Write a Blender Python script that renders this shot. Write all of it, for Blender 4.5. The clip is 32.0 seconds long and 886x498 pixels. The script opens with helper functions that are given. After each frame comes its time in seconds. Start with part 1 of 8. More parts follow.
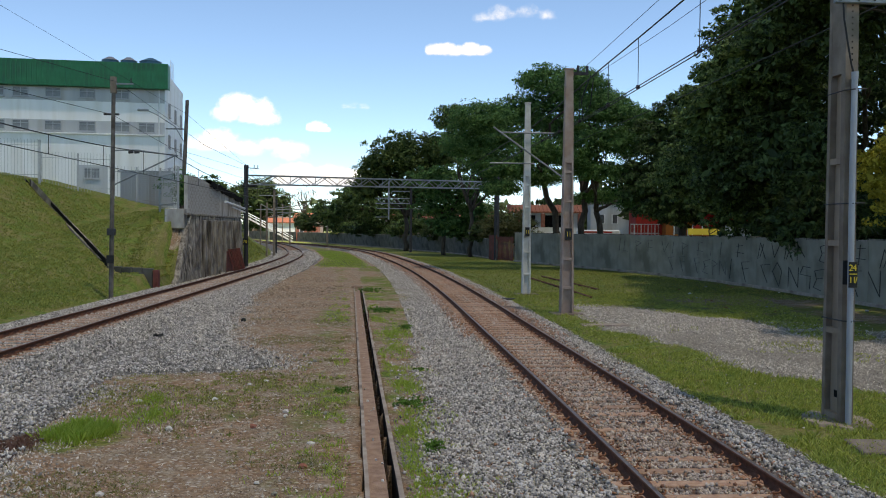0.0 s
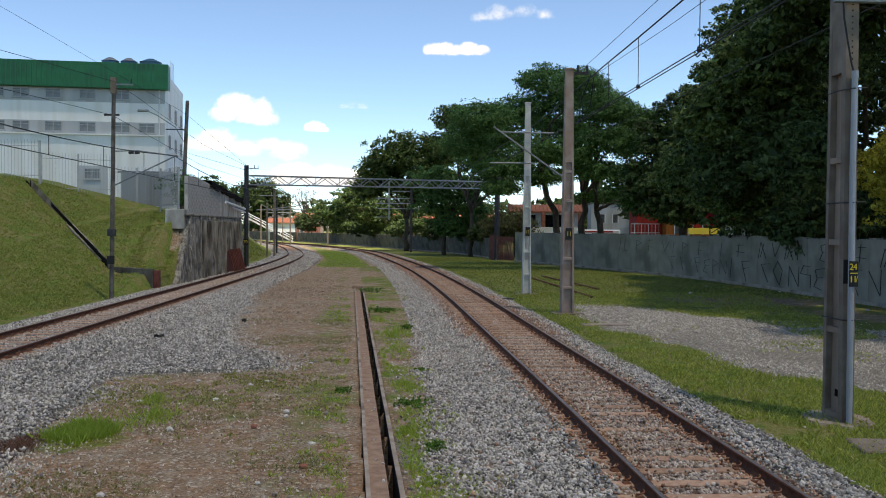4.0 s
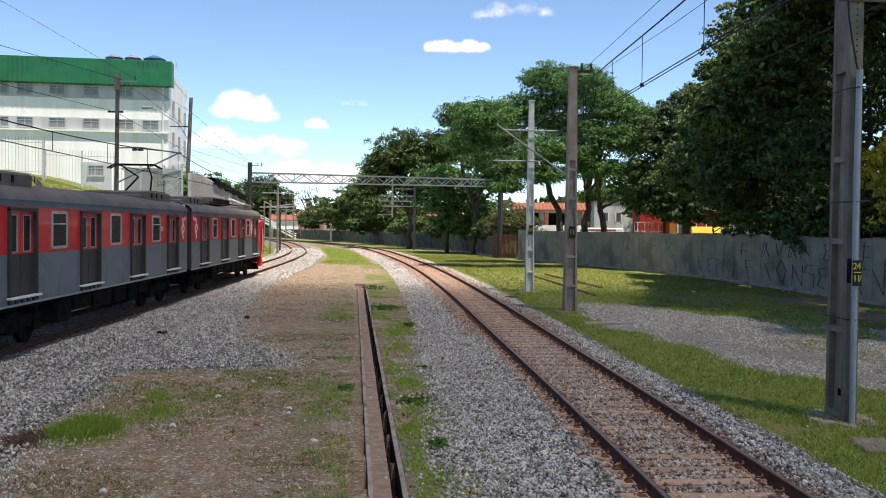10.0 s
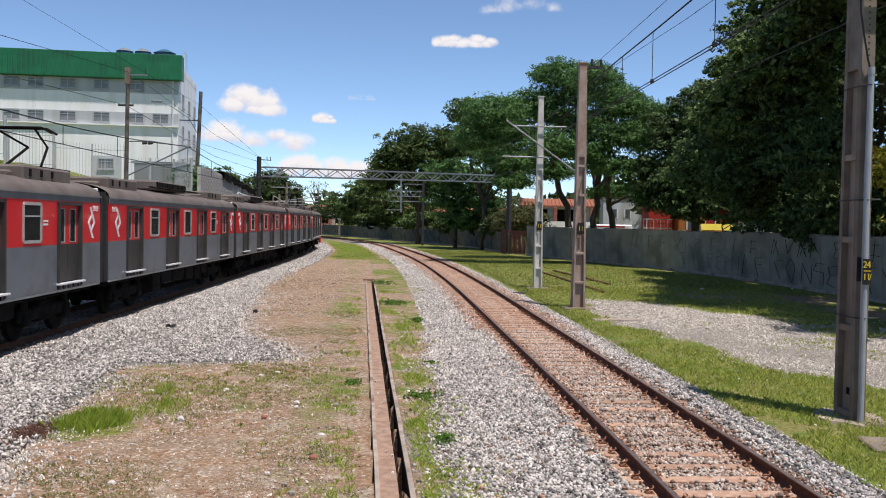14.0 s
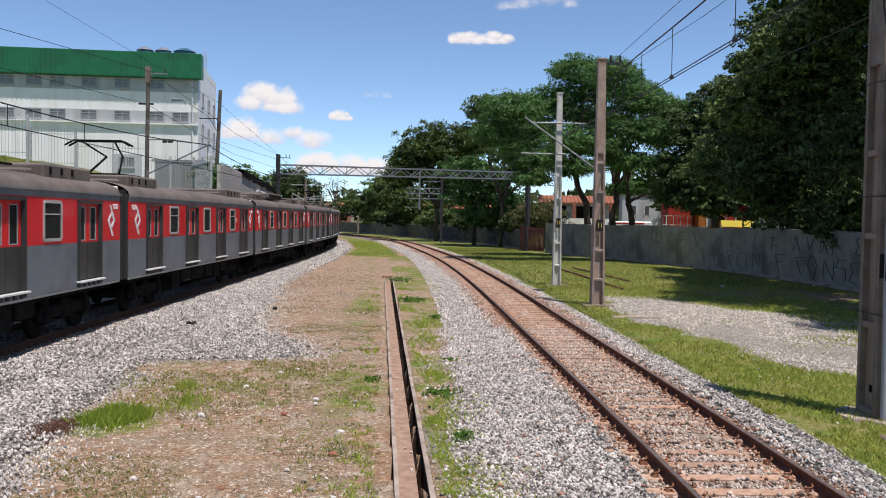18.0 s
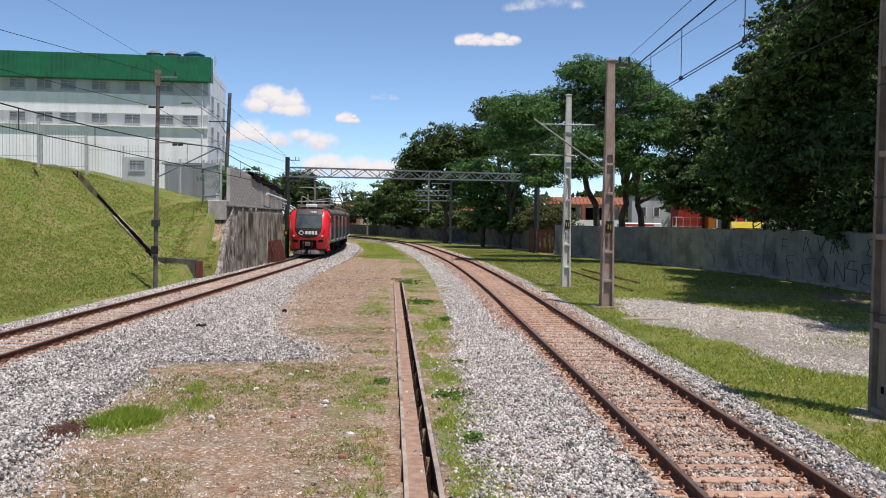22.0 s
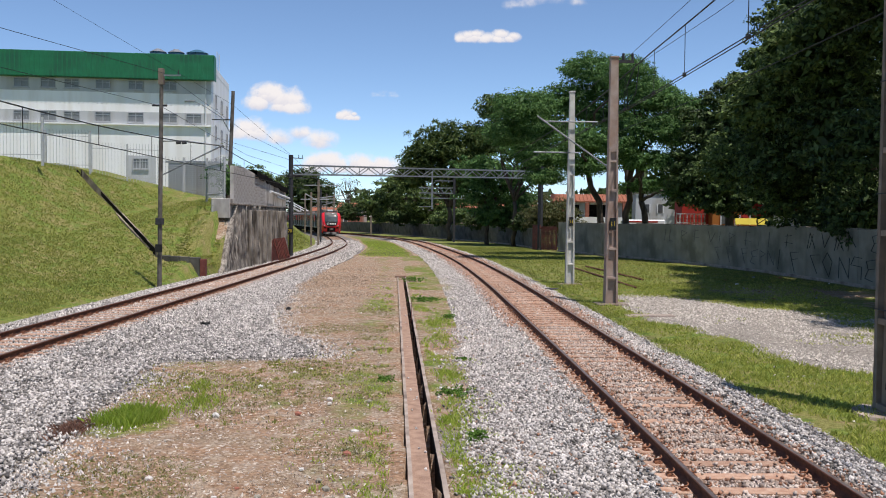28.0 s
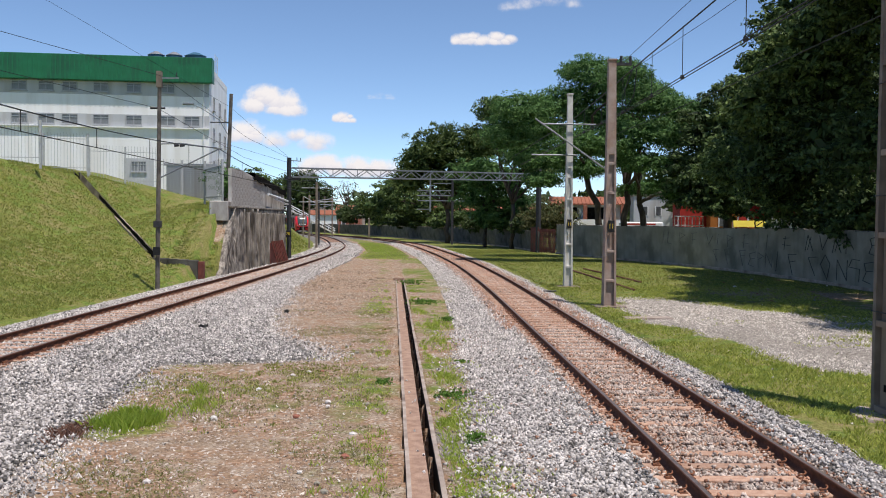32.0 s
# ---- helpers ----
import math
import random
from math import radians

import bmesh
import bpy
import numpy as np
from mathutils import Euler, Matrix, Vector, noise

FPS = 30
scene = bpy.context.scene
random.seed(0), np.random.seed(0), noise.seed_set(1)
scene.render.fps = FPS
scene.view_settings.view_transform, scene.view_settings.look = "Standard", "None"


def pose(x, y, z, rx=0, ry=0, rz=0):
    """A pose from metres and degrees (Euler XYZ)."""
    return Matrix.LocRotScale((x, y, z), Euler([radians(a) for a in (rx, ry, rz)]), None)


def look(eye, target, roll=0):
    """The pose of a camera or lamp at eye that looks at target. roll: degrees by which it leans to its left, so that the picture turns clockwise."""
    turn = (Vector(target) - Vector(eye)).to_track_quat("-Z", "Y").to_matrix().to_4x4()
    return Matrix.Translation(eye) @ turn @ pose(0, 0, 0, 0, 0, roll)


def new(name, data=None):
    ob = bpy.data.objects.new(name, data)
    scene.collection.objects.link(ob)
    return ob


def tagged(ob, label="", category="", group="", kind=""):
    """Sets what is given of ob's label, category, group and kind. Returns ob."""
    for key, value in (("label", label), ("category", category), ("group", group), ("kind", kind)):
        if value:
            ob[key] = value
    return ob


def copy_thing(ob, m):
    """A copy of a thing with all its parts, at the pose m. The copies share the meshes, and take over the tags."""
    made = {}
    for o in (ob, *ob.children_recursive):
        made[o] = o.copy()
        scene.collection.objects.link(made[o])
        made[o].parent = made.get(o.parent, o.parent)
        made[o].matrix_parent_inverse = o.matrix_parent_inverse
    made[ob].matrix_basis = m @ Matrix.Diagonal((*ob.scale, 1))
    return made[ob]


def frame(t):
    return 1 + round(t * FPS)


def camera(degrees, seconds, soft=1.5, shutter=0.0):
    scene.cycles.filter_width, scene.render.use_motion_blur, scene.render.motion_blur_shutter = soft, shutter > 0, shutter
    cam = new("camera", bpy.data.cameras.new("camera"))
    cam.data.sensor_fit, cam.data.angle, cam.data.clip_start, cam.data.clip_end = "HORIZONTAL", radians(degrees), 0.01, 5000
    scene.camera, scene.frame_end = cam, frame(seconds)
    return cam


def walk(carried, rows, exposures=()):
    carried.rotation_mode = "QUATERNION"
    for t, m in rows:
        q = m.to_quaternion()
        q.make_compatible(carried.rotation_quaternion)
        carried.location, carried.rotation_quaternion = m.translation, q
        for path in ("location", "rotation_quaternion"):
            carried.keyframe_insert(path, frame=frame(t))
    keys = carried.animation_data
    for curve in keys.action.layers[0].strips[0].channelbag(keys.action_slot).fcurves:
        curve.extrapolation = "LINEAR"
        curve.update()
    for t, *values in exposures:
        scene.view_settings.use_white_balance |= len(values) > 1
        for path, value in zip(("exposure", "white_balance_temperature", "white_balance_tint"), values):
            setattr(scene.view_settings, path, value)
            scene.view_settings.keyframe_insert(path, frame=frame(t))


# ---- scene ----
# ---- camera ----
cam = camera(52.93, 32.0, soft=1.0)
EYE = (0.0, 0.0, 3.2)
PATH = [(0, 88.714, -0.511, -2.642), (0.5, 88.714, -0.510, -2.619), (1, 88.715, -0.535, -2.600), (1.5, 88.714, -0.541, -2.599), (2, 88.713, -0.518, -2.611), (2.5, 88.713, -0.498, -2.620), (3, 88.712, -0.473, -2.628), (3.5, 88.713, -0.427, -2.627), (5.5, 88.696, -0.369, -2.608), (6, 88.719, -0.416, -2.622), (6.5, 88.718, -0.415, -2.620), (7, 88.701, -0.372, -2.619), (7.5, 88.700, -0.346, -2.607), (8, 88.693, -0.388, -2.581), (8.5, 88.671, -0.435, -2.548), (9, 88.636, -0.465, -2.519), (9.5, 88.598, -0.536, -2.474), (10, 88.566, -0.585, -2.418), (10.5, 88.548, -0.621, -2.359), (11, 88.524, -0.661, -2.306), (11.5, 88.503, -0.694, -2.260), (12, 88.509, -0.765, -2.229), (12.5, 88.529, -0.782, -2.238), (13, 88.537, -0.813, -2.229), (13.5, 88.451, -0.896, -2.133), (14, 88.266, -0.981, -1.871), (14.5, 88.107, -1.077, -1.514), (16.5, 87.963, -1.095, -0.719), (17, 88.007, -1.039, -0.702), (17.5, 88.043, -0.959, -0.695), (18, 88.065, -0.854, -0.678), (18.5, 88.087, -0.775, -0.628), (19, 88.105, -0.732, -0.533), (19.5, 88.137, -0.720, -0.419), (20, 88.161, -0.703, -0.320), (20.5, 88.184, -0.688, -0.249), (21, 88.194, -0.665, -0.190), (21.5, 88.194, -0.664, -0.137), (22, 88.188, -0.694, -0.089), (22.5, 88.172, -0.718, -0.035), (23, 88.155, -0.692, 0.019), (23.5, 88.146, -0.691, 0.061), (24, 88.136, -0.689, 0.086), (24.5, 88.118, -0.648, 0.107), (25, 88.086, -0.621, 0.117), (25.5, 88.056, -0.588, 0.130), (27.5, 87.994, -0.556, 0.144), (28, 88.021, -0.522, 0.140), (28.5, 88.048, -0.515, 0.127), (29, 88.074, -0.489, 0.099), (29.5, 88.086, -0.492, 0.074), (30, 88.090, -0.489, 0.054), (30.5, 88.106, -0.503, 0.038), (31, 88.131, -0.504, 0.028), (31.5, 88.160, -0.504, 0.022), (32, 88.185, -0.482, 0.023)]
walk(cam, [(t, pose(*EYE, a, b, c)) for t, a, b, c in PATH],
     exposures=[(0, 0.64, 7500, 12), (8, 0.66, 7400, 12), (11, 0.56, 7000, 13), (12, 0.38, 6900, 14), (13, 0.12, 6700, 15), (14.5, 0.08, 6700, 15), (16.5, 0.06, 6700, 15), (32, 0.04, 6700, 15)])

# ---- sky and sun ----
SUN_EL, SUN_AZ = radians(71), math.atan2(0.62, -0.785)
world = bpy.data.worlds.new("sky")
scene.world = world
world.use_nodes = True
wn, wl = world.node_tree.nodes, world.node_tree.links
sky = wn.new("ShaderNodeTexSky")
sky.sky_type, sky.sun_disc = "NISHITA", False
sky.sun_elevation, sky.sun_rotation = SUN_EL, SUN_AZ
sky.air_density, sky.dust_density, sky.ozone_density, sky.altitude = 0.6, 0.0, 2.6, 0
tint = wn.new("ShaderNodeMix")
tint.data_type, tint.blend_type = "RGBA", "MULTIPLY"
tint.inputs["Factor"].default_value = 1.0
tint.inputs["B"].default_value = (0.91, 1.0, 1.0, 1)
wl.new(sky.outputs[0], tint.inputs["A"])
wl.new(tint.outputs["Result"], wn["Background"].inputs[0])
wn["Background"].inputs[1].default_value = 0.16
sun = new("sun", bpy.data.lights.new("sun", "SUN"))
sun.data.energy, sun.data.angle, sun.data.color = 5.0, radians(0.6), (1.0, 0.96, 0.9)
sun_to = Vector((0.62 * math.cos(SUN_EL), -0.785 * math.cos(SUN_EL), math.sin(SUN_EL)))
sun.matrix_world = look(sun_to * 100, (0, 0, 0))

# ---- clouds ----
def cloud_material(name, glow, seed, cover=0.25, soft=0.18, scale=9.0, rag=0.55, most=1.0):
    """Ragged-edged cloud: puffs from the sheet, broken up by noise; lit tops, grey bases."""
    m = bpy.data.materials.new(name)
    m.use_nodes = True
    n, l = m.node_tree.nodes, m.node_tree.links
    n.remove(n["Principled BSDF"])
    tc = n.new("ShaderNodeTexCoord")
    mp = n.new("ShaderNodeMapping")
    mp.inputs["Location"].default_value = (seed * 370.0, seed * 130.0, 0) if glow else (seed * 3.7, seed * 1.3, 0)
    l.new(tc.outputs["Object" if glow else "Generated"], mp.inputs[0])
    no = n.new("ShaderNodeTexNoise")
    no.inputs["Scale"].default_value, no.inputs["Detail"].default_value, no.inputs["Roughness"].default_value = scale, 9, 0.62 if glow else 0.58
    l.new(mp.outputs[0], no.inputs[0])
    at = n.new("ShaderNodeAttribute")
    at.attribute_name = "body"
    ad = n.new("ShaderNodeMath")
    ad.operation = "MULTIPLY_ADD"
    l.new(no.outputs["Fac"], ad.inputs[0])
    ad.inputs[1].default_value = rag
    l.new(at.outputs["Fac"], ad.inputs[2])
    mr = n.new("ShaderNodeMapRange")
    mr.interpolation_type = "SMOOTHSTEP"
    mr.inputs["From Min"].default_value, mr.inputs["From Max"].default_value = rag * 0.5 + cover, rag * 0.5 + cover + soft * 2
    mr.inputs["To Max"].default_value = most
    l.new(ad.outputs[0], mr.inputs["Value"])
    tr = n.new("ShaderNodeBsdfTransparent")
    if glow:
        em = n.new("ShaderNodeEmission")
        lit = n.new("ShaderNodeAttribute")
        lit.attribute_name = "lit"
        a2 = n.new("ShaderNodeMath")
        a2.operation = "MULTIPLY_ADD"
        l.new(no.outputs["Fac"], a2.inputs[0])
        a2.inputs[1].default_value = 0.7
        l.new(lit.outputs["Fac"], a2.inputs[2])
        rp = n.new("ShaderNodeValToRGB")
        rp.color_ramp.elements[0].position, rp.color_ramp.elements[1].position = 0.45, 0.95
        rp.color_ramp.elements[0].color, rp.color_ramp.elements[1].color = (0.66, 0.70, 0.84, 1), (1, 1, 1, 1)
        l.new(a2.outputs[0], rp.inputs[0])
        l.new(rp.outputs[0], em.inputs[0])
        em.inputs[1].default_value = glow
        body = em.outputs[0]
    else:
        df = n.new("ShaderNodeBsdfDiffuse")
        df.inputs[0].default_value = (0.85, 0.86, 0.88, 1)
        body = df.outputs[0]
    mx = n.new("ShaderNodeMixShader")
    l.new(mr.outputs[0], mx.inputs[0])
    l.new(tr.outputs[0], mx.inputs[1])
    l.new(body, mx.inputs[2])
    l.new(mx.outputs[0], n["Material Output"].inputs[0])
    return m


def cloud(label, centre, w, h, material, upright=True, seed=0, tilt=0.0, wisp=0.0):
    """A shallow bulging sheet of cloud, w by h metres, heaped from round puffs on a flat base."""
    nu, nv = (121, 61) if upright else (41, 21)
    u, v = np.meshgrid(np.linspace(-1, 1, nu), np.linspace(-1, 1, nv))
    bulge = np.clip(1 - u**2 - v**2, 0, 1)
    a, b, c = u * w / 2, v * h / 2, bulge * h * 0.25
    pts = np.stack([a, -c, b], -1) if upright else np.stack([a, b, -c * 0.3], -1)
    i = (np.arange(nv - 1)[:, None] * nu + np.arange(nu - 1)).ravel()
    data = bpy.data.meshes.new("cloud")
    data.from_pydata(pts.reshape(-1, 3).tolist(), [], np.column_stack([i, i + 1, i + nu + 1, i + nu]).tolist())
    body, lit = np.clip(1.0 - np.sqrt(u**2 + v**2), 0, 1), np.ones_like(u)
    if upright:
        rng = np.random.RandomState(seed)
        asp = w / h
        body, lit = np.zeros_like(u), np.zeros_like(u)
        for k in range(11):
            px = rng.uniform(-0.62, 0.62)
            r = (0.30 + 0.38 * rng.rand()) * (1 - 0.55 * px * px)
            py = -0.30 + tilt * px + rng.uniform(-0.1, 0.42) * (1 - abs(px)) - wisp * 0.1
            d = np.hypot((u - px) * asp / min(asp, 1.9), v - py) / r
            here = np.clip(1 - d, 0, 1) ** 0.6
            lit = np.where(here > body, 0.5 + 0.55 * (v - py) / r, lit)
            body = np.maximum(body, here)
        body *= np.clip((v - tilt * u + 0.72) * 3.2, 0, 1) * np.clip((1 - np.abs(u)) * 5, 0, 1) * np.clip((1 - np.abs(v)) * 5, 0, 1)
        body *= 1 - wisp * 0.45
    for name, val in (("body", body), ("lit", lit)):
        at = data.attributes.new(name, "FLOAT", "POINT")
        at.data.foreach_set("value", np.clip(val, 0, 1).astype(np.float32).ravel())
    data.materials.append(material)
    ob = new("cloud", data)
    ob.matrix_basis = Matrix.Translation(centre)
    return tagged(ob, label, "cloud", "clouds")


D = 1600.0
SKY_AIM = radians(2.64)


def sky_point(px, py):
    """Far point by bearing and height on the first view."""
    x, z = (px - 784) / 1575, (399 - py) / 1575
    return Vector((x * math.cos(SKY_AIM) + math.sin(SKY_AIM), math.cos(SKY_AIM) - x * math.sin(SKY_AIM), z)) * D + Vector((0, 0, 3.2))


CLOUDS = []
for k, (px, py, w, h, tilt, wisp, lab) in enumerate([(430, 190, 140, 84, -0.05, 0.0, "bright white heaped summer cloud"), (462, 250, 290, 84, -0.34, 0.15, "long low bank of white cloud"), (566, 219, 48, 34, -0.1, 0.1, "small lone white cloud puff"), (810, 80, 118, 48, 0.0, 0.05, "small white cloud puff high in the sky"), (560, 303, 190, 74, -0.05, 0.0, "white cloud bank over the trees"), (905, 14, 150, 60, 0.1, 0.75, "thin white wisp of cloud"), (628, 180, 60, 30, 0.0, 1.0, "faint white wisp of cloud")]):
    q = D / 1575
    m = cloud_material("cloud_white", 0.86, k + 1, 0.30, 0.26 + 0.2 * wisp, 0.032, 1.05)
    CLOUDS.append(cloud(lab, sky_point(px, py), w * q * 1.22, h * q * 1.28, m, seed=40 + k, tilt=tilt, wisp=wisp))

# a drifting cloud that clears the sun during the shot
SHADE_H = 420.0
shade_cloud = cloud("broad fair-weather cloud drifting off the sun", (0, 0, SHADE_H), 1500, 900, cloud_material("cloud_thick", 0, 9, 0.25, 0.04, 3.0, 0.35, 0.80), upright=False)

# ---- materials ----
def mat(name, a, b=None, scale=6.0, rough=0.8, metal=0.0, bump=0.0, fine=40.0, spec=0.3, random_tint=0.0, c=None, cscale=0.7, coat=0.0, stretch=(1, 1, 1), island=0.0):
    """Two tones mixed by noise, a third in large stains, fine relief."""
    m = bpy.data.materials.new(name)
    m.use_nodes = True
    n, l = m.node_tree.nodes, m.node_tree.links
    bs = n["Principled BSDF"]
    tc = n.new("ShaderNodeTexCoord")
    mp = n.new("ShaderNodeMapping")
    mp.inputs["Scale"].default_value = stretch
    l.new(tc.outputs["Object"], mp.inputs[0])
    no = n.new("ShaderNodeTexNoise")
    no.inputs["Scale"].default_value, no.inputs["Detail"].default_value = scale, 6
    l.new(mp.outputs[0], no.inputs[0])
    rp = n.new("ShaderNodeValToRGB")
    rp.color_ramp.elements[0].position, rp.color_ramp.elements[1].position = 0.35, 0.65
    rp.color_ramp.elements[0].color = (*a, 1)
    rp.color_ramp.elements[1].color = (*(b or a), 1)
    l.new(no.outputs["Fac"], rp.inputs[0])
    col = rp.outputs[0]
    if c:
        n2 = n.new("ShaderNodeTexNoise")
        n2.inputs["Scale"].default_value, n2.inputs["Detail"].default_value = cscale, 5
        l.new(mp.outputs[0], n2.inputs[0])
        r2 = n.new("ShaderNodeValToRGB")
        r2.color_ramp.elements[0].position, r2.color_ramp.elements[1].position = 0.48, 0.66
        l.new(n2.outputs["Fac"], r2.inputs[0])
        mx = n.new("ShaderNodeMix")
        mx.data_type = "RGBA"
        l.new(r2.outputs[0], mx.inputs["Factor"])
        l.new(col, mx.inputs["A"])
        mx.inputs["B"].default_value = (*c, 1)
        col = mx.outputs["Result"]
    if random_tint or island:
        if island:
            oi = n.new("ShaderNodeNewGeometry")
            src = oi.outputs["Random Per Island"]
        else:
            oi = n.new("ShaderNodeObjectInfo")
            src = oi.outputs["Random"]
        k = random_tint or island
        mr = n.new("ShaderNodeMapRange")
        mr.inputs["To Min"].default_value, mr.inputs["To Max"].default_value = 1 - k, 1 + k
        l.new(src, mr.inputs["Value"])
        hs = n.new("ShaderNodeHueSaturation")
        l.new(mr.outputs[0], hs.inputs["Value"])
        l.new(col, hs.inputs["Color"])
        col = hs.outputs[0]
    l.new(col, bs.inputs["Base Color"])
    bs.inputs["Roughness"].default_value, bs.inputs["Metallic"].default_value = rough, metal
    bs.inputs["Specular IOR Level"].default_value = spec
    bs.inputs["Coat Weight"].default_value = coat
    if bump:
        n3 = n.new("ShaderNodeTexNoise")
        n3.inputs["Scale"].default_value, n3.inputs["Detail"].default_value = fine, 8
        l.new(mp.outputs[0], n3.inputs[0])
        bp = n.new("ShaderNodeBump")
        bp.inputs["Strength"].default_value, bp.inputs["Distance"].default_value = bump, 0.05
        l.new(n3.outputs["Fac"], bp.inputs["Height"])
        l.new(bp.outputs[0], bs.inputs["Normal"])
    return m


def leafy(name, a, b, thin=0.25, rough=0.55):
    """Foliage: tone varies by leaf, a little light passes through."""
    m = bpy.data.materials.new(name)
    m.use_nodes = True
    n, l = m.node_tree.nodes, m.node_tree.links
    bs = n["Principled BSDF"]
    ge = n.new("ShaderNodeNewGeometry")
    rp = n.new("ShaderNodeValToRGB")
    rp.color_ramp.elements[0].color, rp.color_ramp.elements[1].color = (*a, 1), (*b, 1)
    l.new(ge.outputs["Random Per Island"], rp.inputs[0])
    l.new(rp.outputs[0], bs.inputs["Base Color"])
    bs.inputs["Roughness"].default_value = rough
    bs.inputs["Specular IOR Level"].default_value = 0.16
    tr = n.new("ShaderNodeBsdfTranslucent")
    l.new(rp.outputs[0], tr.inputs[0])
    mx = n.new("ShaderNodeMixShader")
    mx.inputs[0].default_value = thin
    l.new(bs.outputs[0], mx.inputs[1])
    l.new(tr.outputs[0], mx.inputs[2])
    l.new(mx.outputs[0], n["Material Output"].inputs[0])
    return m


M_CONC = mat("concrete_pole", (0.18, 0.145, 0.115), (0.26, 0.215, 0.175), 3, 0.9, bump=0.25, fine=60, c=(0.16, 0.12, 0.095), cscale=1.1)
M_CONC_DK = mat("concrete_dark", (0.10, 0.088, 0.078), (0.17, 0.15, 0.135), 4, 0.9, bump=0.25, fine=60, c=(0.06, 0.052, 0.046), cscale=1.6)
M_CONC_RED = mat("concrete_rusty", (0.30, 0.225, 0.19), (0.38, 0.30, 0.26), 3, 0.9, bump=0.25, fine=60, c=(0.30, 0.19, 0.14), cscale=1.3)
M_CONC_WHITE = mat("concrete_limewashed", (0.52, 0.51, 0.48), (0.62, 0.61, 0.58), 3, 0.9, bump=0.2, fine=60, c=(0.40, 0.38, 0.34), cscale=1.2)
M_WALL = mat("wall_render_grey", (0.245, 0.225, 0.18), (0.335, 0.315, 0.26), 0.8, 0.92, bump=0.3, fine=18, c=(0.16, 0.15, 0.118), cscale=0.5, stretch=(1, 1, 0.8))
# stained dark wall tone, lowered further to carry the trees' shade
M_WALL_DARK = mat("wall_stain_shade_dark", (0.095, 0.09, 0.078), (0.155, 0.15, 0.13), 1.0, 0.92, bump=0.3, fine=18, c=(0.06, 0.058, 0.048), cscale=0.7)
M_STONE = mat("retaining_concrete", (0.15, 0.13, 0.11), (0.38, 0.345, 0.30), 9, 0.95, bump=1.0, fine=14, c=(0.065, 0.055, 0.047), cscale=4.0, stretch=(1, 1, 0.12))
M_BLOCK = mat("block_wall", (0.36, 0.34, 0.32), (0.54, 0.52, 0.49), 2.6, 0.95, bump=0.3, fine=20, c=(0.20, 0.18, 0.165), cscale=0.8, stretch=(1, 1, 0.4))
M_PAINT_W = mat("facade_white_paint", (0.83, 0.84, 0.85), (0.88, 0.89, 0.90), 0.6, 0.85, bump=0.08, fine=20, c=(0.77, 0.765, 0.75), cscale=0.9, stretch=(1, 1, 0.10))
M_PAINT_L = mat("facade_pale_band", (0.44, 0.46, 0.485), (0.53, 0.55, 0.57), 0.6, 0.85, bump=0.08, fine=20, c=(0.40, 0.395, 0.385), cscale=0.8, stretch=(1, 1, 0.12))
M_PAINT_G = mat("facade_grey_band", (0.36, 0.375, 0.40), (0.45, 0.465, 0.49), 0.7, 0.85, bump=0.08, fine=20, c=(0.32, 0.315, 0.31), cscale=0.7, stretch=(1, 1, 0.12))
M_GREEN = mat("green_steel_sheet", (0.006, 0.13, 0.055), (0.010, 0.17, 0.075), 1.2, 0.5, c=(0.012, 0.10, 0.05), cscale=0.5, spec=0.4)
M_RUST = mat("rail_rust", (0.085, 0.034, 0.020), (0.15, 0.062, 0.036), 9, 0.85, bump=0.2, fine=80)
M_RAILTOP = mat("rail_head_steel", (0.20, 0.15, 0.13), (0.30, 0.25, 0.22), 14, 0.45, metal=0.7)
M_SLEEPER = mat("sleeper_rusty_dust", (0.32, 0.185, 0.125), (0.45, 0.305, 0.225), 7, 0.92, bump=0.3, fine=50, random_tint=0.18)
M_CLIP = mat("rail_clip_rust", (0.16, 0.06, 0.03), (0.24, 0.10, 0.05), 20, 0.8)
# beds darker than their stones: shade of the gaps is in the colour
M_BALLAST = mat("ballast_bed", (0.085, 0.08, 0.075), (0.22, 0.205, 0.19), 16, 0.95, bump=0.9, fine=22)
M_BALLAST_R = mat("ballast_bed_rusty", (0.09, 0.05, 0.035), (0.20, 0.125, 0.09), 16, 0.95, bump=0.9, fine=22)
M_STONES = mat("ballast_stones_grey", (0.29, 0.272, 0.257), (0.43, 0.402, 0.38), 3, 0.92, island=0.75)
M_STONES_R = mat("ballast_stones_rusty", (0.31, 0.235, 0.195), (0.44, 0.38, 0.335), 3, 0.92, island=0.5)
M_STONES_RR = mat("ballast_stones_deep_rust", (0.25, 0.125, 0.08), (0.37, 0.215, 0.145), 3, 0.92, island=0.45)
M_STONES_T = mat("path_stones_tan", (0.35, 0.32, 0.285), (0.49, 0.45, 0.40), 3, 0.92, island=0.5)
M_CLODS = mat("dirt_clods", (0.22, 0.15, 0.105), (0.37, 0.285, 0.215), 5, 0.95, island=0.55)
M_GRAVEL = mat("gravel_grey", (0.34, 0.31, 0.29), (0.46, 0.43, 0.40), 12, 0.95, bump=0.7, fine=25, c=(0.25, 0.23, 0.18), cscale=0.5)
M_TROUGH = mat("trough_concrete", (0.30, 0.24, 0.20), (0.40, 0.34, 0.29), 5, 0.92, bump=0.3, fine=50, c=(0.17, 0.13, 0.11), cscale=1.2)
M_TROUGH_IN = mat("trough_dirt", (0.26, 0.165, 0.12), (0.37, 0.25, 0.185), 6, 0.95, bump=0.4, fine=40)
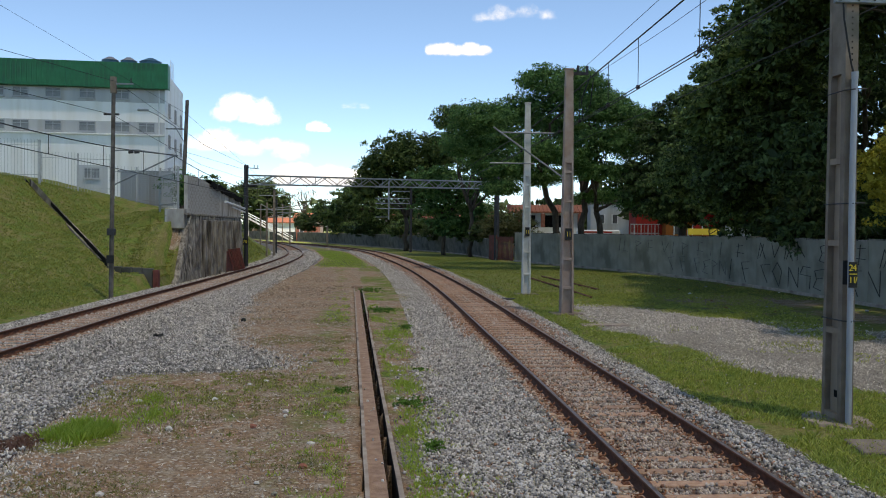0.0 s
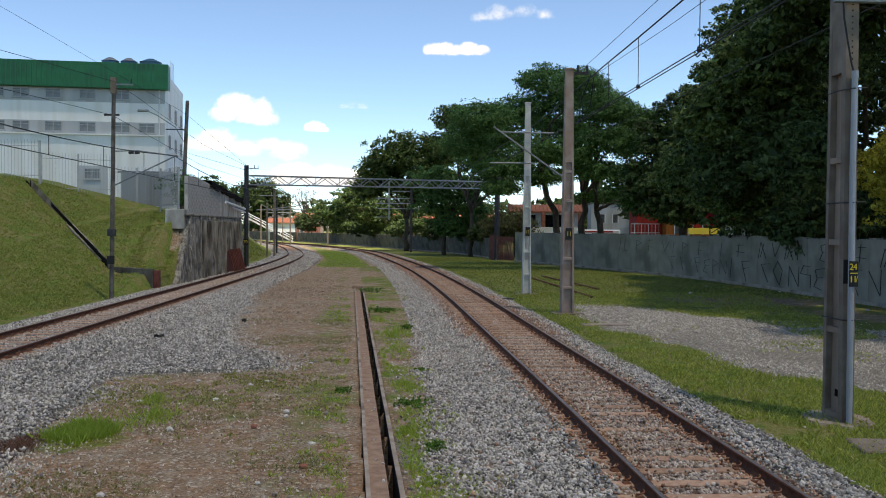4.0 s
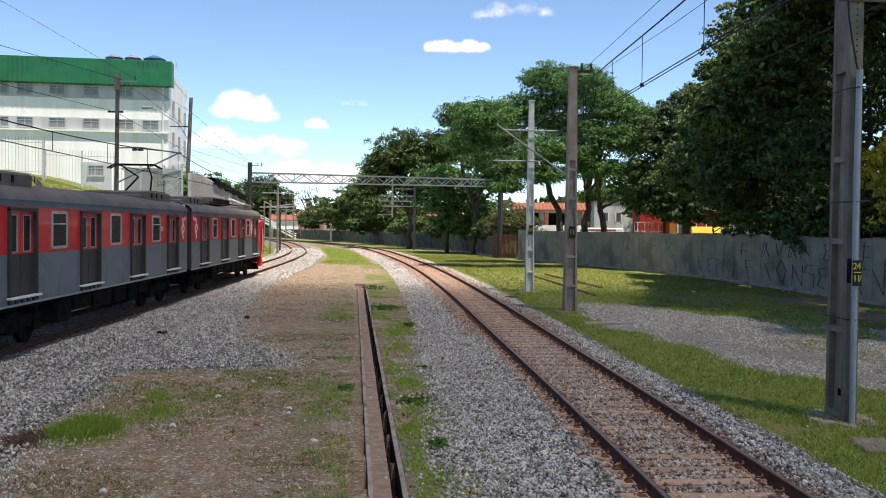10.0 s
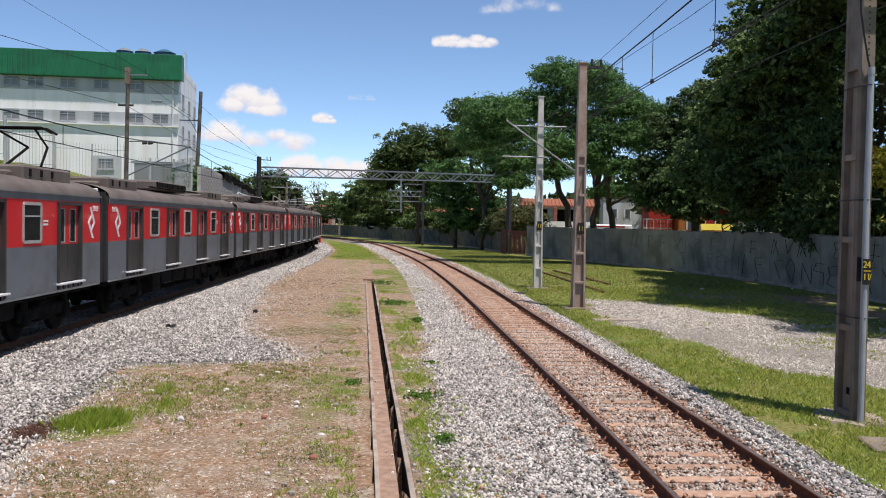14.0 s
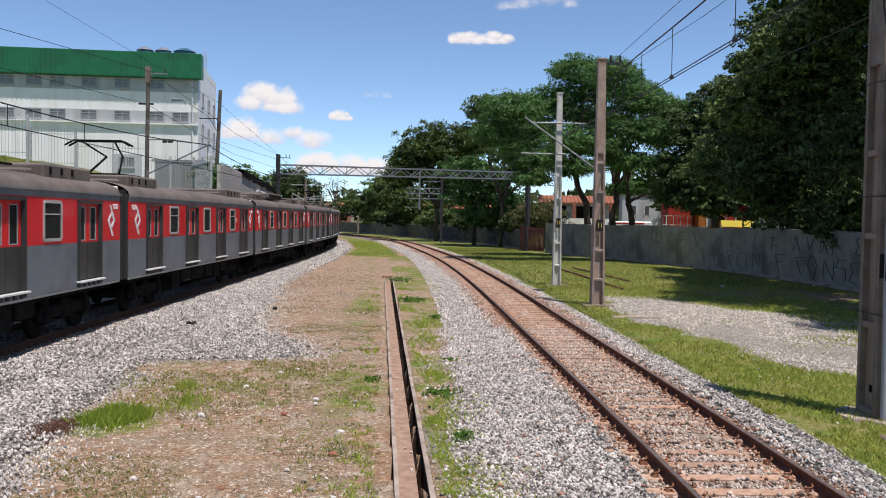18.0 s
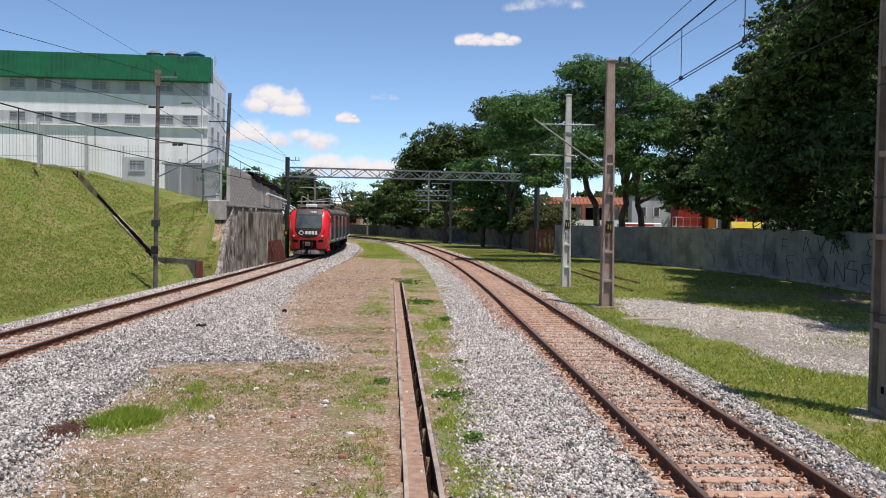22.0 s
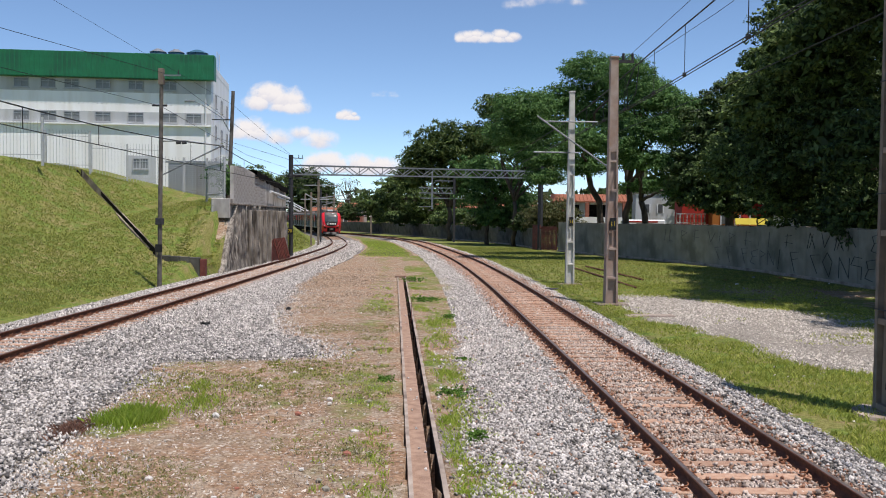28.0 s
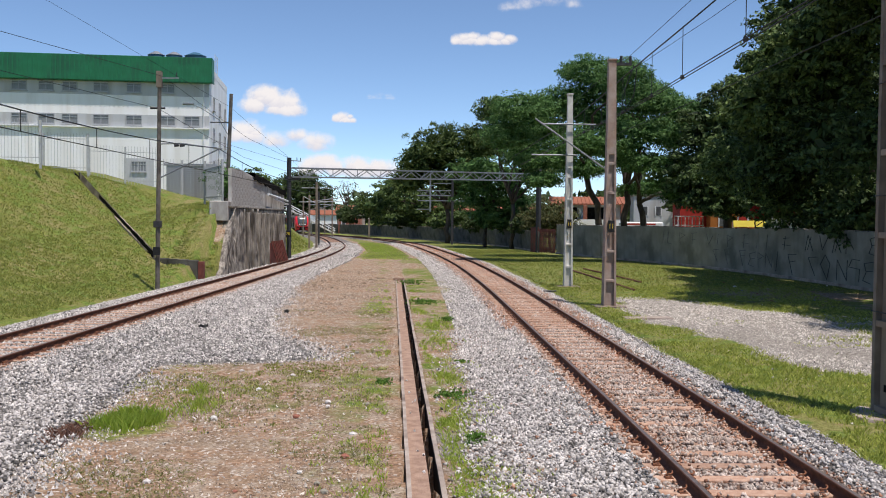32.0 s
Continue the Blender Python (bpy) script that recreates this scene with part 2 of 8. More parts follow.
M_STEEL_D = mat("dark_steel", (0.035, 0.035, 0.04), (0.06, 0.06, 0.065), 8, 0.6, metal=0.3)
M_STEEL_G = mat("galvanised_steel", (0.20, 0.22, 0.24), (0.30, 0.32, 0.34), 6, 0.55, metal=0.6)
M_STEEL_P = mat("painted_steel_white", (0.62, 0.64, 0.66), (0.72, 0.74, 0.75), 4, 0.6)
M_FENCE = mat("fence_weathered_white", (0.36, 0.375, 0.385), (0.46, 0.475, 0.48), 4, 0.6)
M_WIRE = mat("wire_copper_dark", (0.03, 0.03, 0.032), rough=0.6, metal=0.4)
M_GATE = mat("gate_rust_brown", (0.13, 0.035, 0.03), (0.19, 0.06, 0.045), 4, 0.75, bump=0.15, c=(0.09, 0.04, 0.03), cscale=2)
M_BARK = mat("bark", (0.055, 0.042, 0.033), (0.11, 0.088, 0.07), 5, 0.95, bump=0.8, fine=14, stretch=(1, 1, 0.3))
M_GLASSD = mat("window_glass_dark", (0.07, 0.075, 0.08), (0.12, 0.125, 0.13), 3, 0.12, spec=0.6)
M_GLASSB = mat("building_glass", (0.16, 0.17, 0.18), (0.24, 0.25, 0.26), 2, 0.25, spec=0.5)
M_BLACK = mat("black_plate", (0.012, 0.012, 0.012), (0.02, 0.02, 0.02), 8, 0.6)
M_SCRAWL = mat("faded_scrawl", (0.085, 0.08, 0.075), (0.13, 0.125, 0.115), 8, 0.8)
M_YELLOW = mat("yellow_print", (0.70, 0.52, 0.05), rough=0.7)
M_WHITE = mat("white_print", (0.78, 0.78, 0.77), rough=0.6)
M_PVC = mat("grey_pvc_pipe", (0.28, 0.30, 0.335), (0.34, 0.36, 0.39), 2, 0.5)
# tile, red, yellow and orange held dark: tree shade is in these colours
M_ROOFTILE = mat("clay_tile", (0.23, 0.08, 0.048), (0.33, 0.13, 0.075), 4, 0.85, bump=0.3, fine=12)
M_HOUSE_R = mat("house_red_dimmed", (0.33, 0.022, 0.016), (0.40, 0.034, 0.022), 1, 0.8)
M_HOUSE_Y = mat("yellow_tarp_dimmed", (0.36, 0.29, 0.02), (0.43, 0.35, 0.03), 1, 0.7)
M_HOUSE_O = mat("house_orange_dimmed", (0.32, 0.105, 0.02), (0.39, 0.14, 0.03), 1, 0.8)
M_BRICK = mat("brick_red", (0.26, 0.095, 0.065), (0.36, 0.15, 0.105), 4, 0.9, bump=0.2)
M_HOUSE_P = mat("house_pink_render", (0.36, 0.26, 0.225), (0.45, 0.335, 0.295), 2, 0.9)
M_TANK = mat("water_tank_blue", (0.03, 0.10, 0.16), (0.05, 0.14, 0.21), 2, 0.5)

T_RED = mat("train_red_paint", (0.68, 0.016, 0.024), (0.74, 0.022, 0.032), 0.8, 0.28, spec=0.5, coat=0.3)
T_GREY = mat("train_grey_paint", (0.142, 0.157, 0.182), (0.168, 0.184, 0.213), 0.7, 0.42, spec=0.4, c=(0.116, 0.125, 0.139), cscale=1.5)
T_DARK = mat("train_dark_grey_paint", (0.035, 0.034, 0.034), (0.055, 0.052, 0.05), 1.5, 0.5)
T_ROOF = mat("train_roof_sooty", (0.105, 0.085, 0.074), (0.155, 0.128, 0.112), 1.2, 0.7, bump=0.1)
T_ROOFLINE = mat("train_cornice", (0.15, 0.155, 0.165), (0.20, 0.205, 0.215), 1.2, 0.6)
# soot black, deepened for the shade below the cars; also fills slots, holes
T_UNDER = mat("soot_and_recess_black", (0.008, 0.007, 0.007), (0.018, 0.016, 0.014), 5, 0.95, bump=0.2, spec=0.08)
T_RUBBER = mat("train_bellows_rubber", (0.022, 0.022, 0.023), (0.035, 0.035, 0.036), 4, 0.85)
T_ALU = mat("train_window_frame", (0.42, 0.41, 0.39), (0.50, 0.49, 0.47), 6, 0.45, metal=0.2)
T_GLASS = mat("train_glass", (0.010, 0.012, 0.013), (0.018, 0.020, 0.022), 2, 0.22, spec=0.25)
# grey-green base painted in for the reflection and the cab interior
T_SCREEN = mat("windscreen_glass", (0.045, 0.055, 0.056), (0.085, 0.10, 0.10), 1.1, 0.08, spec=0.7)
T_STEP = mat("train_step_steel", (0.68, 0.69, 0.70), (0.80, 0.80, 0.80), 8, 0.35, metal=0.2)
T_LENS = mat("red_lamp_lens", (0.22, 0.006, 0.008), (0.30, 0.010, 0.012), 6, 0.15, spec=0.6)
T_LAMP = mat("headlamp_glass", (0.40, 0.40, 0.41), (0.55, 0.55, 0.55), 18, 0.12, spec=0.7)

L_DARK = leafy("leaves_dark", (0.013, 0.036, 0.012), (0.178, 0.255, 0.078), 0.16)
# darker copy of L_DARK; crown shade is put into the leaf colour
L_SHADED = leafy("leaves_shaded", (0.009, 0.024, 0.009), (0.104, 0.160, 0.052), 0.13)
L_MID = leafy("leaves_mid", (0.030, 0.085, 0.026), (0.140, 0.262, 0.078), 0.3)
L_FICUS = leafy("leaves_ficus", (0.012, 0.036, 0.010), (0.135, 0.185, 0.052), 0.18)
L_YELLOW = leafy("leaves_yellow", (0.28, 0.25, 0.03), (0.60, 0.52, 0.08), 0.35)
L_FAR = leafy("leaves_far", (0.030, 0.050, 0.018), (0.075, 0.11, 0.035), 0.2)
L_OLIVE = leafy("leaves_olive", (0.060, 0.065, 0.028), (0.14, 0.14, 0.055), 0.25)
L_RED = leafy("blossom_red", (0.40, 0.02, 0.02), (0.60, 0.05, 0.05), 0.3)
L_TUSS = leafy("tussock_blades", (0.30, 0.43, 0.05), (0.52, 0.60, 0.13), 0.6)
L_GRASS = leafy("grass_blades", (0.155, 0.195, 0.036), (0.47, 0.48, 0.14), 0.5)
# brighter copy of L_GRASS, with the sunlight put into the blade colour
L_GRASS_LIT = leafy("grass_blades_lit", (0.20, 0.26, 0.038), (0.58, 0.60, 0.16), 0.55)
L_DRY = leafy("withered_stalks", (0.16, 0.08, 0.06), (0.30, 0.17, 0.12), 0.3)
L_STUB = leafy("stubble_blades", (0.13, 0.15, 0.04), (0.34, 0.31, 0.13), 0.4)
L_WEED = leafy("weed_leaves", (0.06, 0.14, 0.02), (0.14, 0.26, 0.045), 0.4)


def ground_material():
    """Dirt, grass and gravel by the sheet's own masks, broken up by noise."""
    m = bpy.data.materials.new("ground_dirt_and_grass")
    m.use_nodes = True
    n, l = m.node_tree.nodes, m.node_tree.links
    bs = n["Principled BSDF"]
    tc = n.new("ShaderNodeTexCoord")

    def noise(scale, detail=6):
        q = n.new("ShaderNodeTexNoise")
        q.inputs["Scale"].default_value, q.inputs["Detail"].default_value = scale, detail
        l.new(tc.outputs["Object"], q.inputs[0])
        return q.outputs["Fac"]

    def ramp(src, a, b, lo=0.38, hi=0.62):
        r = n.new("ShaderNodeValToRGB")
        r.color_ramp.elements[0].position, r.color_ramp.elements[1].position = lo, hi
        r.color_ramp.elements[0].color, r.color_ramp.elements[1].color = (*a, 1), (*b, 1)
        l.new(src, r.inputs[0])
        return r.outputs[0]

    def mix(f, a, b):
        x = n.new("ShaderNodeMix")
        x.data_type = "RGBA"
        l.new(f, x.inputs["Factor"])
        l.new(a, x.inputs["A"])
        l.new(b, x.inputs["B"])
        return x.outputs["Result"]

    def mask(name, scale, spread):
        at = n.new("ShaderNodeAttribute")
        at.attribute_name = name
        ad = n.new("ShaderNodeMath")
        ad.operation = "MULTIPLY_ADD"
        l.new(noise(scale, 8), ad.inputs[0])
        ad.inputs[1].default_value = spread
        l.new(at.outputs["Fac"], ad.inputs[2])
        mr = n.new("ShaderNodeMapRange")
        mr.inputs["From Min"].default_value = 0.5 + spread * 0.5 - 0.12
        mr.inputs["From Max"].default_value = 0.5 + spread * 0.5 + 0.12
        l.new(ad.outputs[0], mr.inputs["Value"])
        return mr.outputs[0]

    dirt = mix(ramp(noise(0.9, 7), (0, 0, 0), (1, 1, 1), 0.40, 0.62), ramp(noise(12, 9), (0.19, 0.105, 0.062), (0.39, 0.255, 0.165)), ramp(noise(30, 9), (0.14, 0.090, 0.055), (0.35, 0.265, 0.185)))
    vo = n.new("ShaderNodeTexVoronoi")
    vo.inputs["Scale"].default_value = 24
    l.new(tc.outputs["Object"], vo.inputs["Vector"])
    sep = n.new("ShaderNodeSeparateColor")
    l.new(vo.outputs["Color"], sep.inputs[0])
    dirt = mix(ramp(noise(2.6, 8), (0, 0, 0), (0.8, 0.8, 0.8), 0.50, 0.64), dirt, ramp(noise(22, 9), (0.25, 0.20, 0.145), (0.46, 0.385, 0.30)))
    dirt = mix(ramp(sep.outputs[0], (0, 0, 0), (0.85, 0.85, 0.85), 0.78, 0.84), dirt, ramp(sep.outputs[1], (0.16, 0.11, 0.08), (0.58, 0.52, 0.45), 0.1, 0.9))
    grass = mix(ramp(noise(0.35, 7), (0, 0, 0), (1, 1, 1), 0.42, 0.60), ramp(noise(9, 9), (0.10, 0.118, 0.024), (0.21, 0.225, 0.055)), ramp(noise(14, 9), (0.135, 0.128, 0.038), (0.27, 0.245, 0.10)))
    lush = ramp(noise(1.1, 8), (0, 0, 0), (1, 1, 1), 0.46, 0.58)
    grass = mix(lush, grass, ramp(noise(7, 9), (0.075, 0.12, 0.022), (0.175, 0.225, 0.048)))
    dry = ramp(noise(2.3, 8), (0, 0, 0), (0.75, 0.75, 0.75), 0.56, 0.68)
    grass = mix(dry, grass, ramp(noise(16, 9), (0.17, 0.13, 0.06), (0.31, 0.25, 0.13)))
    gravel = ramp(noise(18, 8), (0.13, 0.115, 0.095), (0.34, 0.31, 0.275))
    col = mix(mask("grass", 1.6, 0.9), dirt, grass)
    col = mix(mask("gravel", 2.0, 0.8), col, gravel)
    l.new(col, bs.inputs["Base Color"])
    bs.inputs["Roughness"].default_value = 0.95
    bs.inputs["Specular IOR Level"].default_value = 0.15
    bp = n.new("ShaderNodeBump")
    bp.inputs["Strength"].default_value, bp.inputs["Distance"].default_value = 0.8, 0.06
    l.new(noise(26, 9), bp.inputs["Height"])
    l.new(bp.outputs[0], bs.inputs["Normal"])
    return m


M_GROUND = ground_material()

# ---- building helpers ----
def thing(name, x=0, y=0, z=0, rz=0, label="", category="", group="", kind=""):
    ob = new(name)
    ob.empty_display_size = 0.2
    ob.matrix_basis = pose(x, y, z, 0, 0, rz)
    return tagged(ob, label, category, group, kind)


def finish(name, data, material, parent=None, label="", smooth=False):
    mats = material if isinstance(material, (list, tuple)) else [material]
    for m in mats:
        data.materials.append(m)
    if smooth:
        data.polygons.foreach_set("use_smooth", [True] * len(data.polygons))
    ob = new(name, data)
    ob.parent = parent
    return tagged(ob, label)


def part(name, bm, material, parent=None, label="", smooth=False):
    data = bpy.data.meshes.new(name)
    bm.to_mesh(data)
    bm.free()
    return finish(name, data, material, parent, label, smooth)


def pieces(name, verts, faces, material, parent=None, label="", smooth=False):
    """A mesh from numpy arrays: faces all of one size."""
    verts, faces = np.asarray(verts, dtype=np.float32), np.asarray(faces, dtype=np.int32)
    data = bpy.data.meshes.new(name)
    k = faces.shape[1]
    data.vertices.add(len(verts))
    data.vertices.foreach_set("co", verts.ravel())
    data.loops.add(faces.size)
    data.loops.foreach_set("vertex_index", faces.ravel())
    data.polygons.add(len(faces))
    data.polygons.foreach_set("loop_start", np.arange(0, faces.size, k, dtype=np.int32))
    data.update(calc_edges=True)
    return finish(name, data, material, parent, label, smooth)


def again(ob, x, y, z, rz=0, parent=None):
    """Another object on the same mesh."""
    o = ob.copy()
    scene.collection.objects.link(o)
    o.parent = parent or ob.parent
    o.matrix_basis = pose(x, y, z, 0, 0, rz)
    return o


def box(bm, x0, x1, y0, y1, z0, z1, bevel=0.0, mi=0, m=None):
    r = bmesh.ops.create_cube(bm, size=1)
    vs = r["verts"]
    for v in vs:
        v.co = Vector((x0 + (v.co.x + 0.5) * (x1 - x0), y0 + (v.co.y + 0.5) * (y1 - y0), z0 + (v.co.z + 0.5) * (z1 - z0)))
        if m:
            v.co = m @ v.co
    fs = {f for v in vs for f in v.link_faces}
    for f in fs:
        f.material_index = mi
    if bevel:
        es = {e for f in fs for e in f.edges}
        bmesh.ops.bevel(bm, geom=list(es), offset=bevel, segments=1, affect="EDGES")
    return bm


def boxed(*args, **kw):
    return box(bmesh.new(), *args, **kw)


def tube(bm, pts, r, seg=6, r1=None, cap=True):
    """A round bar along pts; tapers from r to r1."""
    pts = [Vector(p) for p in pts]
    rings = []
    for i, p in enumerate(pts):
        d = (pts[min(i + 1, len(pts) - 1)] - pts[max(i - 1, 0)]).normalized()
        a = d.orthogonal().normalized() if i == 0 else (rings[-1][1] - d * rings[-1][1].dot(d)).normalized()
        b = d.cross(a)
        rr = r + ((r1 if r1 is not None else r) - r) * i / max(1, len(pts) - 1)
        rings.append(([bm.verts.new(p + (a * math.cos(2 * math.pi * k / seg) + b * math.sin(2 * math.pi * k / seg)) * rr) for k in range(seg)], a))
    for (v0, _), (v1, _) in zip(rings, rings[1:]):
        for k in range(seg):
            bm.faces.new((v0[k], v0[(k + 1) % seg], v1[(k + 1) % seg], v1[k]))
    if cap:
        bm.faces.new(rings[0][0][::-1])
        bm.faces.new(rings[-1][0])
    return bm


def tubed(pts, r, seg=6, r1=None):
    return tube(bmesh.new(), pts, r, seg, r1)


def text(name, body, size, material, parent, m, label="", thick=0.004):
    cu = bpy.data.curves.new(name, "FONT")
    cu.body, cu.size, cu.extrude, cu.align_x, cu.align_y = body, size, thick, "CENTER", "CENTER"
    tmp = bpy.data.objects.new(name, cu)
    data = bpy.data.meshes.new_from_object(tmp)
    bpy.data.objects.remove(tmp)
    ob = finish(name, data, material, parent, label)
    ob.matrix_basis = m
    return ob


# ---- the two lines ----
class Line:
    """A smooth line through plan points, told by its length from y = 0."""

    def __init__(self, plan):
        p = np.array(plan, float)
        d = np.linalg.norm(np.diff(p, axis=0), axis=1)
        m = np.zeros_like(p)
        m[0], m[-1] = (p[1] - p[0]) / d[0], (p[-1] - p[-2]) / d[-1]
        for i in range(1, len(p) - 1):
            m[i] = ((p[i] - p[i - 1]) / d[i - 1] * d[i] + (p[i + 1] - p[i]) / d[i] * d[i - 1]) / (d[i - 1] + d[i])
        out = []
        for i in range(len(p) - 1):
            u = (np.arange(max(2, int(d[i] / 0.5))) / max(2, int(d[i] / 0.5)))[:, None]
            out.append((2 * u**3 - 3 * u**2 + 1) * p[i] + (u**3 - 2 * u**2 + u) * d[i] * m[i] + (3 * u**2 - 2 * u**3) * p[i + 1] + (u**3 - u**2) * d[i] * m[i + 1])
        self.p = np.vstack(out + [p[-1:]])
        self.s = np.concatenate([[0], np.cumsum(np.linalg.norm(np.diff(self.p, axis=0), axis=1))])
        self.s -= np.interp(0, self.p[:, 1], self.s)

    def at(self, s, off=0.0):
        """Plan point at length s, off metres to the right."""
        s = np.asarray(s, float)
        x, y = np.interp(s, self.s, self.p[:, 0]), np.interp(s, self.s, self.p[:, 1])
        dx = np.interp(s + 0.5, self.s, self.p[:, 0]) - np.interp(s - 0.5, self.s, self.p[:, 0])
        dy = np.interp(s + 0.5, self.s, self.p[:, 1]) - np.interp(s - 0.5, self.s, self.p[:, 1])
        k = np.hypot(dx, dy)
        return np.stack([x + dy / k * off, y - dx / k * off], -1)

    def turn(self, s):
        a, b = self.at(s - 0.5), self.at(s + 0.5)
        return math.degrees(math.atan2(b[1] - a[1], b[0] - a[0]))

    def x_at(self, y):
        return np.interp(y, self.p[:, 1], self.p[:, 0])


LEFT = Line([(-9.6, -160), (-9.6, -80), (-9.75, -10), (-9.88, 25), (-9.93, 50), (-10.2, 72), (-11.6, 97), (-15.6, 126), (-21.6, 157), (-31.5, 195), (-50, 258), (-74, 330), (-105, 420)])
RIGHT = Line([(4.6, -40), (3.98, 0), (3.78, 12), (3.4, 25), (2.85, 42), (1.6, 65), (-0.9, 92), (-5.0, 123), (-11.8, 150), (-22, 178), (-40, 215), (-70, 265)])
Z_LEFT, Z_RIGHT = 0.35, 0.17


def sweep(line, ss, profile, closed=False):
    """Vertices and quads of a cross-section (offset, height) drawn along a line."""
    rows = []
    for off, z in profile:
        rows.append(np.column_stack([line.at(ss, off), np.full(len(ss), z)]))
    v = np.stack(rows, 1).reshape(-1, 3)
    k, n = len(profile), len(ss)
    f = []
    for j in range(k if closed else k - 1):
        a = np.arange(n - 1) * k
        j2 = (j + 1) % k
        f.append(np.column_stack([a + j, a + k + j, a + k + j2, a + j2]))
    return v, np.vstack(f)


def fbm(x, y, scale, seed=0):
    """Smooth value noise in 0..1 on arrays."""
    rng = np.random.RandomState(seed)
    tab = rng.rand(64, 64)
    out, amp, tot = np.zeros_like(x, dtype=float), 1.0, 0.0
    for _ in range(3):
        u, v = x * scale, y * scale
        i, j = np.floor(u).astype(int), np.floor(v).astype(int)
        fu, fv = u - i, v - j
        fu, fv = fu * fu * (3 - 2 * fu), fv * fv * (3 - 2 * fv)
        g = lambda a, b: tab[a % 64, b % 64]
        out += amp * ((g(i, j) * (1 - fu) + g(i + 1, j) * fu) * (1 - fv) + (g(i, j + 1) * (1 - fu) + g(i + 1, j + 1) * fu) * fv)
        tot += amp
        amp, scale = amp * 0.5, scale * 2.1
    return out / tot

# ---- ground ----
def step01(a, lo, hi):
    t = np.clip((a - lo) / (hi - lo), 0, 1)
    return t * t * (3 - 2 * t)


RET_Y0, RET_Y1, RET_X, RET_TOP = 47.6, 67.2, -11.95, 3.85


CREST_X = [-70, -45, -25.6, -21.5, -17, -14.6, -12.6]
CREST_Y = [34, 42, 51.5, 59.5, 63, 57, 49.6]
CREST_Z = [7.4, 7.2, 6.5, 5.5, 4.5, 4.2, 3.5]


def hill(x, y):
    """Height of the land: flat by the lines, a bank to the left."""
    x, y = np.asarray(x, float), np.asarray(y, float)
    cy, cz = np.interp(x, CREST_X, CREST_Y), np.interp(x, CREST_X, CREST_Z)
    dt = np.hypot(np.clip(-12.9 - x, 0, None), np.clip(y - 44.5, 0, None) * (x < -12.4) * 0.9)
    dc = np.full(x.shape, 1e9)
    for x0, y0, x1, y1 in zip(CREST_X, CREST_Y, CREST_X[1:], CREST_Y[1:]):
        u = np.clip(((x - x0) * (x1 - x0) + (y - y0) * (y1 - y0)) / ((x1 - x0) ** 2 + (y1 - y0) ** 2), 0, 1)
        dc = np.minimum(dc, np.hypot(x - x0 - u * (x1 - x0), y - y0 - u * (y1 - y0)))
    z = cz * dt / (dt + dc + 1e-6)
    z = np.where((y >= cy) & (x < -13.0), cz, z)
    toe = LEFT.x_at(y) - 3.4
    far = np.clip((toe - x) * 0.75, 0, np.interp(y, [69, 90, 120, 200], [3.6, 3.2, 2.6, 1.5]))
    z = np.where(y > RET_Y1, far, z)
    z = np.where((y > RET_Y0 + 2.4) & (y <= RET_Y1) & (x < RET_X - 0.4) & (x > -14.6), np.maximum(z, 3.75), z)
    z = np.maximum(z, 0.84 * step01(y, 41.0, 44.8) * (y < 45.1) * (y > 30) * step01(-12.3 - x, 0.0, 0.4))
    z = np.where((y > RET_Y0 - 0.4) & (y < RET_Y1 + 2) & (x >= RET_X - 0.3), 0, z)
    return np.where(x > -12.3, 0, z)


def land(x, y):
    """The bank with its unevenness."""
    near = np.exp(-(np.maximum(0, np.abs(x) - 30) / 20) ** 2) * (y > -10) * (y < 200)
    return hill(x, y) + (fbm(x, y, 0.7, 3) - 0.5) * 0.07 * near + (fbm(x, y, 0.25, 4) - 0.5) * np.where(x < -13, 0.3, 0.05) * near


def left_edge(y):
    """Inner edge of the left ballast, in x."""
    return np.interp(y, [8, 12.5, 16.4, 19.3, 20.2, 22.5, 25.2, 31, 41, 53, 70, 95, 126, 157], [-5.3, -5.6, -6.1, -6.3, -3.0, -3.7, -5.2, -6.0, -7.0, -7.5, -7.75, -8.9, -12.9, -18.6])


def gravel_patch(x, y):
    """0..1: the worn gravel patch between the near track and the wall, with ragged edges."""
    lo = np.interp(y, [16, 18.6, 21.6, 25.6, 31, 36, 39], [10.0, 8.8, 7.7, 7.1, 6.7, 6.7, 7.4])
    hi = np.interp(y, [16, 24, 28, 30.5, 32.6, 36, 39], [14.5, 16, 15.5, 14.4, 11.0, 10, 8.5])
    rag = 1.6 * (fbm(x, y, 0.6, 35) - 0.5)
    g = step01(x + rag, lo - 0.35, lo + 0.45) * (1 - step01(x + rag, hi - 0.6, hi + 0.6)) * step01(y, 13, 17) * (1 - step01(y + rag, 36, 39))
    isle = step01(fbm(x, y, 0.45, 36), 0.52, 0.62) * np.interp(x - lo, [0.5, 4.0, 6.5], [0.0, 0.35, 0.8])
    return g * (1 - isle)


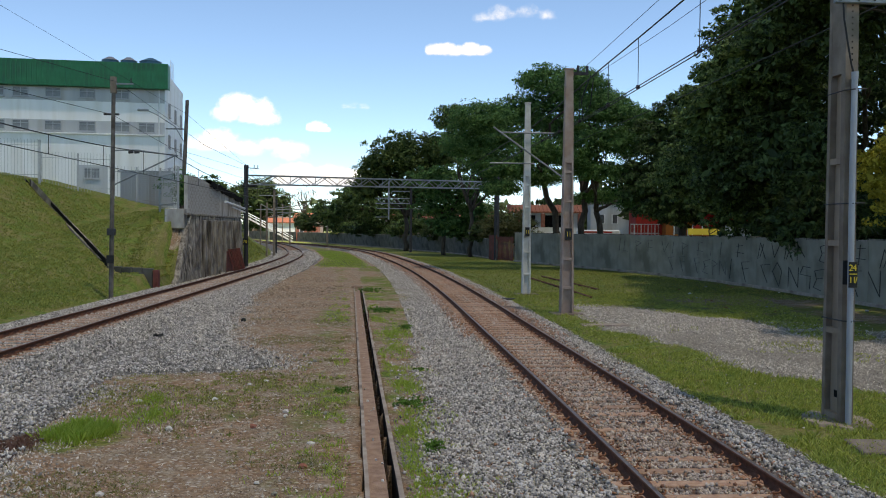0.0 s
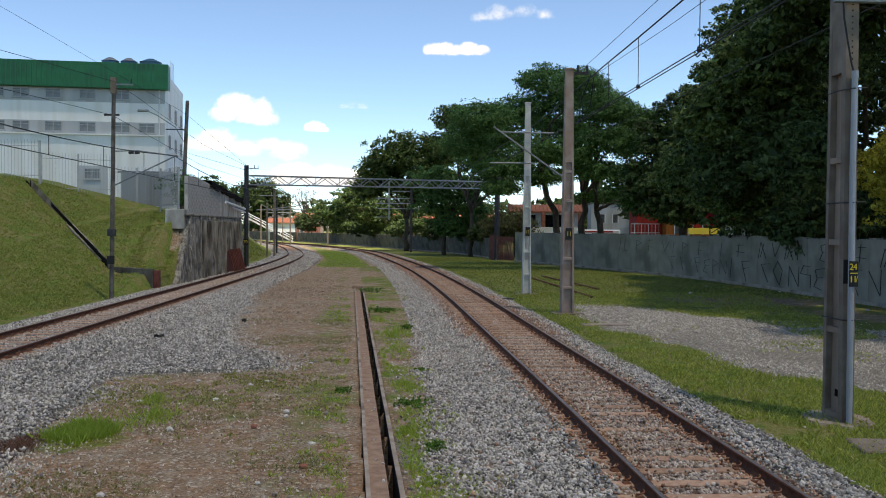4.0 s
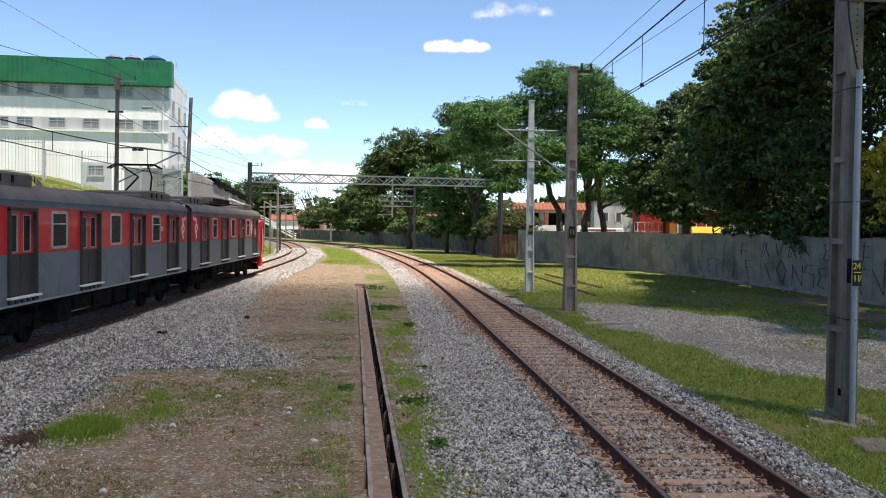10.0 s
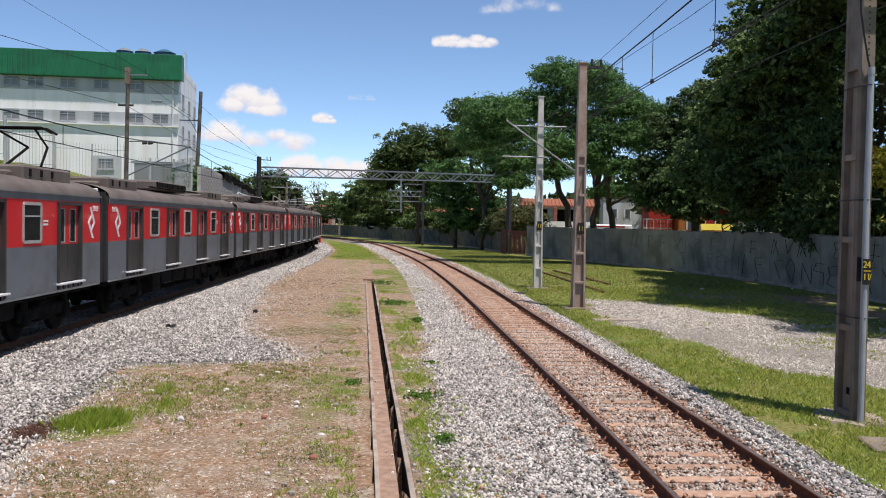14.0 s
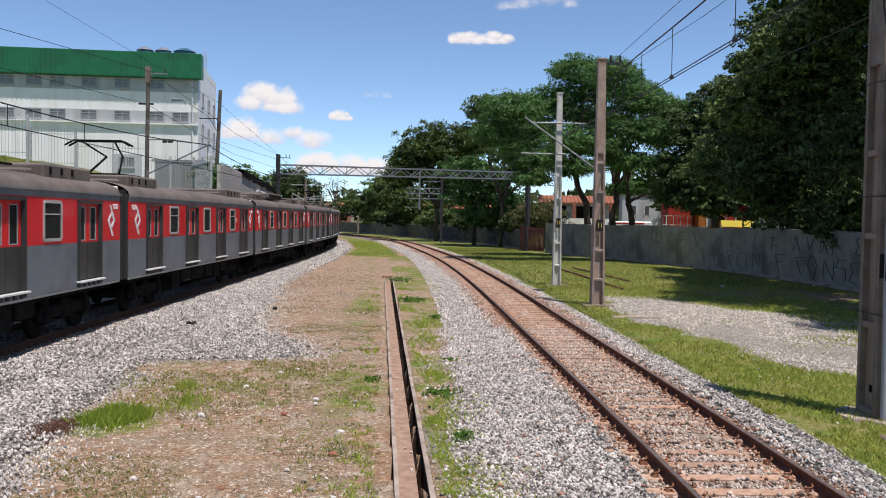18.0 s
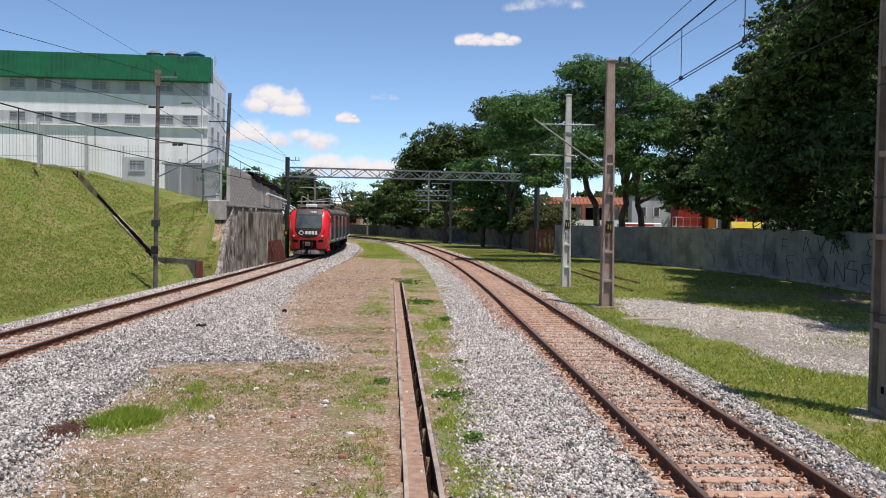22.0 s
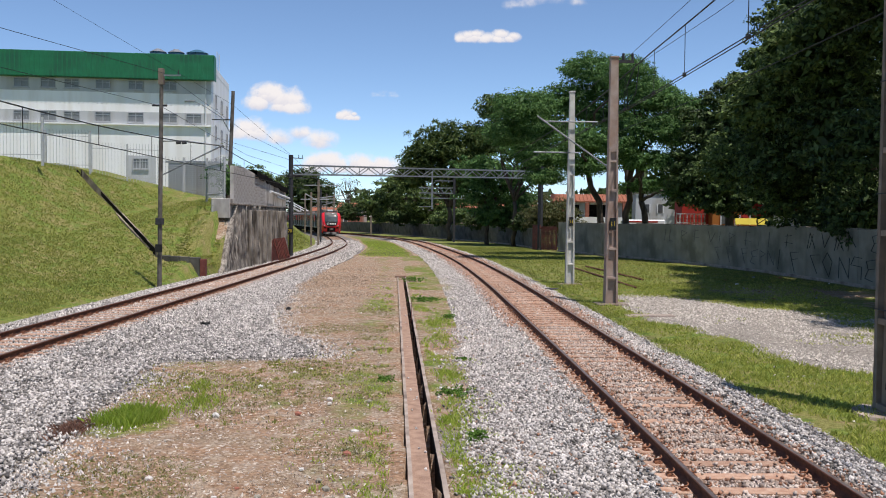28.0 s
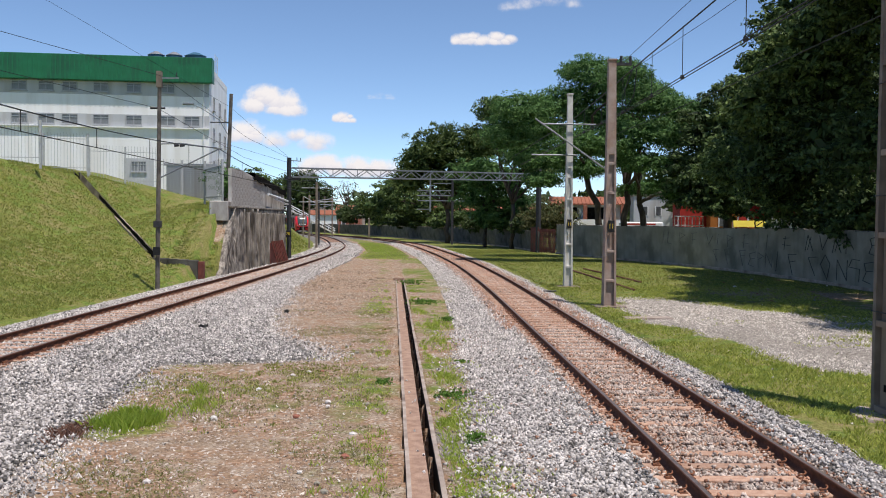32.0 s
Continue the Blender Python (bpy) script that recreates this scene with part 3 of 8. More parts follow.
def build_ground():
    xs = np.concatenate([[-3000, -900, -350, -160, -90], np.arange(-60, -32, 3), np.arange(-32, -14, 0.8), np.arange(-14, -3.2, 0.4), np.arange(-3.2, 0.6, 0.1), np.arange(0.6, 26, 0.4), np.arange(26, 44, 2), [60, 100, 200, 500, 1200, 3000]])
    ys = np.concatenate([[-600, -150, -50, -20, -5], np.arange(0, 75, 0.4), np.arange(75, 130, 1.2), np.arange(130, 220, 5), np.arange(220, 420, 20), [500, 800, 1500, 4000]])
    X, Y = np.meshgrid(xs, ys)
    Z = land(X, Y)
    mid = (X > LEFT.x_at(Y)) & (X < RIGHT.x_at(Y))
    trench = (X > -0.345 - (Y - 10) * 0.0572) & (X < 0.02 - (Y - 10) * 0.0572) & (Y < 47.5)
    Z = np.where(trench, -0.45, Z)
    beds = (np.abs(X - RIGHT.x_at(Y)) < 1.8) | (np.abs(X - LEFT.x_at(Y)) < 2.6)
    Z = np.where(beds & (Y > -30), -0.12, Z)
    grass = np.where(mid, 0.18, 1.0)
    tx = -0.25 - (Y - 10) * 0.057
    strip = (X > tx + 0.3) & mid
    by_trough = np.where(strip, 0.02 + 0.2 * step01(Y, 20, 30) + 0.95 * (fbm(X, Y, 0.42, 19) - 0.42), 0) + np.exp(-((X - tx + 0.9) / 0.7) ** 2) * 0.2
    stubble = 0.10 * np.exp(-(((X + 3.6) / 2.3) ** 2 + ((Y - 17.5) / 2.6) ** 2)) + 0.02 * step01(22 - Y, 0, 8)
    grass = np.where(mid, grass + by_trough + stubble + 0.45 * (fbm(X, Y, 0.35, 9) - 0.45), grass)
    far_green = step01(Y, 68, 80) * (0.5 + 0.9 * fbm(X, Y, 0.16, 15)) * step01(X - left_edge(Y), 0.5, 1.6) * (1 - step01(X - RIGHT.x_at(Y), -4.2, -3.2))
    grass = np.where(mid, np.maximum(grass, far_green), grass)
    patch = np.exp(-(((X + 4.9) / 0.9) ** 2 + ((Y - 13.4) / 0.8) ** 2))
    grass = np.where(mid, np.maximum(grass, patch * 1.0), grass)
    bare = np.exp(-(((X + 3.4) / 2.0) ** 2 + ((Y - 16.5) / 2.6) ** 2)) * 0.25
    grass = np.where(mid, grass + bare * (fbm(X, Y, 1.1, 11) > 0.5), grass)
    gravel = np.where(mid & (X < left_edge(Y) + 0.2), 1.0, 0.0)
    right = X > RIGHT.x_at(Y)
    gravel = np.where(right, np.maximum(gravel, gravel_patch(X, Y)), gravel)
    worn = (X > 12.5) & (Y < 60) & (Y > 15)
    grass = np.where(worn, 0.5 + 0.6 * fbm(X, Y, 0.3, 21), grass)
    earth = np.exp(-(((X - 14.2) / 3.6) ** 2 + ((Y - 41.5) / 4.2) ** 2)) + 0.5 * np.exp(-(((X - 18) / 1.6) ** 2 + ((Y - 33) / 6) ** 2))
    grass = np.where(right, grass - 0.75 * earth * (0.4 + fbm(X, Y, 0.8, 23)), grass)
    gravel = np.where(strip, np.maximum(gravel, (0.75 - 0.9 * fbm(X, Y, 0.7, 18)) * (1 - step01(Y, 14, 24)) + 0.12), gravel)
    stony = mid & (X < -1) & (Y < 22)
    gravel = np.where(stony, np.maximum(gravel, 0.30 * fbm(X, Y, 0.8, 8) + 0.12), gravel)
    v = np.column_stack([X.ravel(), Y.ravel(), Z.ravel()])
    nx, ny = len(xs), len(ys)
    i = (np.arange(ny - 1)[:, None] * nx + np.arange(nx - 1)[None, :]).ravel()
    f = np.column_stack([i, i + 1, i + nx + 1, i + nx])
    ob = pieces("ground", v, f, M_GROUND, smooth=True)
    for name, val in (("grass", grass), ("gravel", gravel)):
        at = ob.data.attributes.new(name, "FLOAT", "POINT")
        at.data.foreach_set("value", np.clip(val, 0, 1).astype(np.float32).ravel())
    tagged(ob, "dirt and grass ground with bare trodden patches beside the railway", "ground", kind="structure")


build_ground()


# ---- ballast beds ----
def build_beds():
    ss = np.concatenate([np.arange(-12, 70, 0.5), np.arange(70, 265, 2.0)])
    v, f = sweep(RIGHT, ss, [(-3.15, -0.14), (-2.7, 0.0), (-2.1, 0.035), (-1.15, 0.03), (-1.1, -0.01), (1.1, -0.01), (1.15, 0.03), (1.55, 0.03), (2.0, -0.02), (2.4, -0.14)])
    ob = pieces("ballast_bed", v, f, [M_BALLAST, M_BALLAST_R])
    mi = np.zeros(len(f), np.int32)
    n = len(ss) - 1
    mi[4 * n:5 * n] = 1
    ob.data.polygons.foreach_set("material_index", mi)
    tagged(ob, "grey crushed-stone ballast bed rusty between the rails", "ballast", kind="structure")
    ss = np.concatenate([np.arange(-30, 100, 0.5), np.arange(100, 400, 3.0)])
    c = LEFT.at(ss)
    inner = left_edge(c[:, 1]) - c[:, 0] + 0.35 * (fbm(c[:, 1], c[:, 1] * 0, 0.8, 5) - 0.5)
    inner = np.where(c[:, 1] > 150, 3.0, inner)
    rows = [LEFT.at(ss, -3.0), LEFT.at(ss, -2.4), LEFT.at(ss, -1.15), LEFT.at(ss, -1.1), LEFT.at(ss, 1.1), LEFT.at(ss, 1.15), LEFT.at(ss, 1.8), LEFT.at(ss, 2.4)]
    hs = [-0.1, 0.12, 0.20, 0.17, 0.17, 0.20, 0.19, 0.06]
    inr = np.column_stack([c[:, 0] + np.maximum(inner, 2.6), c[:, 1]])
    rows += [inr, inr + [0.4, 0]]
    hs += [0.035, -0.08]
    v = np.stack([np.column_stack([r, np.full(len(ss), h)]) for r, h in zip(rows, hs)], 1).reshape(-1, 3)
    k, n = len(rows), len(ss)
    f, mi = [], []
    for j in range(k - 1):
        a = np.arange(n - 1) * k
        f.append(np.column_stack([a + j, a + k + j, a + k + j + 1, a + j + 1]))
        mi += [1 if j == 3 else 0] * (n - 1)
    ob = pieces("ballast_bed", v, np.vstack(f), [M_BALLAST, M_BALLAST])
    ob.data.polygons.foreach_set("material_index", mi)
    tagged(ob, "wide grey crushed-stone ballast bed of the curved line", "ballast", kind="structure")


build_beds()


# ---- rails and sleepers ----
def build_track(line, z, s0, s1, label, near0, near1):
    track = thing("railway_track", label=label, category="railway track", group="railway tracks", kind="structure")
    ss = np.concatenate([np.arange(s0, 110, 1.0), np.arange(110, s1, 2.5)])
    for off in (-0.835, 0.835):
        h = z - 0.155
        prof = [(-0.070, h), (-0.070, h + 0.012), (-0.012, h + 0.032), (-0.012, z - 0.045), (-0.036, z - 0.034), (-0.036, z - 0.006), (-0.028, z), (0.028, z), (0.036, z - 0.006), (0.036, z - 0.034), (0.012, z - 0.045), (0.012, h + 0.032), (0.070, h + 0.012), (0.070, h)]
        v, f = sweep(line, ss, [(off + o, q) for o, q in prof])
        rail = pieces("rail", v, f, [M_RUST, M_RAILTOP], track, "rusty brown steel rail")
        mi = np.zeros(len(f), np.int32)
        n = len(ss) - 1
        mi[6 * n:7 * n] = 1
        rail.data.polygons.foreach_set("material_index", mi)
    base = None
    clip = None
    s = near0
    k = 0
    while s < near1:
        p = line.at(s)
        rz = line.turn(s)
        if base is None:
            base = part("sleeper", boxed(-0.11, 0.11, -1.35, 1.35, -0.16, 0, 0.012), M_SLEEPER, track)
            sl = base
        else:
            sl = again(base, 0, 0, 0, parent=track)
        sl.matrix_basis = pose(p[0], p[1], z - 0.143 + 0.006 * math.sin(k * 2.3), 0, 0, rz + 0.5 * math.sin(k * 1.7))
        if near0 <= s < near0 + 24:
            for off in (-0.97, -0.70, 0.70, 0.97):
                q = line.at(s, off)
                if clip is None:
                    bm = bmesh.new()
                    tube(bm, [(0.05 * math.cos(a) , 0.045 * math.sin(a), 0.03 + 0.012 * a) for a in np.linspace(0, 5.2, 9)], 0.011, 5)
                    box(bm, -0.06, 0.06, -0.05, 0.05, 0, 0.018)
                    clip = part("rail_clip", bm, M_CLIP, track)
                    o = clip
                else:
                    o = again(clip, 0, 0, 0, parent=track)
                o.matrix_basis = pose(q[0], q[1], z - 0.150, 0, 0, rz)
        s += 0.6
        k += 1
    rest = bmesh.new()
    while s < near1 + 90:
        p = line.at(s)
        box(rest, -0.11, 0.11, -1.35, 1.35, z - 0.3, z - 0.15, m=pose(p[0], p[1], 0, 0, 0, line.turn(s)))
        s += 0.6
    tagged(part("far_sleepers", rest, M_SLEEPER, track), kind="stuff")


build_track(RIGHT, Z_RIGHT, -12, 265, "rusty broad-gauge track curving away on dusty wooden sleepers", 8.6, 70)
build_track(LEFT, Z_LEFT, -60, 415, "rusty broad-gauge track on ballast at the foot of the bank", 15.0, 70)


# ---- loose ballast stones ----
def stones(name, pts, size, material, label, seed, sunk=True, parent=None):
    """Angular stones at pts (n x 3), about size across, joined; sunk ones show their upper half."""
    rng = np.random.RandomState(seed)
    if sunk:
        bv = np.array([(0.85, 0, -0.6), (0, 0.85, -0.6), (-0.85, 0, -0.6), (0, -0.85, -0.6), (0.1, 0.05, 0.72)])
        bf = np.array([(0, 1, 4), (1, 2, 4), (2, 3, 4), (3, 0, 4)])
    else:
        bv = np.array([(1, 0, 0), (-1, 0, 0), (0, 1, 0), (0, -1, 0), (0, 0, 1), (0, 0, -1)], float)
        bf = np.array([(0, 2, 4), (2, 1, 4), (1, 3, 4), (3, 0, 4), (2, 0, 5), (1, 2, 5), (3, 1, 5), (0, 3, 5)])
    n, k = len(pts), len(bv)
    sc = size * (0.55 + 0.75 * rng.rand(n, 1)) * (0.65 + 0.6 * rng.rand(n, 3)) * 0.5
    v = bv[None] * (0.6 + 0.8 * rng.rand(n, k, 1)) * sc[:, None, :]
    q = rng.randn(n, 4)
    if sunk:
        v[:, 4, :2] += 0.7 * rng.randn(n, 2) * sc[:, :2]
        q[:, 1:3] *= 0.14
    q /= np.linalg.norm(q, axis=1, keepdims=True)
    w, x, y, z = q.T
    R = np.stack([1 - 2 * (y * y + z * z), 2 * (x * y - z * w), 2 * (x * z + y * w), 2 * (x * y + z * w), 1 - 2 * (x * x + z * z), 2 * (y * z - x * w), 2 * (x * z - y * w), 2 * (y * z + x * w), 1 - 2 * (x * x + y * y)], -1).reshape(n, 3, 3)
    v = np.einsum("nij,nkj->nki", R, v) + pts[:, None, :]
    f = (bf[None] + (np.arange(n) * k)[:, None, None]).reshape(-1, 3)
    ob = pieces(name, v.reshape(-1, 3), f, material, parent)
    return tagged(ob, label, "stones", kind="stuff")


def scatter_ballast():
    rng = np.random.RandomState(5)

    def field(line, s0, s1, o0, o1, per, zf, jitter=0.012):
        n = int((s1 - s0) * (o1 - o0) * per)
        s, o = rng.uniform(s0, s1, n), rng.uniform(o0, o1, n)
        xy = line.at(s, 0)
        d = line.at(s, 1.0) - xy
        p = xy + d * o[:, None]
        return np.column_stack([p, zf(o) + rng.uniform(-jitter, jitter, n)]), o, s

    zr = lambda o: np.interp(o, [-2.7, -2.1, -1.2, -1.1, 1.1, 1.2, 1.55, 2.0, 2.4], [0.01, 0.045, 0.045, 0.0, 0.0, 0.045, 0.04, -0.01, -0.10])

    def laid(a, o, ok, p_rust, size, tail, seed, sunk=True):
        """Grey, stained and deeply rusty stones, by how near the rails they lie."""
        d = np.abs(np.abs(o) - 0.835)
        rusty = rng.rand(len(o)) < p_rust(d)
        mid = np.abs(o) < 1.15
        stones("ballast_stones", a[ok & ~mid & ~rusty], size, M_STONES, "grey crushed granite ballast stones " + tail, seed, sunk)
        stones("ballast_stones", a[ok & mid & ~rusty], size, M_STONES_R, "rust-stained ballast stones between the rails " + tail, seed + 1, sunk)
        stones("ballast_stones", a[ok & rusty], size, M_STONES_RR, "deep rust-brown ballast stones against the rails " + tail, seed + 2, sunk)

    a, o, s = field(RIGHT, 8.5, 26, -3.8, 2.3, 800, zr)
    brim = np.interp(s, [8, 12, 17, 26], [-3.62, -3.5, -3.3, -3.05]) + 0.5 * (fbm(s, s * 0, 0.9, 93) - 0.5)
    edge = (rng.rand(len(o)) < np.interp(o, [1.7, 2.3], [1, 0.3])) & (rng.rand(len(o)) < np.clip((o - brim) / 0.45 + 0.2, 0.05, 1)) & (a[:, 0] > 0.14 - (a[:, 1] - 10) * 0.0573)
    out = o < -2.7
    a[out, 2] = land(a[out, 0], a[out, 1]) + rng.uniform(0.0, 0.025, out.sum())
    rail = np.abs(np.abs(o) - 0.835) > 0.075
    at_sleeper = np.abs(((s - 8.6 + 0.3) % 0.6) - 0.3)
    on_sleeper = (at_sleeper < 0.12) & (np.abs(o) < 1.33) & (rng.rand(len(o)) < np.clip(2.6 * fbm(s, o, 0.45, 91) - 0.55 - 0.03 * (s - 9) + 0.5 * (np.abs(o + 1.1) < 0.3), 0.1, 0.97))
    a[(at_sleeper < 0.13) & (np.abs(o) < 1.37), 2] += 0.035
    ok = edge & rail & ~on_sleeper
    whole = rng.rand(len(s)) < np.interp(s, [12, 22], [1, 0])
    rust = lambda d: np.interp(d, [0, 0.12, 0.3, 0.55], [0.9, 0.6, 0.22, 0.02])
    laid(a, o, ok & whole, rust, 0.060, "beside the near track", 1, False)
    laid(a, o, ok & ~whole, rust, 0.060, "along the near track", 51)
    a, o, s = field(RIGHT, 26, 62, -3.0, 2.2, 330, zr)
    laid(a, o, np.abs(np.abs(o) - 0.835) > 0.08, lambda d: np.interp(d, [0, 0.3, 0.6, 0.9], [0.95, 0.7, 0.5, 0.0]), 0.075, "farther along", 3)
    a, o, s = field(RIGHT, 62, 125, -3.0, 2.2, 90, zr)
    laid(a, o, np.abs(np.abs(o) - 0.835) > 0.1, lambda d: np.interp(d, [0, 0.5, 0.9], [0.95, 0.8, 0.0]), 0.13, "far along the line", 21)
    n = 120000
    y = 9 + 46 * rng.rand(n) ** 1.5
    x0, x1 = LEFT.x_at(y) - 2.9, left_edge(y) + 0.25 * rng.randn(n)
    x = x0 + (x1 - x0) * rng.rand(n)
    o = x - LEFT.x_at(y)
    z = np.interp(o, [-3, -2.4, -1.3, -1.1, 1.1, 1.3, 1.8, 2.6, 7], [-0.05, 0.13, 0.21, 0.185, 0.185, 0.21, 0.20, 0.055, 0.05])
    ok = (np.abs(np.abs(o) - 0.835) > 0.09) & (x / y > -0.56)
    p = np.column_stack([x, y, z + rng.uniform(-0.01, 0.012, n)])
    rusty = rng.rand(n) < np.interp(np.abs(np.abs(o) - 0.835), [0, 0.15, 0.4, 0.8], [0.75, 0.45, 0.15, 0.0])
    near = rng.rand(n) < np.interp(y, [14, 27], [1, 0])
    stones("ballast_stones", p[ok & near & ~rusty], 0.064, M_STONES, "pale grey ballast stones spread beside the curved line", 6, False)
    stones("ballast_stones", p[ok & ~near & ~rusty], 0.070, M_STONES, "pale grey ballast stones spread along the curved line", 16)
    stones("ballast_stones", p[ok & rusty], 0.066, M_STONES_R, "rust-stained stones along the curved rails", 7)
    n = 26000
    y = 9.3 + 34 * rng.rand(n) ** 1.6
    x = rng.uniform(-6.2, -0.9, n) - (y - 10) * 0.05
    keep = (fbm(x, y, 0.5, 31) > 0.36) & (x > left_edge(y) - 0.2)
    p = np.column_stack([x, y, np.full(n, 0.012)])[keep]
    few = rng.rand(len(p)) < 0.12
    stones("loose_stones", p[few], 0.045, M_STONES_T, "loose pebbles strewn on the trodden dirt", 8)
    stones("loose_stones", p[~few], 0.030, M_CLODS, "small brown clods and grit on the trodden dirt", 18)
    n = 9000
    y = 9 + 30 * rng.rand(n) ** 1.6
    x = left_edge(y) + 0.15 + rng.exponential(0.30, n)
    keep = x < -1.4 - (y - 10) * 0.06
    stones("loose_stones", np.column_stack([x, y, np.full(n, 0.012)])[keep], 0.055, M_STONES, "ballast stones spilled over the dirt", 20)
    n = 7000
    y = rng.uniform(26, 58, n)
    x = rng.uniform(-7.5, -2.4, n) - (y - 30) * 0.03
    keep = (x > left_edge(y)) & (fbm(x, y, 0.4, 33) > 0.42)
    stones("loose_stones", np.column_stack([x, y, np.full(n, 0.015)])[keep], 0.075, M_CLODS, "brown clods on the far trodden dirt", 19)
    n = 52000
    y, x = rng.uniform(14, 40, n), rng.uniform(6.5, 16.5, n)
    keep = (rng.rand(n) < gravel_patch(x, y) + 0.01) & (x / y < 0.56)
    stones("loose_stones", np.column_stack([x, y, np.full(n, 0.015)])[keep], 0.055, M_STONES_T, "pale tan gravel strewn on the footpath by the wall", 9)
    n = 26000
    y = rng.uniform(54, 118, n)
    x0, x1 = LEFT.x_at(y) - 2.9, left_edge(y) + 0.35
    x = x0 + (x1 - x0) * rng.rand(n)
    o = x - LEFT.x_at(y)
    z = np.interp(o, [-3, -2.4, -1.3, 1.3, 1.8, 2.6, 7], [-0.05, 0.13, 0.19, 0.19, 0.20, 0.055, 0.05])
    ok = np.abs(np.abs(o) - 0.835) > 0.12
    stones("ballast_stones", np.column_stack([x, y, z])[ok], 0.13, M_STONES, "grey stones of the farther curved bed", 10)


scatter_ballast()

# ---- open drain between the lines ----
def build_trough():
    t = thing("drain_channel", -0.21, 10, 0, label="open concrete drain channel half filled with brown dirt", category="drain", kind="structure")

    def strip(x0, x1, z0, z1, y0=-9.0, y1=37.6):
        bm = bmesh.new()
        ys = np.linspace(y0, y1, 24)
        rings = []
        for y in ys:
            c = np.interp(y, [-9, 0, 37.6], [0.5, 0.0, -2.15])
            j = 0.004 * math.sin(y * 3.1) + 0.003 * math.sin(y * 7.7)
            rings.append([bm.verts.new((c + a + j, y, b)) for a, b in ((x0, z0), (x1, z0), (x1, z1), (x0, z1))])
        for r0, r1 in zip(rings, rings[1:]):
            for k in range(4):
                bm.faces.new((r0[k], r0[(k + 1) % 4], r1[(k + 1) % 4], r1[k]))
        bm.faces.new(rings[0])
        bm.faces.new(rings[-1][::-1])
        return bm

    part("kerb", strip(-0.17, -0.115, -0.5, 0.045), M_TROUGH, t, "thin worn concrete kerb")
    part("kerb", strip(0.232, 0.295, -0.5, 0.045), M_TROUGH, t, "thin worn concrete kerb")
    # added black liner and black slot bed paint the shade down in the slot
    part("slot_side", strip(0.224, 0.2315, -0.5, 0.03), T_UNDER, t, "black liner for the shade inside the slot")
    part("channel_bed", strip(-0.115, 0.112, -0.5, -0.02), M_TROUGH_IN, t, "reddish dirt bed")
    part("slot_bed", strip(0.112, 0.224, -0.75, -0.5), T_UNDER, t, "slot bed, black in place of shade")
    c = -2.15
    part("end_stop", boxed(c - 0.3, c + 0.3, 37.45, 37.75, -0.4, 0.13, 0.02), M_TROUGH_IN, t, "dark end block")
    rng = random.Random(3)
    for k in range(16):
        y = rng.uniform(0.2, 9) if k < 10 else rng.uniform(9, 30)
        x = np.interp(y, [-9, 0, 37.6], [0.5, 0.0, -2.15]) + rng.uniform(-0.09, 0.09)
        bm = bmesh.new()
        bmesh.ops.create_icosphere(bm, subdivisions=1, radius=rng.uniform(0.012, 0.03), matrix=Matrix.Translation((x, y, -0.005)))
        for v in bm.verts:
            v.co += Vector((rng.uniform(-1, 1), rng.uniform(-1, 1), rng.uniform(-0.6, 0.6))) * 0.012
        part("pebble", bm, M_STONES, t)


build_trough()


# ---- boundary wall on the right ----
WALL = Line([(19.0, 8), (20.0, 20), (20.4, 38), (20.3, 50), (19.3, 60), (16.6, 71), (13.2, 82), (11.4, 89)])
WALL_FAR = Line([(9.9, 92), (8.9, 105), (5.6, 120), (1.3, 133), (-8.8, 165), (-18, 193), (-32, 225), (-52, 262)])


def build_wall(name, line, s0, s1, h, panel, label, thick=0.16, tint=M_WALL):
    wall = thing(name, label=label, category="wall", kind="structure")
    s = s0
    k = 0
    while s < s1 - 0.05:
        e = min(s + panel, s1)
        a, b = line.at(s), line.at(e)
        L = float(np.hypot(*(b - a)))
        rz = math.degrees(math.atan2(b[1] - a[1], b[0] - a[0]))
        hh = h + 0.03 * math.sin(k * 2.1)
        bm = boxed(0.01, L - 0.01, -thick / 2, thick / 2, -0.15, hh, 0.012)
        bmesh.ops.subdivide_edges(bm, edges=[e2 for e2 in bm.edges if e2.calc_length() > 1.0], cuts=2)
        o = part("panel", bm, tint, wall)
        o.matrix_basis = pose(a[0], a[1], 0, 0, 0, rz)
        c = part("capping", boxed(0.0, L, -thick / 2 - 0.03, thick / 2 + 0.03, hh, hh + 0.06, 0.012), M_STONE, wall, "mossy dark coping")
        c.matrix_basis = pose(a[0], a[1], 0, 0, 0, rz)
        pl = part("plinth", boxed(0.0, L, -thick / 2 - 0.09, thick / 2 + 0.09, -0.15, 0.16, 0.02), M_TROUGH, wall, "pale concrete footing strip")
        pl.matrix_basis = pose(a[0], a[1], 0, 0, 0, rz)
        p = part("pilaster", boxed(-0.11, 0.11, -thick / 2 - 0.025, thick / 2 + 0.025, -0.15, hh + 0.01, 0.012), tint, wall)
        p.matrix_basis = pose(a[0], a[1], 0, 0, 0, rz)
        s = e
        k += 1
    return wall


WALL_E = build_wall("wall_east", WALL, float(WALL.s[0]), float(WALL.s[-1]), 2.85, 6.0, "grey rendered boundary wall with dark stains and scrawled paint")
# the far wall's tree shade is in its colour
build_wall("wall_north", WALL_FAR, float(WALL_FAR.s[0]), float(WALL_FAR.s[-1]), 2.15, 8.0, "dark grey boundary wall, tree shade in its colour", tint=M_WALL_DARK)


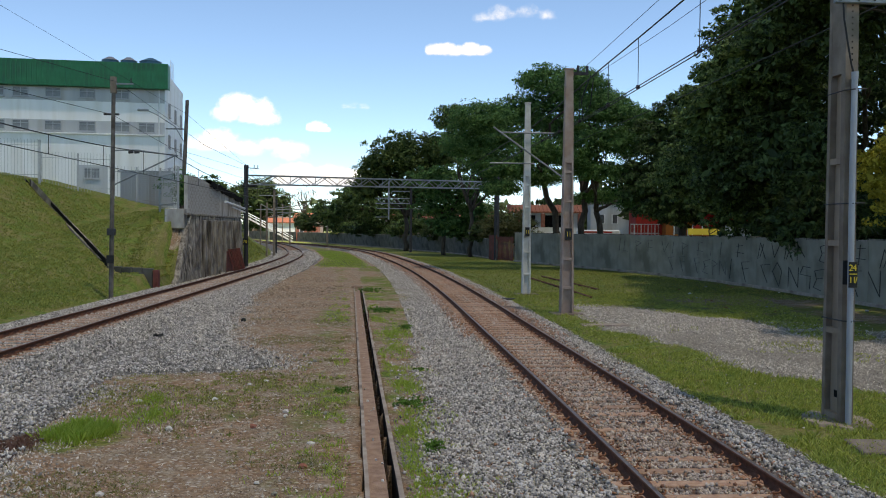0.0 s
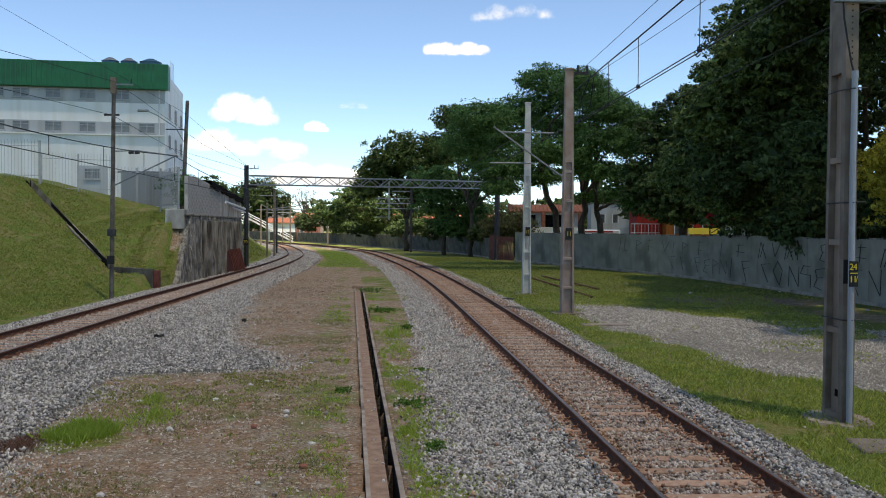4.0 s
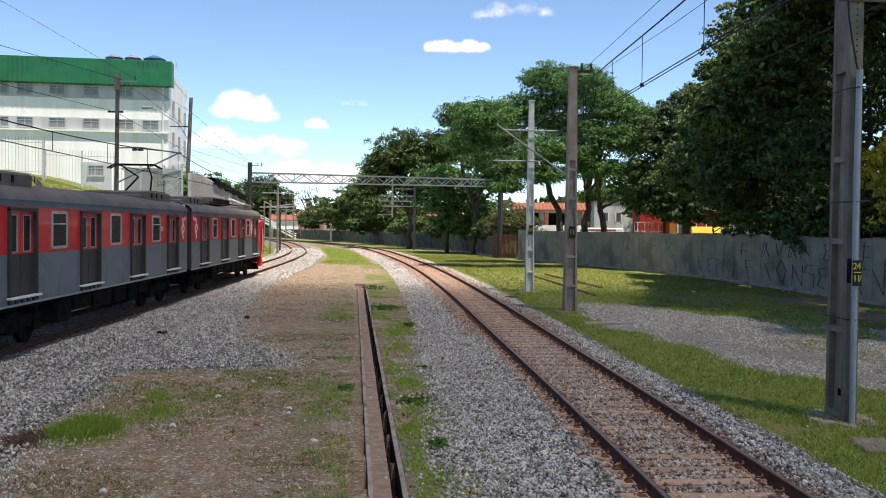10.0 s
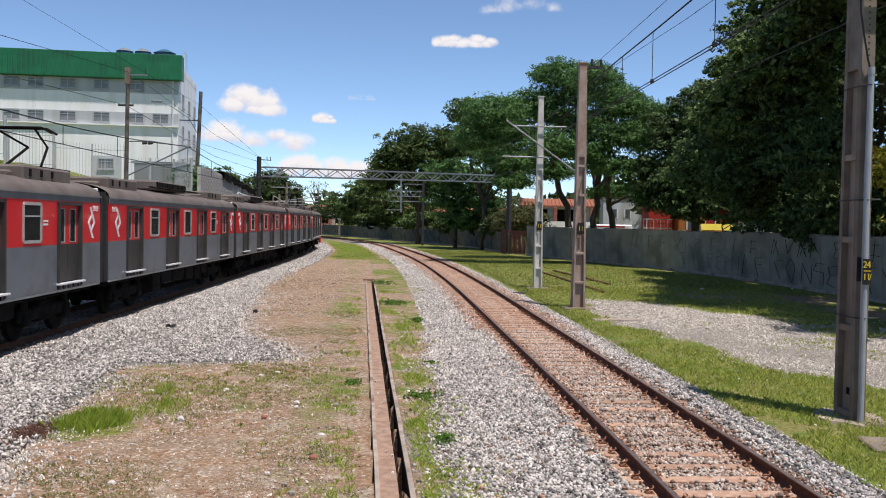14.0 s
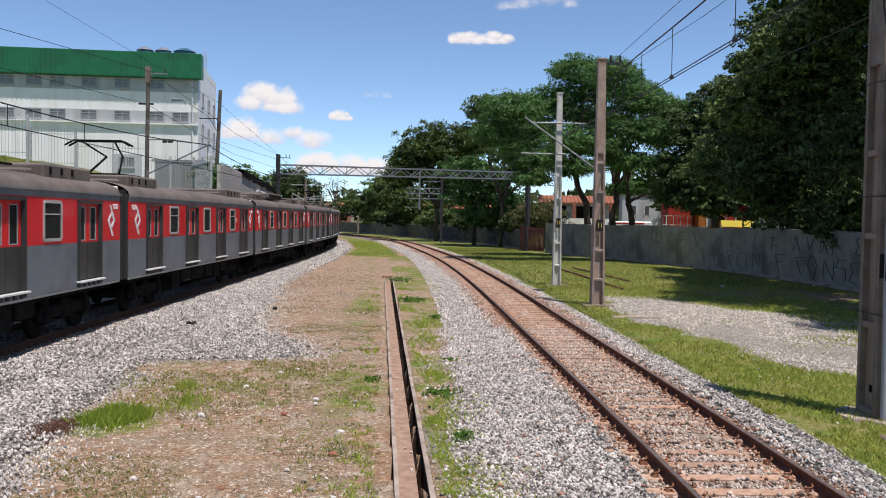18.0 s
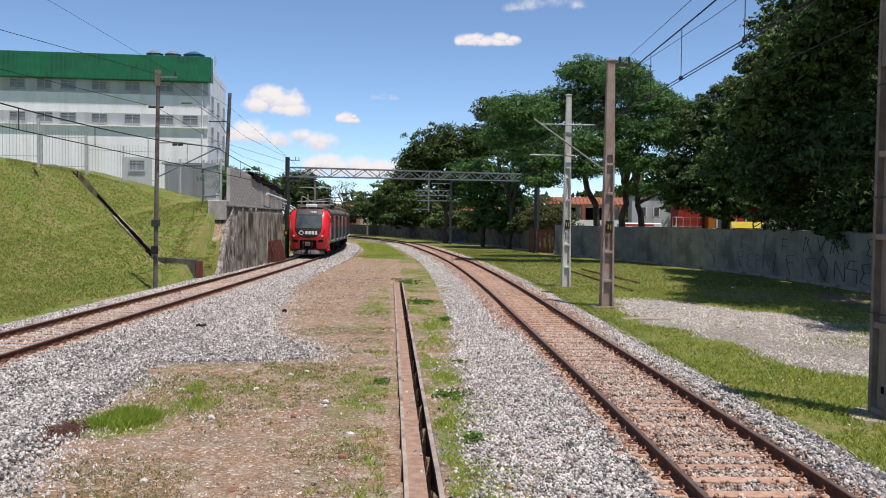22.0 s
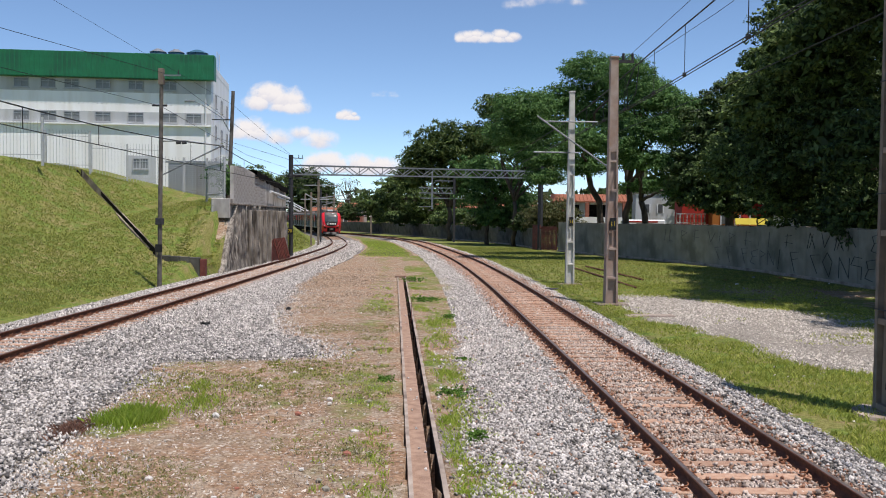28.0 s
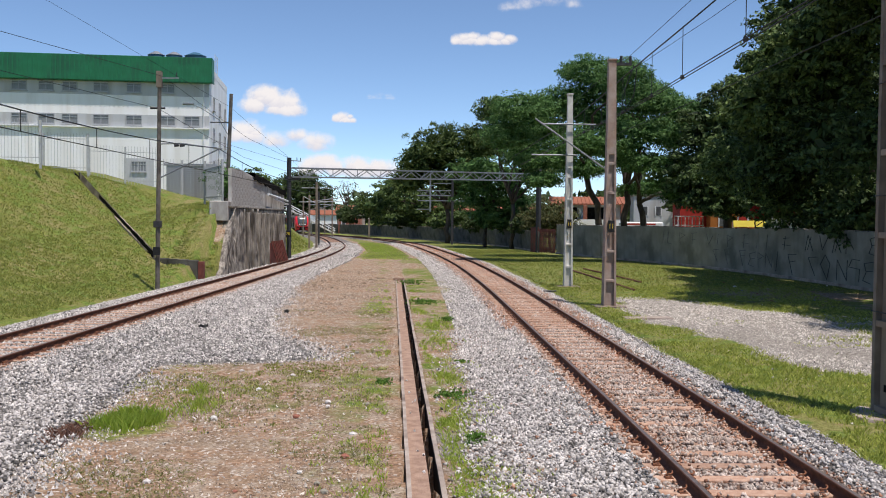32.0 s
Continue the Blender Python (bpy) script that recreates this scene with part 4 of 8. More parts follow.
def graffiti():
    """Tall thin scrawled signs in two rows on the wall, fainter where they are older."""
    rng = random.Random(12)
    signs = {"E": [[(1, 1), (0.1, 0.85), (0.3, 0.5), (0, 0.12), (0.7, 0)], [(0.3, 0.52), (0.85, 0.58)]], "C": [[(1, 0.95), (0, 0.9), (0.75, 0)]], "O": [[(0, 0.6), (0.5, 1), (1, 0.65), (0.7, 0), (0, 0.6)]], "N": [[(0, 0), (0.05, 1), (0.95, 0.1), (1, 1)]], "S": [[(1, 0.95), (0.3, 1), (0, 0.62), (1, 0.55), (0.95, 0)]], "F": [[(0.5, 0), (0, 0.95), (0.9, 1)], [(0.12, 0.6), (0.8, 0.68)]], "A": [[(0, 0), (0.35, 1), (1, 0)], [(0.75, 0.95), (0.3, 0.1)]], "H": [[(0.2, 0), (0.35, 1)], [(0, 0.35), (1, 0.3)], [(0.1, 0.85), (0.9, 0.9)]], "I": [[(0.4, 0), (0.6, 1)]], "V": [[(0, 1), (0.35, 0.1), (1, 0.95)]], "L": [[(0.2, 1), (0, 0.05), (0.9, 0)]], "P": [[(0.1, 0), (0, 1), (0.9, 0.8), (0.1, 0.5)]]}
    y_at = lambda y: float(np.interp(y, WALL.p[:, 1], WALL.s))

    def face(s):
        """Point on the flat outer face of the wall's panel at length s."""
        k = math.floor((s - WALL.s[0]) / 6.0) * 6.0 + WALL.s[0]
        a, b = WALL.at(k), WALL.at(min(k + 6.0, WALL.s[-1]))
        d = (b - a) / np.hypot(*(b - a))
        return a + d * (s - k) + np.array([-d[1], d[0]]) * 0.088

    def row(letters, z0, h, wide, r, material, label):
        for key, y in letters:
            bm = bmesh.new()
            s, zz, hh = y_at(y), z0 + rng.uniform(-0.06, 0.06), h * rng.uniform(0.9, 1.1)
            for line in signs[key]:
                pts = []
                for u, v in line:
                    p = face(s + (0.5 - u) * wide)
                    pts.append((p[0], p[1], zz + v * hh + rng.uniform(-0.03, 0.03)))
                for a, b in zip(pts, pts[1:]):
                    tube(bm, [a, b], r, 4)
            part("paint_stroke", bm, material, WALL_E, label)

    black, faded = "scrawled black paint", "faded grey scrawl"
    row((("I", 53.2), ("F", 51.2), ("C", 48.7), ("O", 47.2), ("N", 45.3), ("S", 44.0), ("E", 42.5), ("F", 40.6), ("C", 39.0), ("N", 37.4), ("I", 36.2), ("E", 34.8), ("L", 33.0), ("A", 31.4), ("O", 29.8), ("V", 28.2)), 0.33, 1.2, 1.15, 0.020, M_BLACK, black)
    row((("H", 52.0), ("A", 49.2), ("V", 47.4), ("A", 45.9), ("N", 44.4), ("E", 42.0), ("P", 40.2), ("H", 38.4), ("A", 36.4), ("I", 35.4), ("V", 34.0), ("N", 32.2), ("E", 30.4), ("P", 28.6)), 1.68, 0.86, 1.0, 0.020, M_BLACK, black)
    row((("C", 61.6), ("F", 59.9), ("F", 57.8), ("E", 56.6), ("P", 55.4), ("N", 54.3)), 0.45, 0.95, 0.95, 0.019, M_SCRAWL, faded)
    row((("I", 69.0), ("L", 68.0), ("P", 66.2), ("H", 64.6), ("V", 62.5), ("I", 61.4), ("P", 59.6), ("H", 57.5), ("I", 56.0), ("I", 54.6)), 1.62, 0.9, 0.9, 0.019, M_SCRAWL, faded)


graffiti()


# ---- brown steel gate in the wall ----
def build_gate():
    g = thing("metal_gate", 11.25, 89.3, 0, 117, label="rust-brown slatted steel gate closing the gap in the wall", category="gate")
    part("gate_rail", boxed(0, 3.1, -0.03, 0.03, 0.15, 0.25), M_GATE, g)
    part("gate_rail", boxed(0, 3.1, -0.03, 0.03, 2.15, 2.25), M_GATE, g)
    base = part("slat", boxed(-0.09, 0.09, -0.045, -0.01, 0.05, 2.45, 0.01), M_GATE, g)
    base.matrix_basis = pose(0.15, 0, 0)
    for k in range(1, 13):
        again(base, 0.15 + k * 0.235, 0, 0.03 * math.sin(k * 3), parent=g)
    part("solid_panel", boxed(3.1, 4.6, -0.05, 0.0, 0.0, 2.6, 0.02), M_GATE, g, "solid rust-brown panel")


build_gate()


# ---- concrete line poles ----
def h_pole(x, y, h, w, d, material, rz, label, pockets, z=0.0, arm=True, footing=True):
    """Tapered pole with stepped pockets on its faces."""
    p = thing("catenary_pole", x, y, z, rz, label=label, category="pole", group="line poles")
    taper = lambda q: 1 - 0.42 * q / h
    for sx in (-1, 1):
        bm = bmesh.new()
        rings = []
        for q in (0, h):
            k = taper(q)
            x0, x1 = sx * w / 2 * k, sx * (w / 2 * k - 0.07)
            rings.append([bm.verts.new((a, b, q)) for a, b in ((x0, -d / 2 * k), (x1, -d / 2 * k), (x1, d / 2 * k), (x0, d / 2 * k))])
        for k in range(4):
            bm.faces.new((rings[0][k], rings[0][(k + 1) % 4], rings[1][(k + 1) % 4], rings[1][k]))
        bm.faces.new(rings[0])
        bm.faces.new(rings[1])
        part("flange", bm, material, p)
    bm = bmesh.new()
    rings = []
    for q in (0, h * 0.62, h * 0.62 + 0.01, h):
        k = taper(q)
        dd = d * (0.32 if q <= h * 0.62 else 0.98)
        rings.append([bm.verts.new((a, b, q)) for a, b in ((-w / 2 * k + 0.05, -dd / 2 * k), (w / 2 * k - 0.05, -dd / 2 * k), (w / 2 * k - 0.05, dd / 2 * k), (-w / 2 * k + 0.05, dd / 2 * k))])
    for r0, r1 in zip(rings, rings[1:]):
        for k in range(4):
            bm.faces.new((r0[k], r0[(k + 1) % 4], r1[(k + 1) % 4], r1[k]))
    bm.faces.new(rings[0])
    bm.faces.new(rings[-1])
    part("web", bm, material, p)
    for q in pockets:
        k = taper(q)
        part("rung", boxed(-w / 2 * k + 0.03, w / 2 * k - 0.03, -d / 2 * k + 0.005, d / 2 * k - 0.005, q - 0.05, q + 0.05, 0.012), material, p)
    k = taper(h)
    part("cap", boxed(-w / 2 * k - 0.03, w / 2 * k + 0.03, -d / 2 * k - 0.03, d / 2 * k + 0.03, h, h + 0.06, 0.01), material, p)
    if footing:
        part("footing", boxed(-w / 2 - 0.35, w / 2 + 0.35, -d / 2 - 0.3, d / 2 + 0.3, -0.2, 0.05, 0.03), M_CONC, p, "low concrete footing")
    return p


pole_a = h_pole(6.29, 33.66, 9.26, 0.48, 0.4, M_CONC_RED, 4, "tall reddish concrete line pole with stepped pockets", [1.0, 2.1, 3.2, 4.3, 5.4])
pole_b = h_pole(6.15, 43.75, 9.4, 0.42, 0.36, M_CONC_WHITE, 3, "limewashed concrete line pole with steel side arms", [1.0, 2.1, 3.2, 4.3, 5.4, 6.3])


def near_pole():
    """Deep I-shaped pole: two flanges, a thin web, rungs between, solid above."""
    h, top = 9.0, 5.85
    p = thing("catenary_pole", 7.40, 14.72, 0, 0, label="weathered concrete line pole with grey conduit and number plates", category="pole", group="line poles")
    dep = lambda z: 0.34 - 0.075 * z / h
    wid = 0.108

    def slab(y0, y1, x0, x1, z0, z1, n=6):
        """A tapering upright; y0 and y1 tell a y from a height."""
        bm = bmesh.new()
        rings = []
        for z in np.linspace(z0, z1, n):
            rings.append([bm.verts.new(v) for v in ((x0, y0(z), z), (x1, y0(z), z), (x1, y1(z), z), (x0, y1(z), z))])
        for r0, r1 in zip(rings, rings[1:]):
            for k in range(4):
                bm.faces.new((r0[k], r0[(k + 1) % 4], r1[(k + 1) % 4], r1[k]))
        bm.faces.new(rings[0][::-1])
        bm.faces.new(rings[-1])
        bmesh.ops.bevel(bm, geom=[e for e in bm.edges if abs(e.verts[0].co.z - e.verts[1].co.z) > 0.1], offset=0.012, segments=1, affect="EDGES")
        bmesh.ops.recalc_face_normals(bm, faces=bm.faces)
        return bm

    part("flange", slab(lambda z: -dep(z), lambda z: -dep(z) + 0.13, -wid, wid, -0.1, h), M_CONC, p, "grey-brown near flange")
    part("flange", slab(lambda z: dep(z) - 0.10, lambda z: dep(z), -wid, wid, -0.1, h), M_CONC, p)
    part("web", slab(lambda z: -dep(z) + 0.12, lambda z: dep(z) - 0.09, 0.0, 0.06, 0, top), M_CONC_TAN, p, "tan recessed web")
    part("solid_head", slab(lambda z: -dep(z) + 0.125, lambda z: dep(z) - 0.095, -wid + 0.006, wid - 0.006, top, h), M_CONC, p)
    for z in (0.10, 1.54, 3.02, 4.40):
        part("rung", slab(lambda q: -dep(q) + 0.12, lambda q: dep(q) - 0.09, -wid + 0.01, wid - 0.01, z - 0.05, z + 0.05, 2), M_CONC_TAN, p)
    bm = bmesh.new()
    for k in range(14):
        a = k * 2 * math.pi / 14
        bm.verts.new((0.55 * math.cos(a) * (1 + 0.14 * math.sin(k * 2.7)), 0.66 * math.sin(a) * (1 + 0.12 * math.cos(k * 3.1)), 0.035))
    bm.faces.new(bm.verts)
    r = bmesh.ops.extrude_face_region(bm, geom=list(bm.faces))
    for v in r["geom"]:
        if isinstance(v, bmesh.types.BMVert):
            v.co = Vector((v.co.x * 1.1, v.co.y * 1.1, -0.12))
    bmesh.ops.recalc_face_normals(bm, faces=bm.faces)
    part("footing", bm, M_TROUGH, p, "rough pale concrete footing")
    # holes are black blocks set on the concrete, standing for their shaded insides
    for k in range(11):
        z = 5.95 + k * 0.10
        part("bolt_hole", boxed(-0.012, 0.012, -dep(z) - 0.004, -dep(z) + 0.01, z - 0.012, z + 0.012), T_UNDER, p)
    for k in range(9):
        z = 2.5 + k * 0.12
        part("bolt_hole", boxed(0.02, 0.04, -dep(z) - 0.004, -dep(z) + 0.01, z - 0.01, z + 0.01), T_UNDER, p)
    part("hole", boxed(-0.008, 0.01, -0.02, 0.10, 0.40, 0.52), T_UNDER, p, "square black hole")
    return p


M_CONC_TAN = mat("concrete_tan", (0.26, 0.20, 0.155), (0.36, 0.285, 0.225), 2.5, 0.9, bump=0.25, fine=50, c=(0.18, 0.125, 0.095), cscale=1.4, stretch=(1, 1, 0.35))
pole_c = near_pole()



def pole_details():
    # sign plates
    for p, q, w in ((pole_a, 3.05, 0.26), (pole_b, 3.1, 0.22)):
        part("number_plate", boxed(-w / 2, w / 2, -0.23, -0.215, q - 0.22, q + 0.22, 0.006), M_BLACK, p, "black plate with worn yellow marks")
        for dx in (-0.05, 0.05):
            part("mark", boxed(dx - 0.010, dx + 0.010, -0.236, -0.231, q - 0.09, q + 0.09), M_YELLOW, p)
    # near pole: conduit, plates, bands, top arm
    part("conduit", tubed([(-0.02, -0.43, 0.03), (-0.02, -0.42, 2.3), (-0.015, -0.40, 4.2), (0.01, -0.375, 5.75)], 0.050, 12), M_PVC, pole_c, "blue-grey plastic conduit")
    part("conduit_mouth", tubed([(0.01, -0.375, 5.72), (0.01, -0.375, 5.84)], 0.057, 12), M_PVC, pole_c)
    part("number_plate", boxed(-0.09, 0.06, -0.492, -0.482, 2.30, 2.72, 0.004), M_BLACK, pole_c, "black plate with yellow figures")
    for k, (ch, zz) in enumerate((("2", 2.62), ("4", 2.62), ("1", 2.42), ("1", 2.42))):
        text("figure", ch, 0.15, M_YELLOW, pole_c, pose(-0.056 + 0.062 * (k % 2), -0.496, zz, 90, 0, 0))
    text("figure", "/", 0.15, M_YELLOW, pole_c, pose(0.036, -0.496, 2.42, 90, 0, 0))
    part("figure_rule", boxed(-0.078, 0.048, -0.497, -0.492, 2.515, 2.53), M_YELLOW, pole_c)
    part("black_patch", boxed(-0.106, -0.03, -0.336, -0.315, 2.34, 2.74, 0.004), M_BLACK, pole_c, "worn black paint patch")
    part("number_plate", boxed(-0.02, -0.005, -0.21, -0.05, 2.46, 2.92, 0.004), M_BLACK, pole_c, "black plate on the web")
    part("figure_rule", boxed(-0.024, -0.020, -0.19, -0.12, 2.60, 2.64), M_YELLOW, pole_c)
    part("number_plate", boxed(-0.02, -0.005, -0.21, -0.10, 1.62, 1.88, 0.004), M_BLACK, pole_c)
    for q in (1.74, 3.68, 5.55):
        k = 0.34 - 0.075 * q / 9.0 + 0.012
        bm = bmesh.new()
        tube(bm, [(-0.122, -k, q), (-0.08, -k - 0.04, q), (-0.02, -k - 0.14, q), (0.06, -k - 0.06, q), (0.122, -k, q), (0.122, k, q), (-0.122, k, q), (-0.122, -k, q)], 0.011, 5)
        tube(bm, [(0.0, -k - 0.1, q + 0.01), (0.2, -k - 0.1, q + 0.01)], 0.012, 5)
        part("band", bm, M_STEEL_D, pole_c, "steel band")
    arm = part("cross_arm", boxed(-0.36, 0.62, -0.44, -0.34, 6.95, 7.06, 0.01), M_STEEL_G, pole_c, "galvanised steel cross arm")
    for dx in (-0.28, 0.02, 0.28, 0.52):
        part("bolt", tubed([(dx, -0.46, 7.0), (dx, -0.43, 7.0)], 0.022, 6), M_STEEL_D, arm)
    part("insulator", tubed([(-0.22, -0.4, 7.06), (-0.22, -0.4, 7.25)], 0.04, 8), M_STEEL_D, pole_c)
    part("drop_cable", tubed([(-0.24, -0.42, 7.1), (-0.2, -0.40, 6.7), (-0.12, -0.38, 6.3), (-0.04, -0.36, 5.95), (0.0, -0.37, 5.8)], 0.016, 6), M_WIRE, pole_c, "black cable")
    # limewashed pole: two horizontal arms and a strut
    part("side_arm", tubed([(-1.4, -0.25, 7.95), (1.25, -0.25, 7.95)], 0.035, 6), M_STEEL_G, pole_b, "galvanised side arm")
    part("side_arm", tubed([(-1.9, -0.25, 6.45), (0.35, -0.25, 6.45)], 0.035, 6), M_STEEL_G, pole_b, "galvanised side arm")
    part("strut", tubed([(-1.75, -0.3, 8.2), (1.9, -0.6, 5.6)], 0.04, 6), M_STEEL_G, pole_b, "sloping galvanised strut")
    part("top_bracket", boxed(-0.05, 0.75, -0.05, 0.05, 9.1, 9.2), M_STEEL_D, pole_a, "top bracket")
    for dx in (0.35, 0.7):
        part("insulator", tubed([(dx, 0, 9.2), (dx, 0, 9.45)], 0.05, 8), M_STEEL_D, pole_a)
    part("hanging_cable", tubed([(0.85, 0, 9.1), (0.5, 0, 8.2), (0.55, 0, 7.4), (0.85, 0, 8.0), (0.95, 0, 9.0)], 0.02, 5), M_WIRE, pole_a, "looped black cable")


pole_details()


def left_pole():
    p = thing("catenary_pole", -12.52, 38.95, 0, 0, label="grey concrete line pole with cantilever on the bank side", category="pole", group="line poles")
    part("shaft", tubed([(0, 0, -0.3), (0.06, 0, 4.8), (0.12, 0, 9.55)], 0.105, 8, 0.085), M_CONC_DK, p)
    part("top_sleeve", boxed(-0.0, 0.22, -0.11, 0.11, 8.9, 9.6, 0.01), M_CONC, p, "square pole head")
    part("cross_arm", boxed(0.0, 0.95, -0.03, 0.03, 9.28, 9.34), M_STEEL_G, p)
    part("insulator", tubed([(0.85, 0, 9.32), (0.85, 0, 9.55)], 0.03, 6), M_STEEL_D, p)
    part("cantilever_tube", tubed([(0.1, 0, 6.45), (1.1, 0, 6.48), (2.85, 0, 6.25)], 0.03, 6), M_STEEL_G, p, "horizontal cantilever tube")
    part("cantilever_strut", tubed([(0.08, 0, 4.95), (2.8, 0, 6.3)], 0.032, 6), M_STEEL_G, p, "sloping cantilever strut")
    for dx in (0.75, 1.0):
        part("insulator", tubed([(dx, 0, 6.38), (dx + 0.2, 0, 6.4)], 0.06, 8), M_STEEL_D, p)
    part("clamp_box", boxed(-0.13, 0.17, -0.15, 0.15, 2.8, 3.1, 0.02), M_STEEL_D, p, "black clamp")
    part("plate", boxed(-0.12, 0.2, -0.22, -0.2, 1.6, 1.95), M_BLACK, p)
    part("insulator", tubed([(-0.3, 0, 8.0), (0.35, 0, 8.0)], 0.045, 6), M_STEEL_D, p)


left_pole()


# ---- signal gantry over both lines ----
def build_gantry(x0, x1, y, y1, zb, zt, rise, post_h, label):
    """Lattice truss from a near post to a far one; rise: how much higher it sits there."""
    g = thing("overhead_gantry", x0, y, 0, math.degrees(math.atan2(y1 - y, x1 - x0)), label=label, category="gantry")
    L = math.hypot(x1 - x0, y1 - y)
    for cx, hw, h in ((0, 0.13, post_h), (L, 0.2, post_h + rise + 0.9)):
        part("post", boxed(cx - hw, cx + hw, -hw, hw, -0.2, h, 0.015), M_STEEL_D, g, "dark steel post")
    up = lambda q: rise * q / L
    for z in (zb, zt):
        for dy in (-0.3, 0.3):
            bm = boxed(0.1, L - 0.1, dy - 0.045, dy + 0.045, z - 0.05, z + 0.05)
            for v in bm.verts:
                v.co.z += up(v.co.x)
            part("chord", bm, M_STEEL_G, g)
    n = int(L / 1.3)
    for k in range(n):
        a, b = 0.2 + (L - 0.4) * k / n, 0.2 + (L - 0.4) * (k + 1) / n
        za, zc = (zb, zt) if k % 2 else (zt, zb)
        for dy in (-0.3, 0.3):
            part("lattice_bar", tubed([(a, dy, za + up(a)), (b, dy, zc + up(b))], 0.036, 4), M_STEEL_G, g)
        if k % 2:
            part("lattice_bar", tubed([(a, -0.3, zb + up(a)), (a, -0.3, zt + up(a))], 0.028, 4), M_STEEL_G, g)
    return g


gan = build_gantry(-12.0, 9.86, 69.2, 92.4, 6.5, 7.2, 0.92, 8.0, "grey steel lattice gantry spanning both lines on dark posts")
part("cross_arm", boxed(0.1, 1.15, -0.03, 0.03, 7.75, 7.81), M_STEEL_G, gan)
for dx in (0.75, 1.1):
    part("insulator", tubed([(dx, 0, 7.8), (dx, 0, 8.05)], 0.03, 6), M_STEEL_D, gan)
part("bracket_plate", boxed(-0.25, 0.9, -0.2, 0.2, 6.3, 6.5, 0.02), M_STEEL_D, gan, "dark bracket")


def speed_sign():
    p = thing("speed_sign", -12.0, 69.0, 0, label="small dark speed sign on the gantry post", category="sign")
    part("plate", boxed(-0.22, 0.22, -0.2, -0.18, 1.85, 2.35, 0.01), M_BLACK, p, "black plate")
    text("figures", "70", 0.32, M_YELLOW, p, pose(0, -0.206, 2.1, 90, 0, 0))


speed_sign()


# ---- retaining wall and the block shed on top ----
def build_retaining():
    w = thing("wall_west", 0, 0, 0, label="stained dark concrete retaining wall beside the track", category="wall", kind="structure")
    ys = np.arange(RET_Y0, RET_Y1 + 0.01, 0.2)
    zs = np.linspace(-0.2, RET_TOP, 26)
    Y, Z = np.meshgrid(ys, zs)
    face = RET_X + 0.10 - 0.05 * Z / RET_TOP * 2 + 0.18 * (fbm(Y * 2.4, Z * 0.5, 1.0, 41) - 0.5) + 0.22 * (fbm(Y, Z, 1.8, 42) - 0.5)
    Yl = Y + np.clip(1 - (Y - RET_Y0) / 4.5, 0, 1) * Z * 0.85
    front = np.column_stack([face.ravel(), Yl.ravel(), Z.ravel()])
    back = front.copy()
    back[:, 0] = RET_X - 0.45
    n, m = len(ys), len(zs)
    i = (np.arange(m - 1)[:, None] * n + np.arange(n - 1)).ravel()
    f = [np.column_stack([i, i + 1, i + n + 1, i + n])]
    o = n * m
    f.append(f[0][:, ::-1] + o)
    t = np.arange(n - 1) + (m - 1) * n
    f.append(np.column_stack([t, t + 1, t + 1 + o, t + o]))
    e = np.arange(m - 1) * n
    f.append(np.column_stack([e, e + n, e + n + o, e + o]))
    e = e + n - 1
    f.append(np.column_stack([e, e + n, e + n + o, e + o])[:, ::-1])
    pieces("face", np.vstack([front, back]), np.vstack(f), M_STONE, w, smooth=False)
    part("coping", boxed(RET_X - 0.8, RET_X + 0.06, RET_Y0 + 2.5, RET_Y1, RET_TOP, RET_TOP + 0.1, 0.02), M_STONE, w)
    rng = random.Random(4)
    for k in range(8):
        y = 54 + k * 1.55 + rng.uniform(-0.2, 0.2)
        part("buttress", boxed(RET_X, RET_X + 0.26, y - 0.12, y + 0.12, -0.1, RET_TOP - 0.25, 0.03), M_STONE, w)
    s = thing("rusty_cage", -11.62, 62.3, 0, label="rusty brown steel bars leaning at the wall's foot", category="steel panel")
    for k in range(8):
        part("bar", tubed([(0.45, -2.0 + k * 0.56, 0.05), (0.02, -2.1 + k * 0.56, 1.72)], 0.06, 5), M_GATE, s)
    part("sheet", boxed(-0.14, -0.04, -2.3, 2.1, 0.05, 1.6, 0.01), M_GATE, s)


build_retaining()


